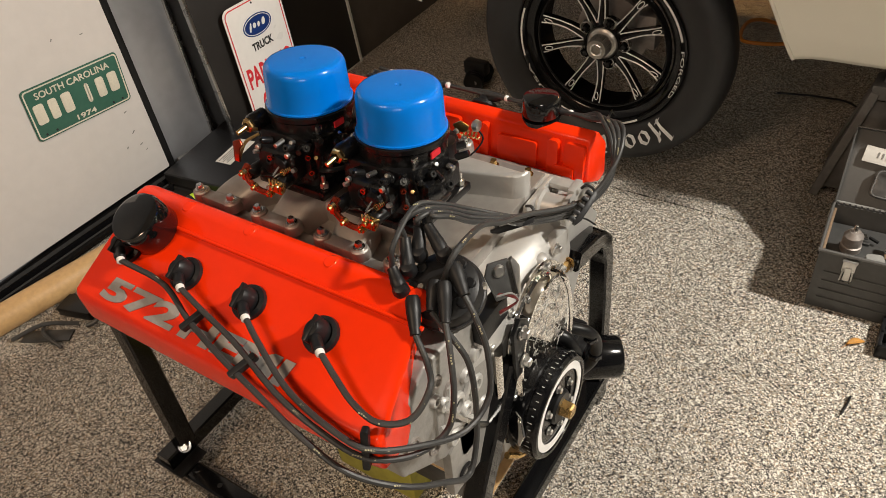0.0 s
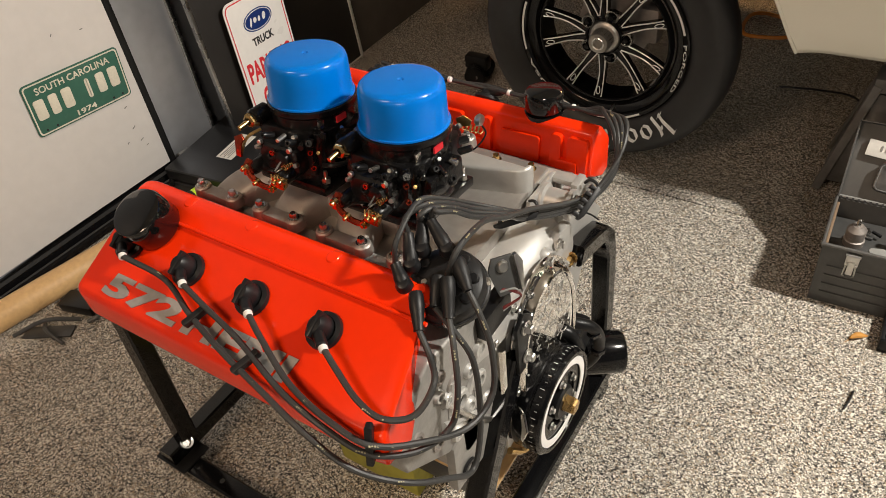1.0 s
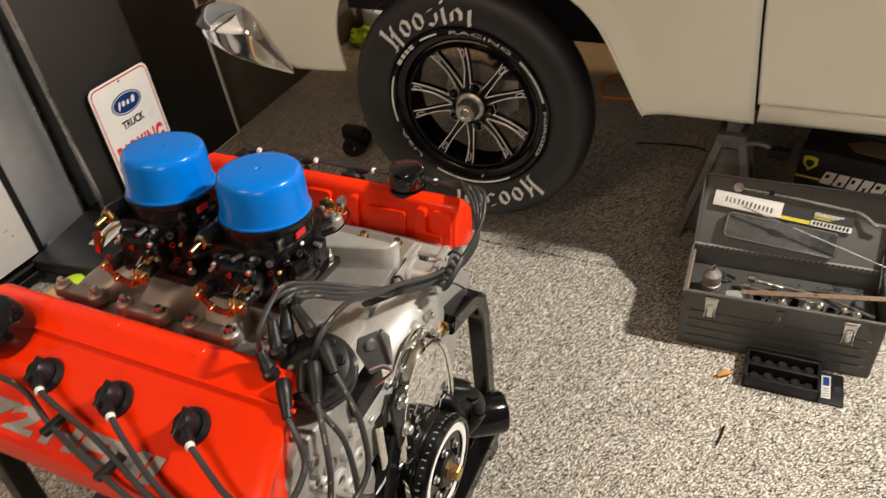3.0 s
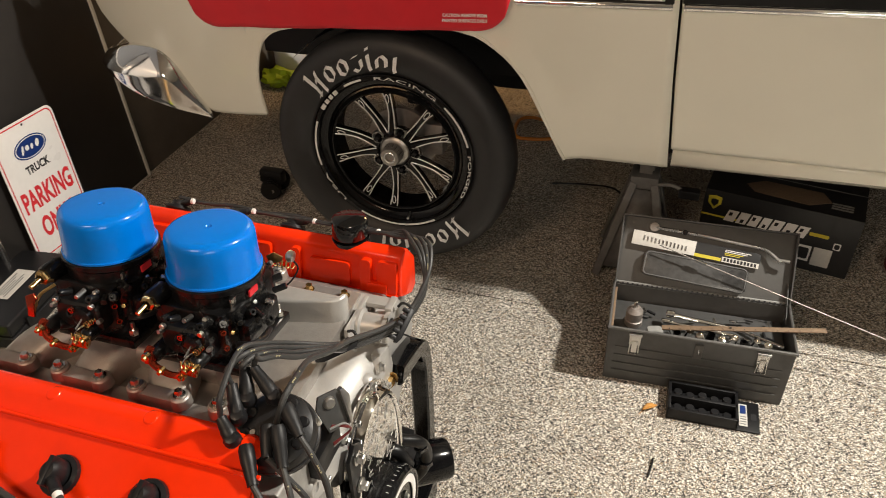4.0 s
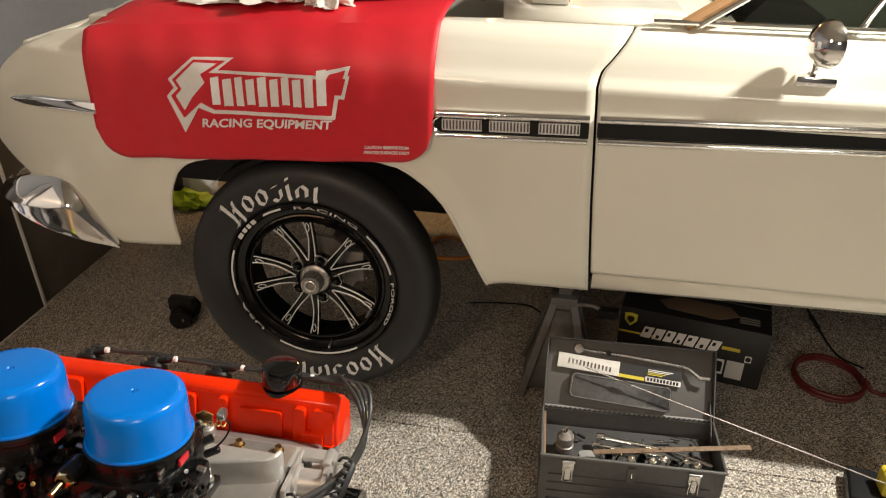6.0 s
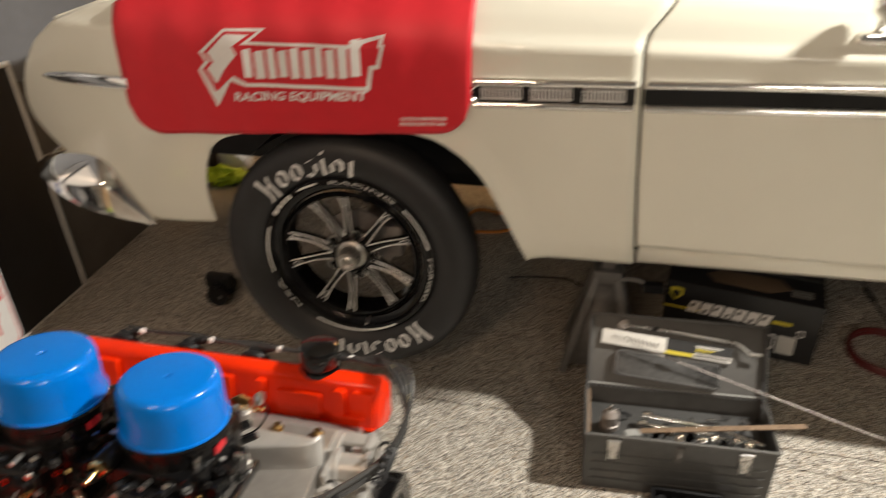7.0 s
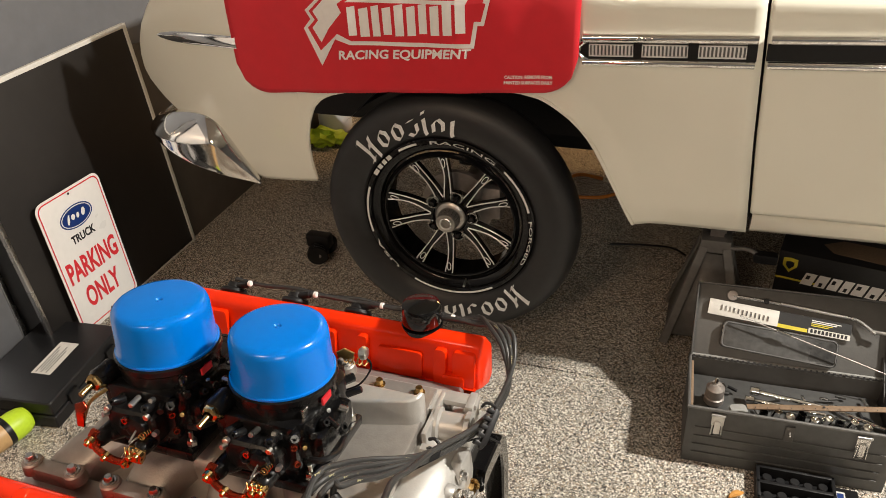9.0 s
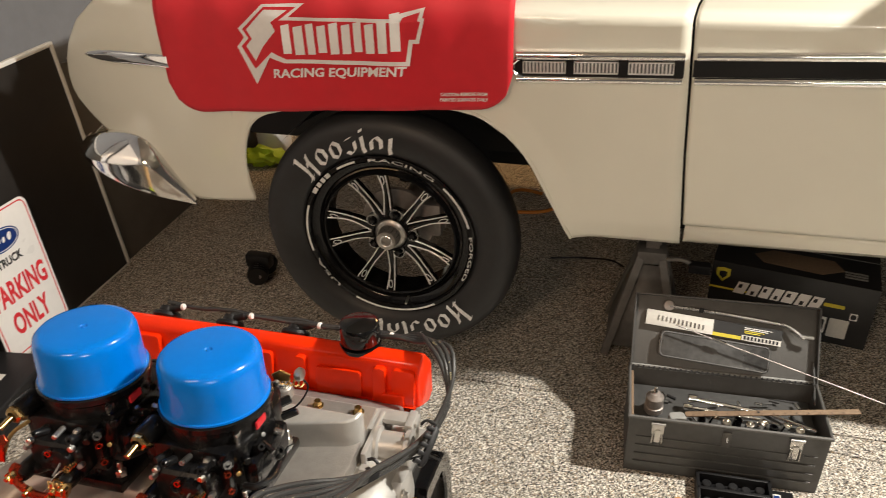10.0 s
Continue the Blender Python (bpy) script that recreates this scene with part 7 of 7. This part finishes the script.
def loose_tools():
    def p(x, y, z):
        return TB @ Vector((x, y, z))
    t = thing("drill_chuck", p(0.06, 0.07, 0.12), "chrome keyed drill chuck standing in the toolbox", "drill chuck")
    part("body", lathe([(0.020, 0), (0.023, 0.004), (0.023, 0.018), (0.020, 0.02), (0.020, 0.028), (0.0215, 0.03), (0.0215, 0.046), (0.012, 0.058), (0.0, 0.058)], 28, m=TB @ pose(0.06, 0.075, 0.135)), IRON, t)
    part("jaw", lathe([(0.006, 0), (0.004, 0.02), (0, 0.022)], 10, m=TB @ pose(0.06, 0.075, 0.19)), STEEL, t)
    for k, (a, c, r, nm, lb) in enumerate((((0.14, 0.10, 0.165), (0.30, 0.095, 0.150), 0.006, "extension_bar", "chrome extension bar in the toolbox"), ((0.13, 0.085, 0.150), (0.31, 0.08, 0.140), 0.005, "extension_bar", "chrome extension bar in the toolbox"),
                                          ((0.32, 0.12, 0.13), (0.43, 0.05, 0.15), 0.005, "extension_bar", "chrome extension bar in the toolbox"))):
        o = thing(nm, p(*a), lb, "extension bar", "bars in the toolbox")
        part("shaft", rod(p(*a), p(*c), r, 12), CHROME, o)
        part("socket_end", rod(p(*a), p(a[0] + 0.022, a[1], a[2]), r * 1.7, 14), CHROME, o)
    for k in range(9):
        x = 0.17 + 0.027 * k
        o = thing("socket", p(x, 0.045, 0.12), "chrome socket among the tools in the box", "socket", "sockets in the toolbox")
        part("barrel", lathe([(0.007, 0), (0.0105, 0.001), (0.0108, 0.014), (0.0095, 0.017), (0.0095, 0.030), (0.0065, 0.031), (0.006, 0.022), (0, 0.022)], 16, m=TB @ pose(x, 0.042 + 0.012 * (k % 2), 0.128 + 0.006 * (k % 3), 12 * (k % 3), 8 * (k % 2), 0)), CHROME if k % 3 else BLACK_GLOSS, o)
    o = thing("tool_tray", p(0.22, 0.09, 0.1), "dull grey tool tray with bits and rags", "tray")
    part("floor", box(0.01, W - 0.01, 0.01, D - 0.012, 0.120, 0.125, 0.001, m=TB), GREY_STEEL, o)
    rnd = random.Random(5)
    for k in range(26):
        x, y = 0.03 + 0.38 * rnd.random(), 0.02 + 0.14 * rnd.random()
        a = 360 * rnd.random()
        part("small_bit", box(-0.012, 0.012, -0.003, 0.003, 0, 0.006, 0.0012, m=TB @ pose(x, y, 0.125 + 0.012 * rnd.random(), 0, 12 * rnd.random(), a)), (STEEL, GREY_STEEL, BLACK_PLASTIC)[k % 3], o)
    part("rag", prism(round_rect(0.04, 0.03, 0.01), 0.012, 0.004, m=TB @ pose(0.115, 0.05, 0.136, 8, 5, 20)), GREY_PRINT, o)
    t = thing("wooden_rule", p(0.3, 0.05, H), "old wooden rule lying across the toolbox rim", "rule")
    a, c = p(0.13, 0.035, H - 0.01), p(0.52, 0.085, H + 0.014)
    m = face_pose((a + c) / 2, c - a, (-0.1, 1, 0))
    part("blade", box(-(c - a).length / 2, (c - a).length / 2, -0.008, 0.008, 0, 0.003, 0.0008, m=m), RAW_WOOD, t, "worn brown blade")
    part("hang_hole", lathe([(0, 0.0054), (0.003, 0.0054)], 10, m=m @ pose(-0.03, 0, 0)), BLACK_INK, t)
    for k in range(14):
        part("scale_mark", box(-0.18 + 0.026 * k, -0.179 + 0.026 * k, -0.009, -0.003, 0.005, 0.0053, m=m), BLACK_INK, t)
    t = thing("long_rod", (1.2, -0.05, 0.2), "thin steel rod leaning from the toolbox lid to a lamp", "rod")
    a, c = LIDM @ Vector((0.15, 0.095, 0.045)), Vector((1.60, -0.165, 0.105))
    part("shaft", rod(a, c, 0.0016, 8), IRON, t)
    part("collar", rod(a.lerp(c, 0.055), a.lerp(c, 0.10), 0.0045, 10), CHROME, t)
    part("wire_tip", rod(a - (c - a).normalized() * 0.05, a, 0.0012, 6), STEEL, t)


loose_tools()


def moulded_tray():
    t = thing("moulded_tray", (0.98, -0.35, 0.0), "black moulded bit tray with a paper label on the floor", "tray")
    m = face_pose((0.885, -0.405, 0.0), (1, 0.03, 0), (-0.03, 1, 0))
    part("base", box(0, 0.225, 0, 0.10, 0, 0.006, 0.002, m=m), BLACK_PLASTIC, t)
    for x0, x1, y0, y1 in ((0, 0.17, 0, 0.008), (0, 0.17, 0.092, 0.10), (0, 0.008, 0, 0.10), (0.162, 0.17, 0, 0.10), (0, 0.17, 0.045, 0.055)):
        part("rim_wall", box(x0, x1, y0, y1, 0.006, 0.036, 0.002, m=m), BLACK_PLASTIC, t)
    for k in range(5):
        for y in (0.026, 0.074):
            part("pocket_rib", rod(m @ Vector((0.025 + 0.03 * k, y, 0.006)), m @ Vector((0.025 + 0.03 * k, y, 0.022 + 0.006 * ((k + int(y * 100)) % 2))), 0.011, 14), BLACK_PLASTIC, t)
    part("label", box(0.176, 0.196, 0.015, 0.088, 0.0062, 0.0068, m=m), PAPER, t, "white and grey paper label")
    part("label_print", box(0.179, 0.193, 0.055, 0.083, 0.0069, 0.0073, m=m), BLUE_INK, t)
    for k in range(4):
        part("label_line", box(0.179, 0.193, 0.02 + 0.008 * k, 0.023 + 0.008 * k, 0.0069, 0.0073, m=m), GREY_PRINT, t)
    part("hang_slot", box(0.205, 0.218, 0.04, 0.06, 0.0061, 0.0064, m=m), BLACK_INK, t)


moulded_tray()


def printed_carton():
    t = thing("printed_carton", (1.15, 0.48, 0.0), "black printed cardboard carton under the car", "carton")
    m = face_pose((0.922, 0.388, 0.0), (0.985, -0.172, 0), (0.172, 0.985, 0))
    w, d, h = 0.455, 0.30, 0.212
    c = part("box_body", box(0, w, 0, d, 0, h, 0.003, m=m), CARD_BLACK, t)
    fm = m @ pose(0, 0, 0, 90, 0, 0)
    part("shield", prism([(0, 0.024), (0.02, 0.02), (0.02, -0.004), (0.0, -0.026), (-0.02, -0.004), (-0.02, 0.02)], 0.0012, m=fm @ pose(0.034, 0.170, 0.0006)), YELLOW, t, "yellow shield mark")
    part("shield_core", prism([(0, 0.012), (0.011, 0.01), (0.011, -0.003), (0.0, -0.015), (-0.011, -0.003), (-0.011, 0.01)], 0.0012, m=fm @ pose(0.034, 0.170, 0.0012)), BLACK_INK, t)
    x = 0.070
    for k, wd in enumerate((0.034, 0.032, 0.030, 0.028, 0.034, 0.034, 0.032)):
        part("name_block", prism([(0, 0), (wd - 0.003, 0), (wd + 0.009, 0.042), (0.012, 0.042)], 0.001, m=fm @ pose(x, 0.112, 0.0006)), WHITE_INK, t, "white slanted block")
        part("name_notch", prism([(0, 0), (wd * 0.3, 0), (wd * 0.3 + 0.003, 0.013), (0.003, 0.013)], 0.001, m=fm @ pose(x + wd * 0.36, 0.112 + (0.004 if k % 2 else 0.021), 0.0012)), CARD_BLACK, t)
        x += wd + 0.003
    part("sub_bar", prism(round_rect(0.055, 0.012, 0.003), 0.001, m=fm @ pose(x + 0.034, 0.134, 0.0006)), YELLOW, t, "yellow small bar")
    part("edge_band", box(0.0, 0.12, 0.118, 0.124, 0.0002, 0.001, m=fm), YELLOW, t, "yellow edge line")
    for u, v, a, b, mt in ((0.318, 0.062, 0.042, 0.056, WHITE_INK), (0.372, 0.058, 0.052, 0.066, PAPER), (0.405, 0.108, 0.020, 0.024, WHITE_INK)):
        lab = part("sticker", prism(round_rect(a, b, 0.002, 2), 0.0008, m=fm @ pose(u, v, 0.0004)), mt, t, "white sticker")
        if mt is WHITE_INK:
            part("sticker_print", prism(round_rect(a * 0.75, b * 0.72, 0.006, 3), 0.0008, m=fm @ pose(u, v, 0.0010)), BLACK_INK, t)
    for k in range(3):
        part("small_print", prism(round_rect(0.06, 0.008, 0.002, 2), 0.0008, m=m @ pose(0.39, 0.07 - 0.014 * k, h + 0.0002)), GREY_PRINT, t)
    part("picture_band", prism([(0.14, 0.04), (0.30, 0.03), (0.36, 0.07), (0.33, 0.12), (0.16, 0.12), (0.11, 0.08)], 0.0008, m=m @ pose(0, 0, h + 0.0002)), RAW_WOOD, t, "brown printed picture")
    part("flap_seam", box(0.0, w, d / 2 - 0.002, d / 2 + 0.002, h, h + 0.0006, m=m), GREY_PRINT, t)


printed_carton()


def jack_stand(x, y, top):
    t = thing("jack_stand", (x, y, 0.0), "grey sheet-steel jack stand holding up the car", "jack stand")
    for sx in (-1, 1):
        for sy in (-1, 1):
            a, c = Vector((x + sx * 0.105, y + sy * 0.105, 0.0)), Vector((x + sx * 0.030, y + sy * 0.030, 0.30))
            part("leg", tube([a, c], 0.012, smooth=False, square=True), STAND_GREY, t)
    for sx in (-1, 1):
        bm = bmesh.new()
        vs = [bm.verts.new(v) for v in ((x + sx * 0.102, y - 0.10, 0.02), (x + sx * 0.102, y + 0.10, 0.02), (x + sx * 0.036, y + 0.034, 0.28), (x + sx * 0.036, y - 0.034, 0.28))]
        bm.faces.new(vs)
        thicken(part("side_plate", bm, STAND_GREY, t), 0.004)
        bm = bmesh.new()
        bm.faces.new([bm.verts.new(v) for v in ((x - 0.10, y + sx * 0.102, 0.03), (x + 0.10, y + sx * 0.102, 0.03), (x + 0.034, y + sx * 0.036, 0.28), (x - 0.034, y + sx * 0.036, 0.28))])
        thicken(part("side_plate", bm, STAND_GREY, t), 0.004)
    part("collar", box(x - 0.04, x + 0.04, y - 0.04, y + 0.04, 0.285, 0.325, 0.004), STAND_GREY, t)
    part("post", box(x - 0.019, x + 0.019, y - 0.015, y + 0.015, 0.30, top - 0.012, 0.003), IRON, t, "bare ratchet post")
    for k in range(4):
        part("ratchet_tooth", box(x + 0.017, x + 0.024, y - 0.011, y + 0.011, 0.335 + 0.028 * k, 0.350 + 0.028 * k, 0.001), IRON, t)
    part("saddle", box(x - 0.045, x + 0.045, y - 0.025, y + 0.025, top - 0.014, top, 0.004), IRON, t)
    part("handle", tube([(x + 0.03, y - 0.03, 0.30), (x + 0.08, y - 0.045, 0.315), (x + 0.12, y - 0.05, 0.30)], 0.006, 8), STAND_GREY, t, "black release handle")
    part("handle_grip", box(x + 0.10, x + 0.16, y - 0.065, y - 0.035, 0.285, 0.312, 0.005), BLACK_PLASTIC, t)


jack_stand(0.735, 0.245, 0.50)
jack_stand(0.75, 1.25, 0.50)


# ---- things by the west wall and on the floor ----
def black_case():
    t = thing("tool_case", (-1.07, -0.48, 0.0), "black plastic tool case with a white paper label", "tool case")
    m = face_pose((-1.055, -0.505, 0.0), (1, 0.12, 0), (-0.12, 1, 0))
    part("lower_shell", box(-0.135, 0.142, -0.176, 0.172, 0, 0.042, 0.008, m=m, seg=3), BLACK_PLASTIC, t)
    part("upper_shell", box(-0.132, 0.139, -0.173, 0.169, 0.045, 0.088, 0.010, m=m, seg=3), BLACK_PLASTIC, t)
    part("seam", box(-0.128, 0.135, -0.169, 0.165, 0.040, 0.047, 0.001, m=m), BLACK_SATIN, t)
    for y in (-0.09, 0.09):
        part("catch", box(0.138, 0.148, y - 0.02, y + 0.02, 0.03, 0.065, 0.003, m=m), BLACK_SATIN, t)
    part("label", box(0.002, 0.064, -0.066, 0.070, 0.088, 0.0886, m=m), PAPER, t, "white paper label")
    for k in range(5):
        part("label_line", box(0.012 + 0.008 * k, 0.016 + 0.008 * k, -0.06 + 0.01 * (k % 2), 0.05 - 0.015 * (k % 3), 0.0887, 0.0891, m=m), GREY_PRINT, t)


black_case()


def wooden_pole():
    t = thing("wooden_pole", (-1.07, -1.1, 0.0), "thick tan wooden pole with a lime rubber end on the floor", "pole")
    a, c = Vector((-0.972, -0.672, 0.042)), Vector((-1.22, -1.78, 0.042))
    d = (c - a).normalized()
    part("shaft", rod(a + d * 0.075, c, 0.040, 28, chamfer=0.004), WOOD, t)
    part("band", rod(a + d * 0.062, a + d * 0.080, 0.0408, 28, chamfer=0.002), BLACK_SATIN, t, "black band")
    m = Matrix.Translation(a + d * 0.066) @ (-d).to_track_quat("Z", "Y").to_matrix().to_4x4()
    part("end_cap", lathe([(0.0405, 0), (0.041, 0.02), (0.038, 0.045), (0.030, 0.060), (0.016, 0.066), (0, 0.067)], 28, m=m), LIME, t, "lime rubber cap")


wooden_pole()


def steel_bracket():
    t = thing("steel_bracket", (-1.0, -1.29, 0.0), "small bent steel bracket and hooks on the floor", "bracket")
    part("plate", box(-0.07, 0.07, -0.02, 0.02, 0, 0.006, 0.002, m=pose(-0.99, -1.30, 0.0, 0, 0, 30)), GREY_STEEL, t)
    part("strut", tube([(-1.06, -1.36, 0.012), (-1.0, -1.29, 0.035), (-0.94, -1.23, 0.012)], 0.006, 8), GREY_STEEL, t)
    part("strut", tube([(-1.03, -1.28, 0.010), (-0.97, -1.31, 0.030), (-0.91, -1.31, 0.008)], 0.005, 8), GREY_STEEL, t)
    part("hook", tube([(-0.95, -1.20, 0.010), (-0.92, -1.18, 0.022), (-0.90, -1.20, 0.014), (-0.915, -1.225, 0.008)], 0.006, 8), GREY_STEEL, t)
    part("base", box(-0.05, 0.06, -0.03, 0.03, 0.0, 0.03, 0.006, m=pose(-0.99, -1.19, 0.0, 0, 0, 15)), BLACK_SATIN, t, "black block")


steel_bracket()


def olive_carton():
    t = thing("wooden_block", (0.07, -1.12, 0.0), "olive-yellow block under the oil pan", "block")
    part("block", box(-0.03, 0.172, -1.215, -1.02, 0, 0.17, 0.005), OLIVE, t)


olive_carton()


def leaf():
    t = thing("dry_leaf", (0.844, -0.388, 0.0), "small curled orange-brown dry leaf on the floor", "leaf")
    bm = bmesh.new()
    rows = []
    for k in range(9):
        q = k / 8
        w = 0.0085 * math.sin(math.pi * min(1, q * 0.9 + 0.08))
        c = Vector((0.828 + 0.034 * q, -0.400 + 0.03 * q, 0.003 + 0.006 * math.sin(q * 4)))
        n = Vector((-0.66, 0.75, 0))
        rows.append([bm.verts.new(c - n * w + Vector((0, 0, 0.004))), bm.verts.new(c), bm.verts.new(c + n * w + Vector((0, 0, 0.005)))])
    for a, c in zip(rows, rows[1:]):
        for i in (0, 1):
            bm.faces.new((a[i], a[i + 1], c[i + 1], c[i]))
    thicken(part("blade", bm, LEAF, t), 0.0006)
    part("stalk", tube([(0.828, -0.400, 0.003), (0.82, -0.412, 0.002)], 0.0008, 5, smooth=False), LEAF, t)


leaf()
t = thing("dark_twig", (0.862, -0.575, 0.0), "short dark twig on the floor", "twig")
part("stem", tube([(0.858, -0.602, 0.003), (0.863, -0.575, 0.0045), (0.866, -0.545, 0.003)], 0.0026, 7), BLACK_SATIN, t)


def floor_clutter():
    t = thing("caster_wheels", (-0.57, 0.30, 0.0), "dark greasy caster with two ribbed wheels on the floor", "caster")
    for y in (0.265, 0.335):
        part("ribbed_wheel", lathe([(0, -0.018), (0.034, -0.018), (0.037, -0.012), (0.034, -0.006), (0.037, 0.0), (0.034, 0.006), (0.037, 0.012), (0.034, 0.018), (0, 0.018)], 24, m=pose(-0.57, y, 0.037, 90, 0, 20)), BLACK_SATIN, t)
    part("axle", rod((-0.56, 0.25, 0.037), (-0.575, 0.36, 0.037), 0.010, 12), IRON, t)
    part("frame", box(-0.62, -0.53, 0.28, 0.32, 0.05, 0.10, 0.008), BLACK_SATIN, t)
    t = thing("orange_cord", (0.2, 1.0, 0.0), "orange extension cord on the floor under the car", "cord")
    part("cord", tube([(0.40, 1.02, 0.012), (0.33, 0.953, 0.012), (0.25, 0.93, 0.012), (0.195, 0.935, 0.012), (0.172, 1.0, 0.012), (0.175, 1.09, 0.012), (0.22, 1.12, 0.012), (0.30, 1.10, 0.012)], 0.007, 10), ORANGE, t)
    t = thing("black_cable", (0.5, 0.645, 0.0), "thin black cable on the floor under the car", "cable")
    part("cable", tube([(0.40, 0.628, 0.004), (0.45, 0.640, 0.004), (0.52, 0.652, 0.004), (0.61, 0.655, 0.004), (0.66, 0.62, 0.004)], 0.0035, 8), BLACK_SATIN, t)
    t = thing("red_hose", (1.6, 0.4, 0.0), "coiled dark red air hose on the floor", "hose")
    part("hose", tube([(1.60 + (0.105 + 0.004 * math.sin(k)) * math.cos(k * 0.5), 0.40 + 0.115 * math.sin(k * 0.5), 0.008 + 0.0011 * k) for k in range(26)] + [(1.75, 0.36, 0.008), (2.0, 0.42, 0.008)], 0.007, 8, n=4), RED_RUBBER, t)
    t = thing("lamp_cord", (1.65, 0.7, 0.0), "black lamp cord with a clip on the floor", "cord")
    part("cord", tube([(1.60, 1.05, 0.004), (1.64, 0.859, 0.004), (1.651, 0.70, 0.004), (1.674, 0.56, 0.004), (1.74, 0.50, 0.004)], 0.0038, 8), BLACK_SATIN, t)
    part("clip", rod((1.642, 0.80, 0.006), (1.649, 0.72, 0.006), 0.008, 10), BLACK_PLASTIC, t)
    t = thing("work_lamp", (1.62, -0.08, 0.0), "black and yellow cordless work lamp on the floor", "work lamp")
    part("foot", join(None, box(-0.062, 0.11, -0.062, 0.075, 0.0, 0.05, 0.014, seg=3), pose(1.578, -0.118, 0.0, 0, 0, -12)), BLACK_PLASTIC, t)
    part("body", box(1.585, 1.655, -0.15, -0.09, 0.05, 0.115, 0.012, seg=3), YELLOW, t, "yellow housing")
    part("grip", tube([(1.60, -0.12, 0.11), (1.61, -0.12, 0.14), (1.635, -0.12, 0.14), (1.645, -0.12, 0.11)], 0.010, 10), BLACK_PLASTIC, t)
    t = thing("white_jug", (-1.03, 1.36, 0.0), "white plastic jug on the floor beyond the bumper", "jug")
    part("body", lathe([(0, 0), (0.07, 0), (0.08, 0.01), (0.08, 0.14), (0.05, 0.19), (0.02, 0.21), (0.02, 0.235), (0, 0.235)], 24, m=pose(-1.03, 1.36, 0)), WHITE_INK, t)
    t = thing("lime_cloth", (-1.0, 1.19, 0.0), "crumpled lime-yellow cloth on the floor", "cloth")
    bm = bmesh.new()
    bmesh.ops.create_icosphere(bm, subdivisions=3, radius=1.0)
    for v in bm.verts:
        n = noise.noise(v.co * 2.3) * 0.5 + noise.noise(v.co * 5) * 0.25
        v.co = Vector((-1.0 + v.co.x * 0.10 * (1 + n), 1.19 + v.co.y * 0.06 * (1 + n), max(0.0, 0.03 + v.co.z * 0.04 * (1 + 1.5 * n))))
    part("folds", bm, LIME, t)
    rnd = random.Random(11)
    for k in range(14):
        x, y = -0.75 + 2.3 * rnd.random(), -1.75 + 1.5 * rnd.random()
        t = thing("floor_speck", (x, y, 0), "tiny dark speck of dirt on the floor", "dirt", "specks on the floor")
        part("speck", prism(round_rect(0.004 + 0.004 * rnd.random(), 0.003, 0.001, 2), 0.0012, m=pose(x, y, 0, 0, 0, 180 * rnd.random())), BLACK_SATIN, t)


floor_clutter()


def fender_top_goods():
    def crumple(name, label, cx, cy, cz, sx, sy, sz, seed, material):
        t = thing(name, (cx, cy, cz), label, "paper towel", "towels on the fender")
        bm = bmesh.new()
        bmesh.ops.create_icosphere(bm, subdivisions=4, radius=1.0)
        for v in bm.verts:
            o = Vector((seed, seed * 2, 0))
            n = noise.noise(v.co * 2.0 + o) * 0.7 + abs(noise.noise(v.co * 4.5 + o)) * 0.5
            v.co = Vector((cx + v.co.x * sx * (1 + n), cy + v.co.y * sy * (1 + n), cz + max(-0.2, v.co.z) * sz * (1 + 1.3 * n)))
        part("folds", bm, material, t, angle=28)
    crumple("paper_towel", "crumpled white paper towel on the fender cover", -0.08, 0.10, 1.170, 0.075, 0.05, 0.025, 1.0, CLOTH)
    crumple("paper_towel", "crumpled white paper towel on the fender cover", 0.08, 0.09, 1.175, 0.05, 0.04, 0.050, 4.0, CLOTH)
    crumple("paper_towel", "crumpled white paper towel on the fender cover", -0.22, 0.16, 1.155, 0.11, 0.06, 0.02, 7.0, CLOTH)
    t = thing("black_organiser", (0.22, 0.28, 1.17), "black plastic organiser lying on the fender cover", "organiser")
    part("tray", box(-0.02, 0.47, 0.14, 0.42, 1.180, 1.212, 0.008), BLACK_PLASTIC, t)
    part("raised_lid", box(-0.06, 0.30, 0.36, 0.40, 1.212, 1.34, 0.008), BLACK_PLASTIC, t)
    part("paper_sheet", box(0.10, 0.30, 0.16, 0.30, 1.212, 1.2135, 0.0004), PAPER, t, "sheet of paper on top")
    t = thing("small_box", (0.62, 0.22, 1.18), "small white and red parts box beside the bay", "box")
    part("carton", box(0.575, 0.665, 0.19, 0.25, 1.172, 1.235, 0.003), PAPER, t)
    part("red_panel", box(0.6652, 0.667, 0.195, 0.245, 1.178, 1.23), RED_INK, t)
    part("yellow_mark", box(0.58, 0.61, 0.1885, 0.1898, 1.21, 1.225), YELLOW, t)
    t = thing("spray_bottle", (0.48, 0.30, 1.17), "white spray bottle beside the bay", "bottle")
    part("body", lathe([(0, 0), (0.03, 0), (0.032, 0.006), (0.032, 0.09), (0.02, 0.115), (0.012, 0.13), (0.012, 0.15), (0, 0.15)], 20, m=pose(0.50, 0.27, 1.165)), WHITE_INK, t)
    part("nozzle", box(0.485, 0.53, 0.258, 0.282, 1.315, 1.34, 0.004), RED_INK, t)


fender_top_goods()
